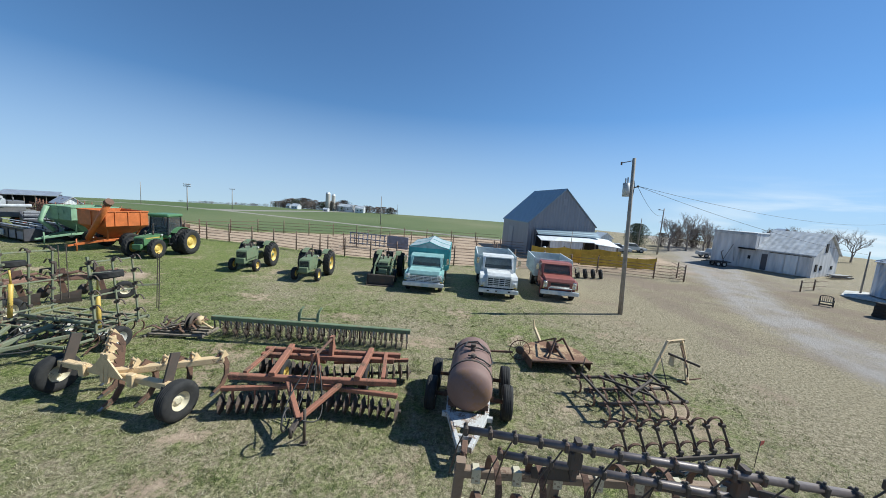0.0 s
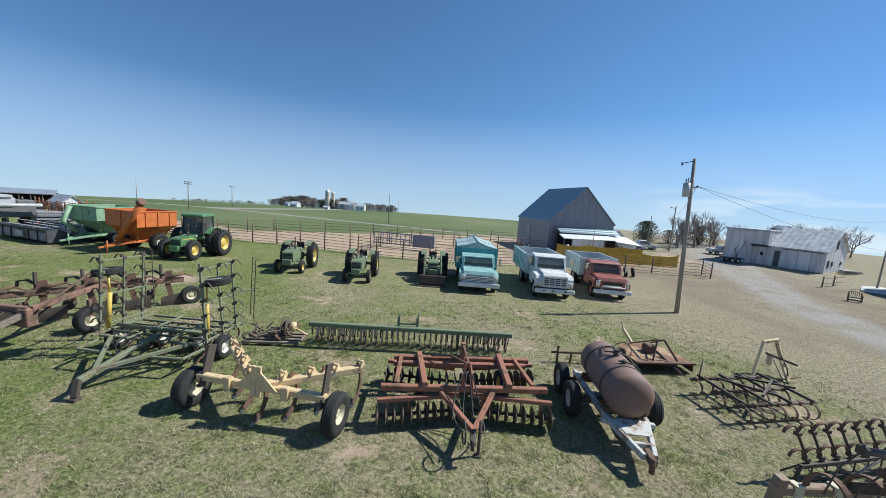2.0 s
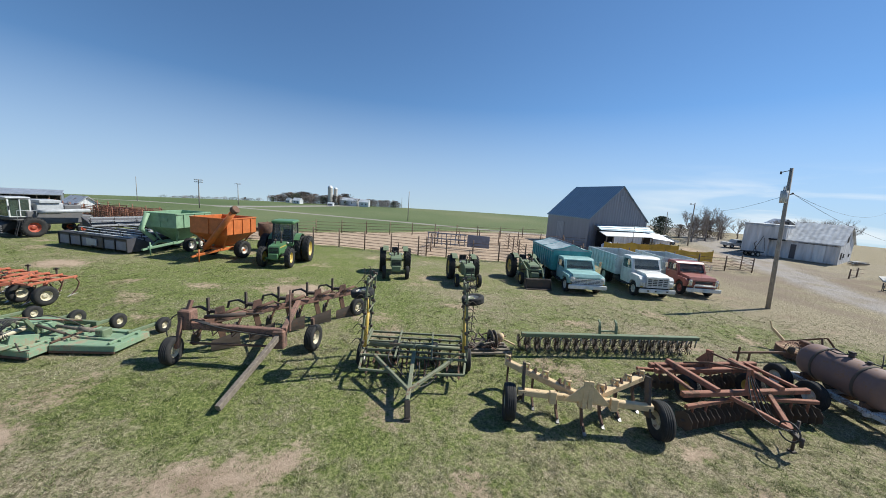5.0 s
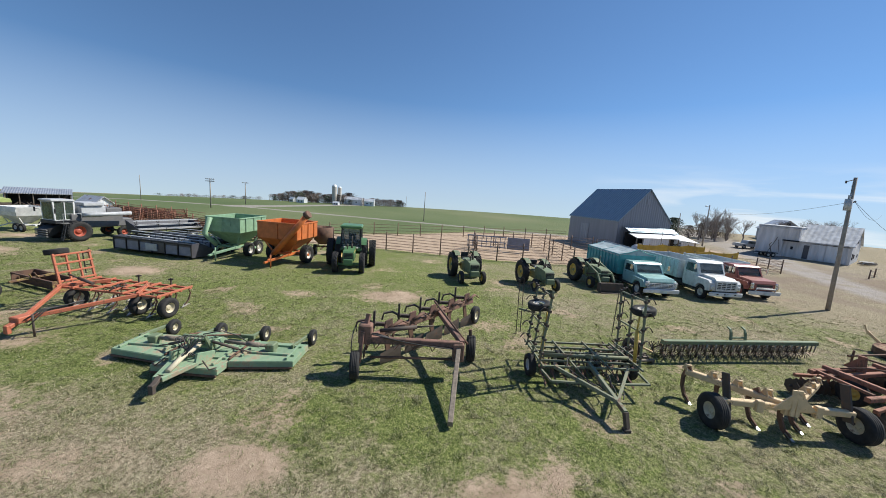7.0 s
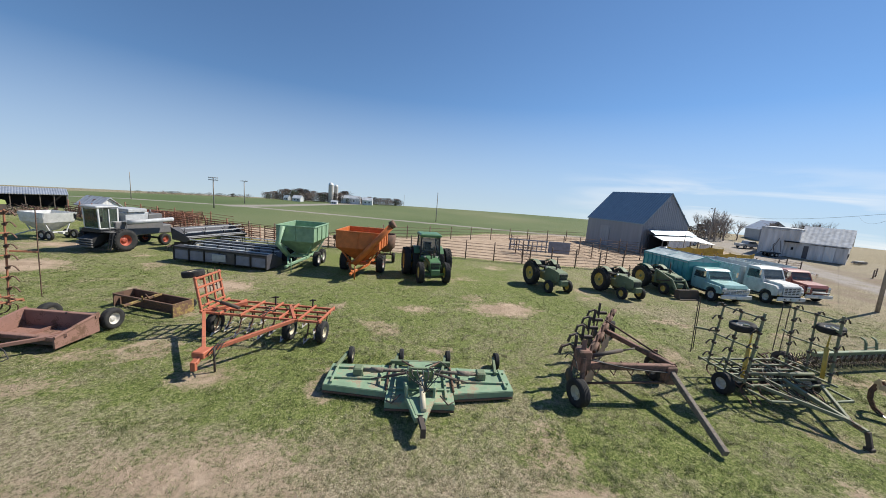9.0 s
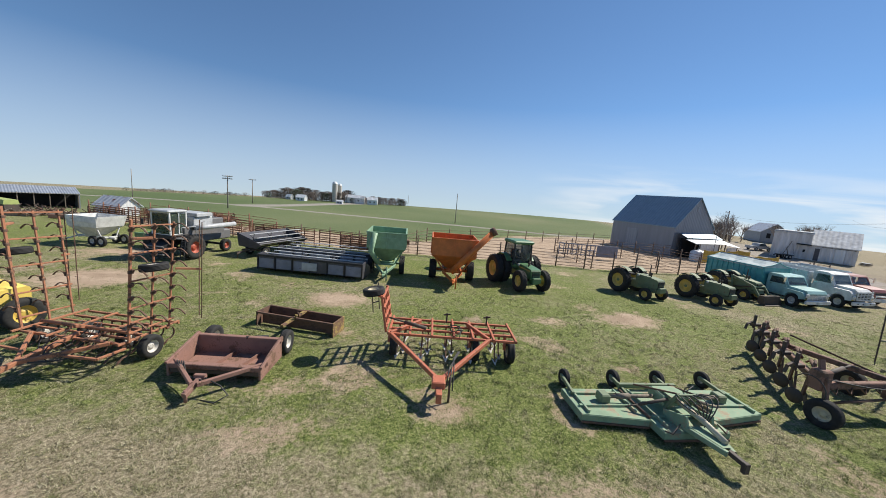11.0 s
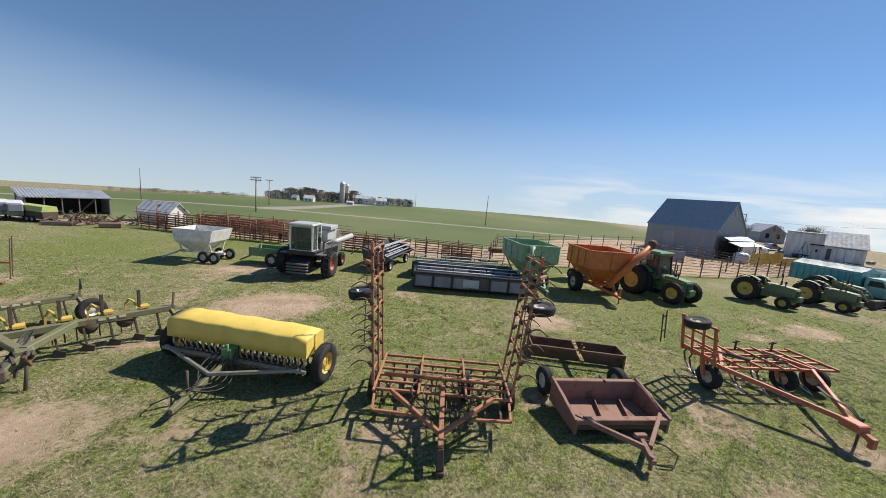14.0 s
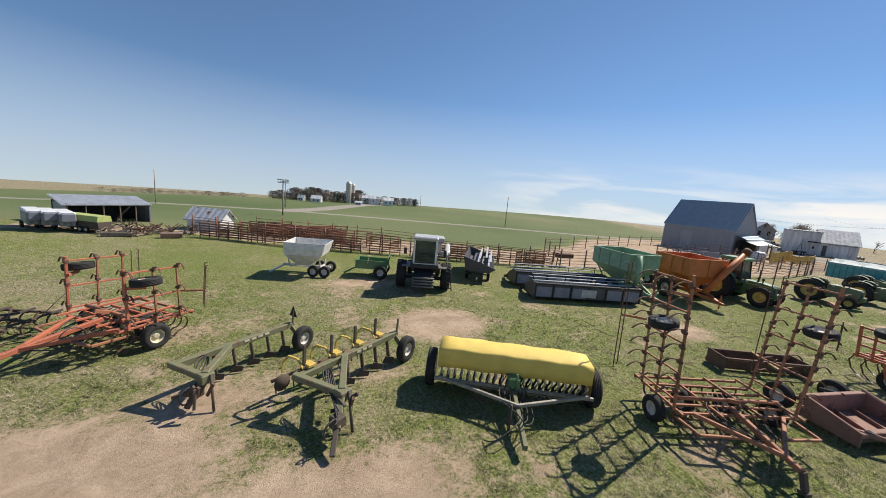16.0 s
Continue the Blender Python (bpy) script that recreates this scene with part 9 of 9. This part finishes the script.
# farmstead on the rise
def silo(x, y, h, r):
    t = thing("silo", x, y, 0, "pale concrete silo with a domed cap", "silo")
    part("shaft", Shape().lathe([(r, 0), (r, h)], (0, 0, 0), "z", 18), SILO_GREY, t)
    part("cap", Shape().lathe([(r * 1.03, h), (r * 0.8, h + r * 0.55), (r * 0.4, h + r * 0.85), (0.001, h + r * 0.95)], (0, 0, 0), "z", 18), WHITE_ROOF, t)
    for k in range(6):
        part("hoop", Shape().lathe([(r * 1.005, -0.02), (r * 1.03, 0), (r * 1.005, 0.02)], (0, 0, h * (k + 0.7) / 6.5), "z", 18), SILO_GREY, t)
SILO_GREY = plain("silo_concrete", (0.50, 0.47, 0.42), 0.85, 0, 0.15, 2)
silo(-30.6, 90.0, 4.3, 0.6)
silo(-29.5, 91.0, 4.0, 0.48)
for hx, hy, yw, w, l, e, r, lb in ((-23.6, 89.5, 75, 1.3, 4.6, 1.3, 1.9, "long white farm shed on the rise"), (-20.6, 88.6, 80, 1.2, 2.4, 1.1, 1.7, "white farm shed on the rise"), (-36.6, 86.5, 70, 1.4, 2.0, 0.7, 1.3, "white farmhouse with a pale roof on the rise"), (-39.8, 89.0, 60, 1.0, 1.3, 0.6, 1.1, "small white farm building on the rise"), (-28.6, 84.6, 70, 0.7, 1.4, 0.5, 0.75, "small white shed on the rise")):
    gable_house("farm_building", hx, hy, yw, w, l, e, r, WHITE_TIN, WHITE_ROOF, lb, 0.08, windows=[("left", l * 0.3, e * 0.55, 0.3, 0.3, DARK_INSIDE), ("left", l * 0.7, e * 0.55, 0.3, 0.3, DARK_INSIDE)])
GROVE = plain("bare_brush_twigs", (0.16, 0.125, 0.105), 0.9, 0, 0.4, 2)
rng = random.Random(11)
for k in range(66):
    xx = -46.5 + 33 * k / 65 + rng.uniform(-0.4, 0.4)
    hh = rng.uniform(1.5, 2.4) * (1.25 if -42 < xx < -27 else 0.8)
    yy = (92.8 if k % 3 else 90.2) + rng.uniform(-1.2, 1.8)
    if k % 6 == 0:
        bare_tree(xx, yy, hh * 1.35, 100 + k, "small leafless tree on the rise", 1.0, group="trees round the farmstead", twig=5)
    elif k % 12 == 3:
        evergreen(xx, yy, hh * 0.85, hh * 0.7, 200 + k, label="dark green tree by the farmstead", group="trees round the farmstead", ball=True, dense=2)
    else:
        evergreen(xx, yy, hh, hh * 0.8, 200 + k, label="leafless brown thicket round the farmstead", mat=GROVE, group="trees round the farmstead", ball=True, dense=2)
for k in range(34):
    xx = -76 + 24 * k / 33 + rng.uniform(-0.4, 0.4)
    evergreen(xx, 100 + rng.uniform(-2, 2), rng.uniform(0.6, 1.1), rng.uniform(1.0, 1.9), 300 + k, label="low distant windbreak tree on the horizon", mat=GROVE if k % 3 else None, group="windbreak trees on the horizon", ball=True)

# trees, houses and cars beyond the drive
for k, (xx, yy, hh) in enumerate(((30.2, 45.0, 6.0), (31.6, 47.2, 5.4), (33.2, 46.0, 6.2), (34.6, 47.8, 5.0), (36.4, 47.0, 5.6), (38.2, 48.4, 5.0), (40.5, 48.0, 4.6), (43.0, 44.6, 5.0), (41.2, 40.4, 5.8), (43.6, 40.9, 5.2), (46.4, 41.4, 5.6), (49.0, 42.0, 5.2), (51.6, 42.4, 4.8))):
    bare_tree(xx, yy, hh, 21 + k, twig=6)
evergreen(27.2, 47.6, 3.3, 1.75, 31, label="round dark green cedar tree beyond the barn", ball=True, dense=7)
for k in range(4):
    evergreen(32.0 + 2.3 * k, 49.5, 2.0 + 0.4 * (k % 3), 1.4, 40 + k, label="leafless brown thicket under the trees", mat=GROVE, group="thicket under the trees", ball=True, dense=4)
evergreen(42.6, 41.6, 2.6, 1.3, 33, label="round dark green cedar tree behind the shed", ball=True, dense=5)
bare_tree(53.0, 33.5, 3.4, 48, twig=4)
gable_house("farmhouse", 48.0, 47.5, -35, 4.2, 6.0, 2.0, 3.5, BARN_TIN_SIDE, RUSTY_ROOF, "pale farmhouse with a weathered roof behind the shed", 0.2, windows=[("front", -0.9, 1.3, 0.6, 0.9, DARK_INSIDE), ("front", 0.9, 1.3, 0.6, 0.9, DARK_INSIDE), ("front", 0, 2.8, 0.5, 0.7, DARK_INSIDE)])
gable_house("farm_shed", 21.8, 45.2, 10, 1.8, 2.0, 1.3, 1.9, WHITE_TIN, WHITE_ROOF, "small white tin shed beside the barn", 0.1)
parked_car(21.3, 41.4, 70, GREY, "dark grey car parked beyond the windbreak", 0.75)
parked_car(23.8, 42.6, 75, WHITE, "white pickup truck parked beyond the windbreak", 0.75, True)
parked_car(32.4, 40.2, 80, GREY, "silver pickup truck parked by the trees", 0.75, True)
ft = thing("flatbed_trailer", 28.7, 34.9, -10, "small dark flatbed trailer by the machine shed", "trailer")
part("deck", Shape().box(0, 0, 0.5, 1.9, 0.9, 0.08).beam((-0.95, 0, 0.5), (-1.6, 0, 0.4), 0.08), BLACK, ft)
part("winch_post", Shape().beam((0.5, 0, 0.5), (0.1, 0, 1.5), 0.06).beam((0.1, 0, 1.45), (0.3, 0, 1.7), 0.05), DARK_STEEL, ft)
for sd in (-1, 1):
    wheel(ft, -0.25, sd * 0.5, 0.26, 0.26, 0.16, 0.14, RIM_WHITE, turn=90)
    wheel(ft, 0.3, sd * 0.5, 0.26, 0.26, 0.16, 0.14, RIM_WHITE, turn=90)
lp = thing("lumber_stack", 36.4, 30.6, 10, "grey stack of pipes and boards beside the shed", "lumber stack")
for k in range(8):
    part("board", Shape().beam((-1.2 + 0.05 * k, -0.3 + 0.2 * (k % 4), 0.15 + 0.16 * (k // 4)), (1.3 - 0.06 * k, -0.25 + 0.2 * (k % 4), 0.15 + 0.16 * (k // 4)), 0.14, 0.1), GREY if k % 2 else WOOD, lp)
be = thing("iron_bench", 23.9, 20.5, -42, "small black iron bench on the turf", "bench")
be.scale = (0.78, 0.78, 0.8)
part("seat", Shape().box(0, 0, 0.36, 0.8, 0.3, 0.06), BLACK, be)
part("front_rail", Shape().box(0, -0.14, 0.16, 0.7, 0.04, 0.1), BLACK, be)
for k in range(7):
    part("back_slat", Shape().beam((-0.33 + 0.11 * k, 0.15, 0.38), (-0.33 + 0.11 * k, 0.2, 0.78), 0.025), BLACK, be)
part("back_rail", Shape().tube([(-0.38, 0.2, 0.72), (-0.2, 0.2, 0.82), (0.2, 0.2, 0.82), (0.38, 0.2, 0.72)], 0.025, 6), BLACK, be)
for xx in (-0.37, 0.37):
    part("leg", Shape().beam((xx, -0.14, 0), (xx, -0.14, 0.58), 0.05).beam((xx, 0.15, 0), (xx, 0.2, 0.75), 0.05).beam((xx, -0.14, 0.56), (xx, 0.17, 0.56), 0.05), BLACK, be)
flat_tyre = tyre_shape(0.34, 0.22, 0.19, 16).mesh("tyre", RUBBER)
for k in range(4):
    solid = new("tyre", flat_tyre)
    solid.matrix_basis = pose(24.9 + 0.02 * (k % 2), 18.6 - 0.02 * k, 0.13 + 0.215 * k, 0, 90, 0)
    tagged(solid, "worn black tyre lying flat in a stack on the turf", "tyre", "stacked tyres by the drive")
gb = thing("grain_bin", 33.0, 22.5, 0, "ribbed grey metal grain bin on a pale concrete pad", "grain bin")
wall = []
for k in range(32):
    wall += [(2.4, 0.1 + 0.078 * k), (2.425, 0.139 + 0.078 * k)]
part("wall", Shape().lathe(wall + [(2.4, 2.6), (2.36, 2.6), (2.36, 0.1)], (0, 0, 0), "z", 40, smooth=False), GALV, gb)
part("roof", Shape().lathe([(2.55, 2.52), (2.55, 2.56), (0.35, 3.4), (0.3, 3.55), (0.001, 3.6)], (0, 0, 0), "z", 24, smooth=False), GALV, gb)
for k in range(24):
    a = 2 * math.pi * k / 24
    part("roof_rib", Shape().beam((2.5 * math.cos(a), 2.5 * math.sin(a), 2.6), (0.4 * math.cos(a), 0.4 * math.sin(a), 3.41), 0.04, 0.05), GALV, gb)
part("pad", Shape().flat([(-4.3, 1.3, -0.02), (-1.6, 3.3, -0.02), (2.8, 3.0, -0.02), (2.8, -3.0, -0.02), (-2.4, -2.7, -0.02), (-3.4, -0.4, -0.02)], 0.1), CONCRETE, gb)
utility_pole(31.6, 25.0, 3.2, "thin dark post by the grain bin", 0, 0.06)
panel_fence([(26.6, 24.6), (30.0, 25.9)], 2, 0.8, PIPE, "low pipe rail by the grain bin", 1.8, "low rails by the grain bin", top_up=0.05)
for k in range(4):
    solid = new("tyre", flat_tyre)
    solid.matrix_basis = pose(9.7 + 0.62 * k, 24.0 + 0.12 * k, 0.34, 0, 0, -32) @ pose(0, 0, 0, 0, -14, 0)
    tagged(solid, "worn black tyre leaning upright by the corral", "tyre", "tyres leaning by the corral")

# cultivator and harrow at the west end
field_cultivator(-47.2, 22.4, -42, ORANGE_RED, ORANGE_RUST, "orange-red cultivator with folded wings and pale yellow sweeps", 2.25, 1.15, 2.3, None, (2, -2), 0.35, RIM_CREAM, RUST)
tooth_harrow(-50.3, 23.4, -20, 2.4, 1.3)
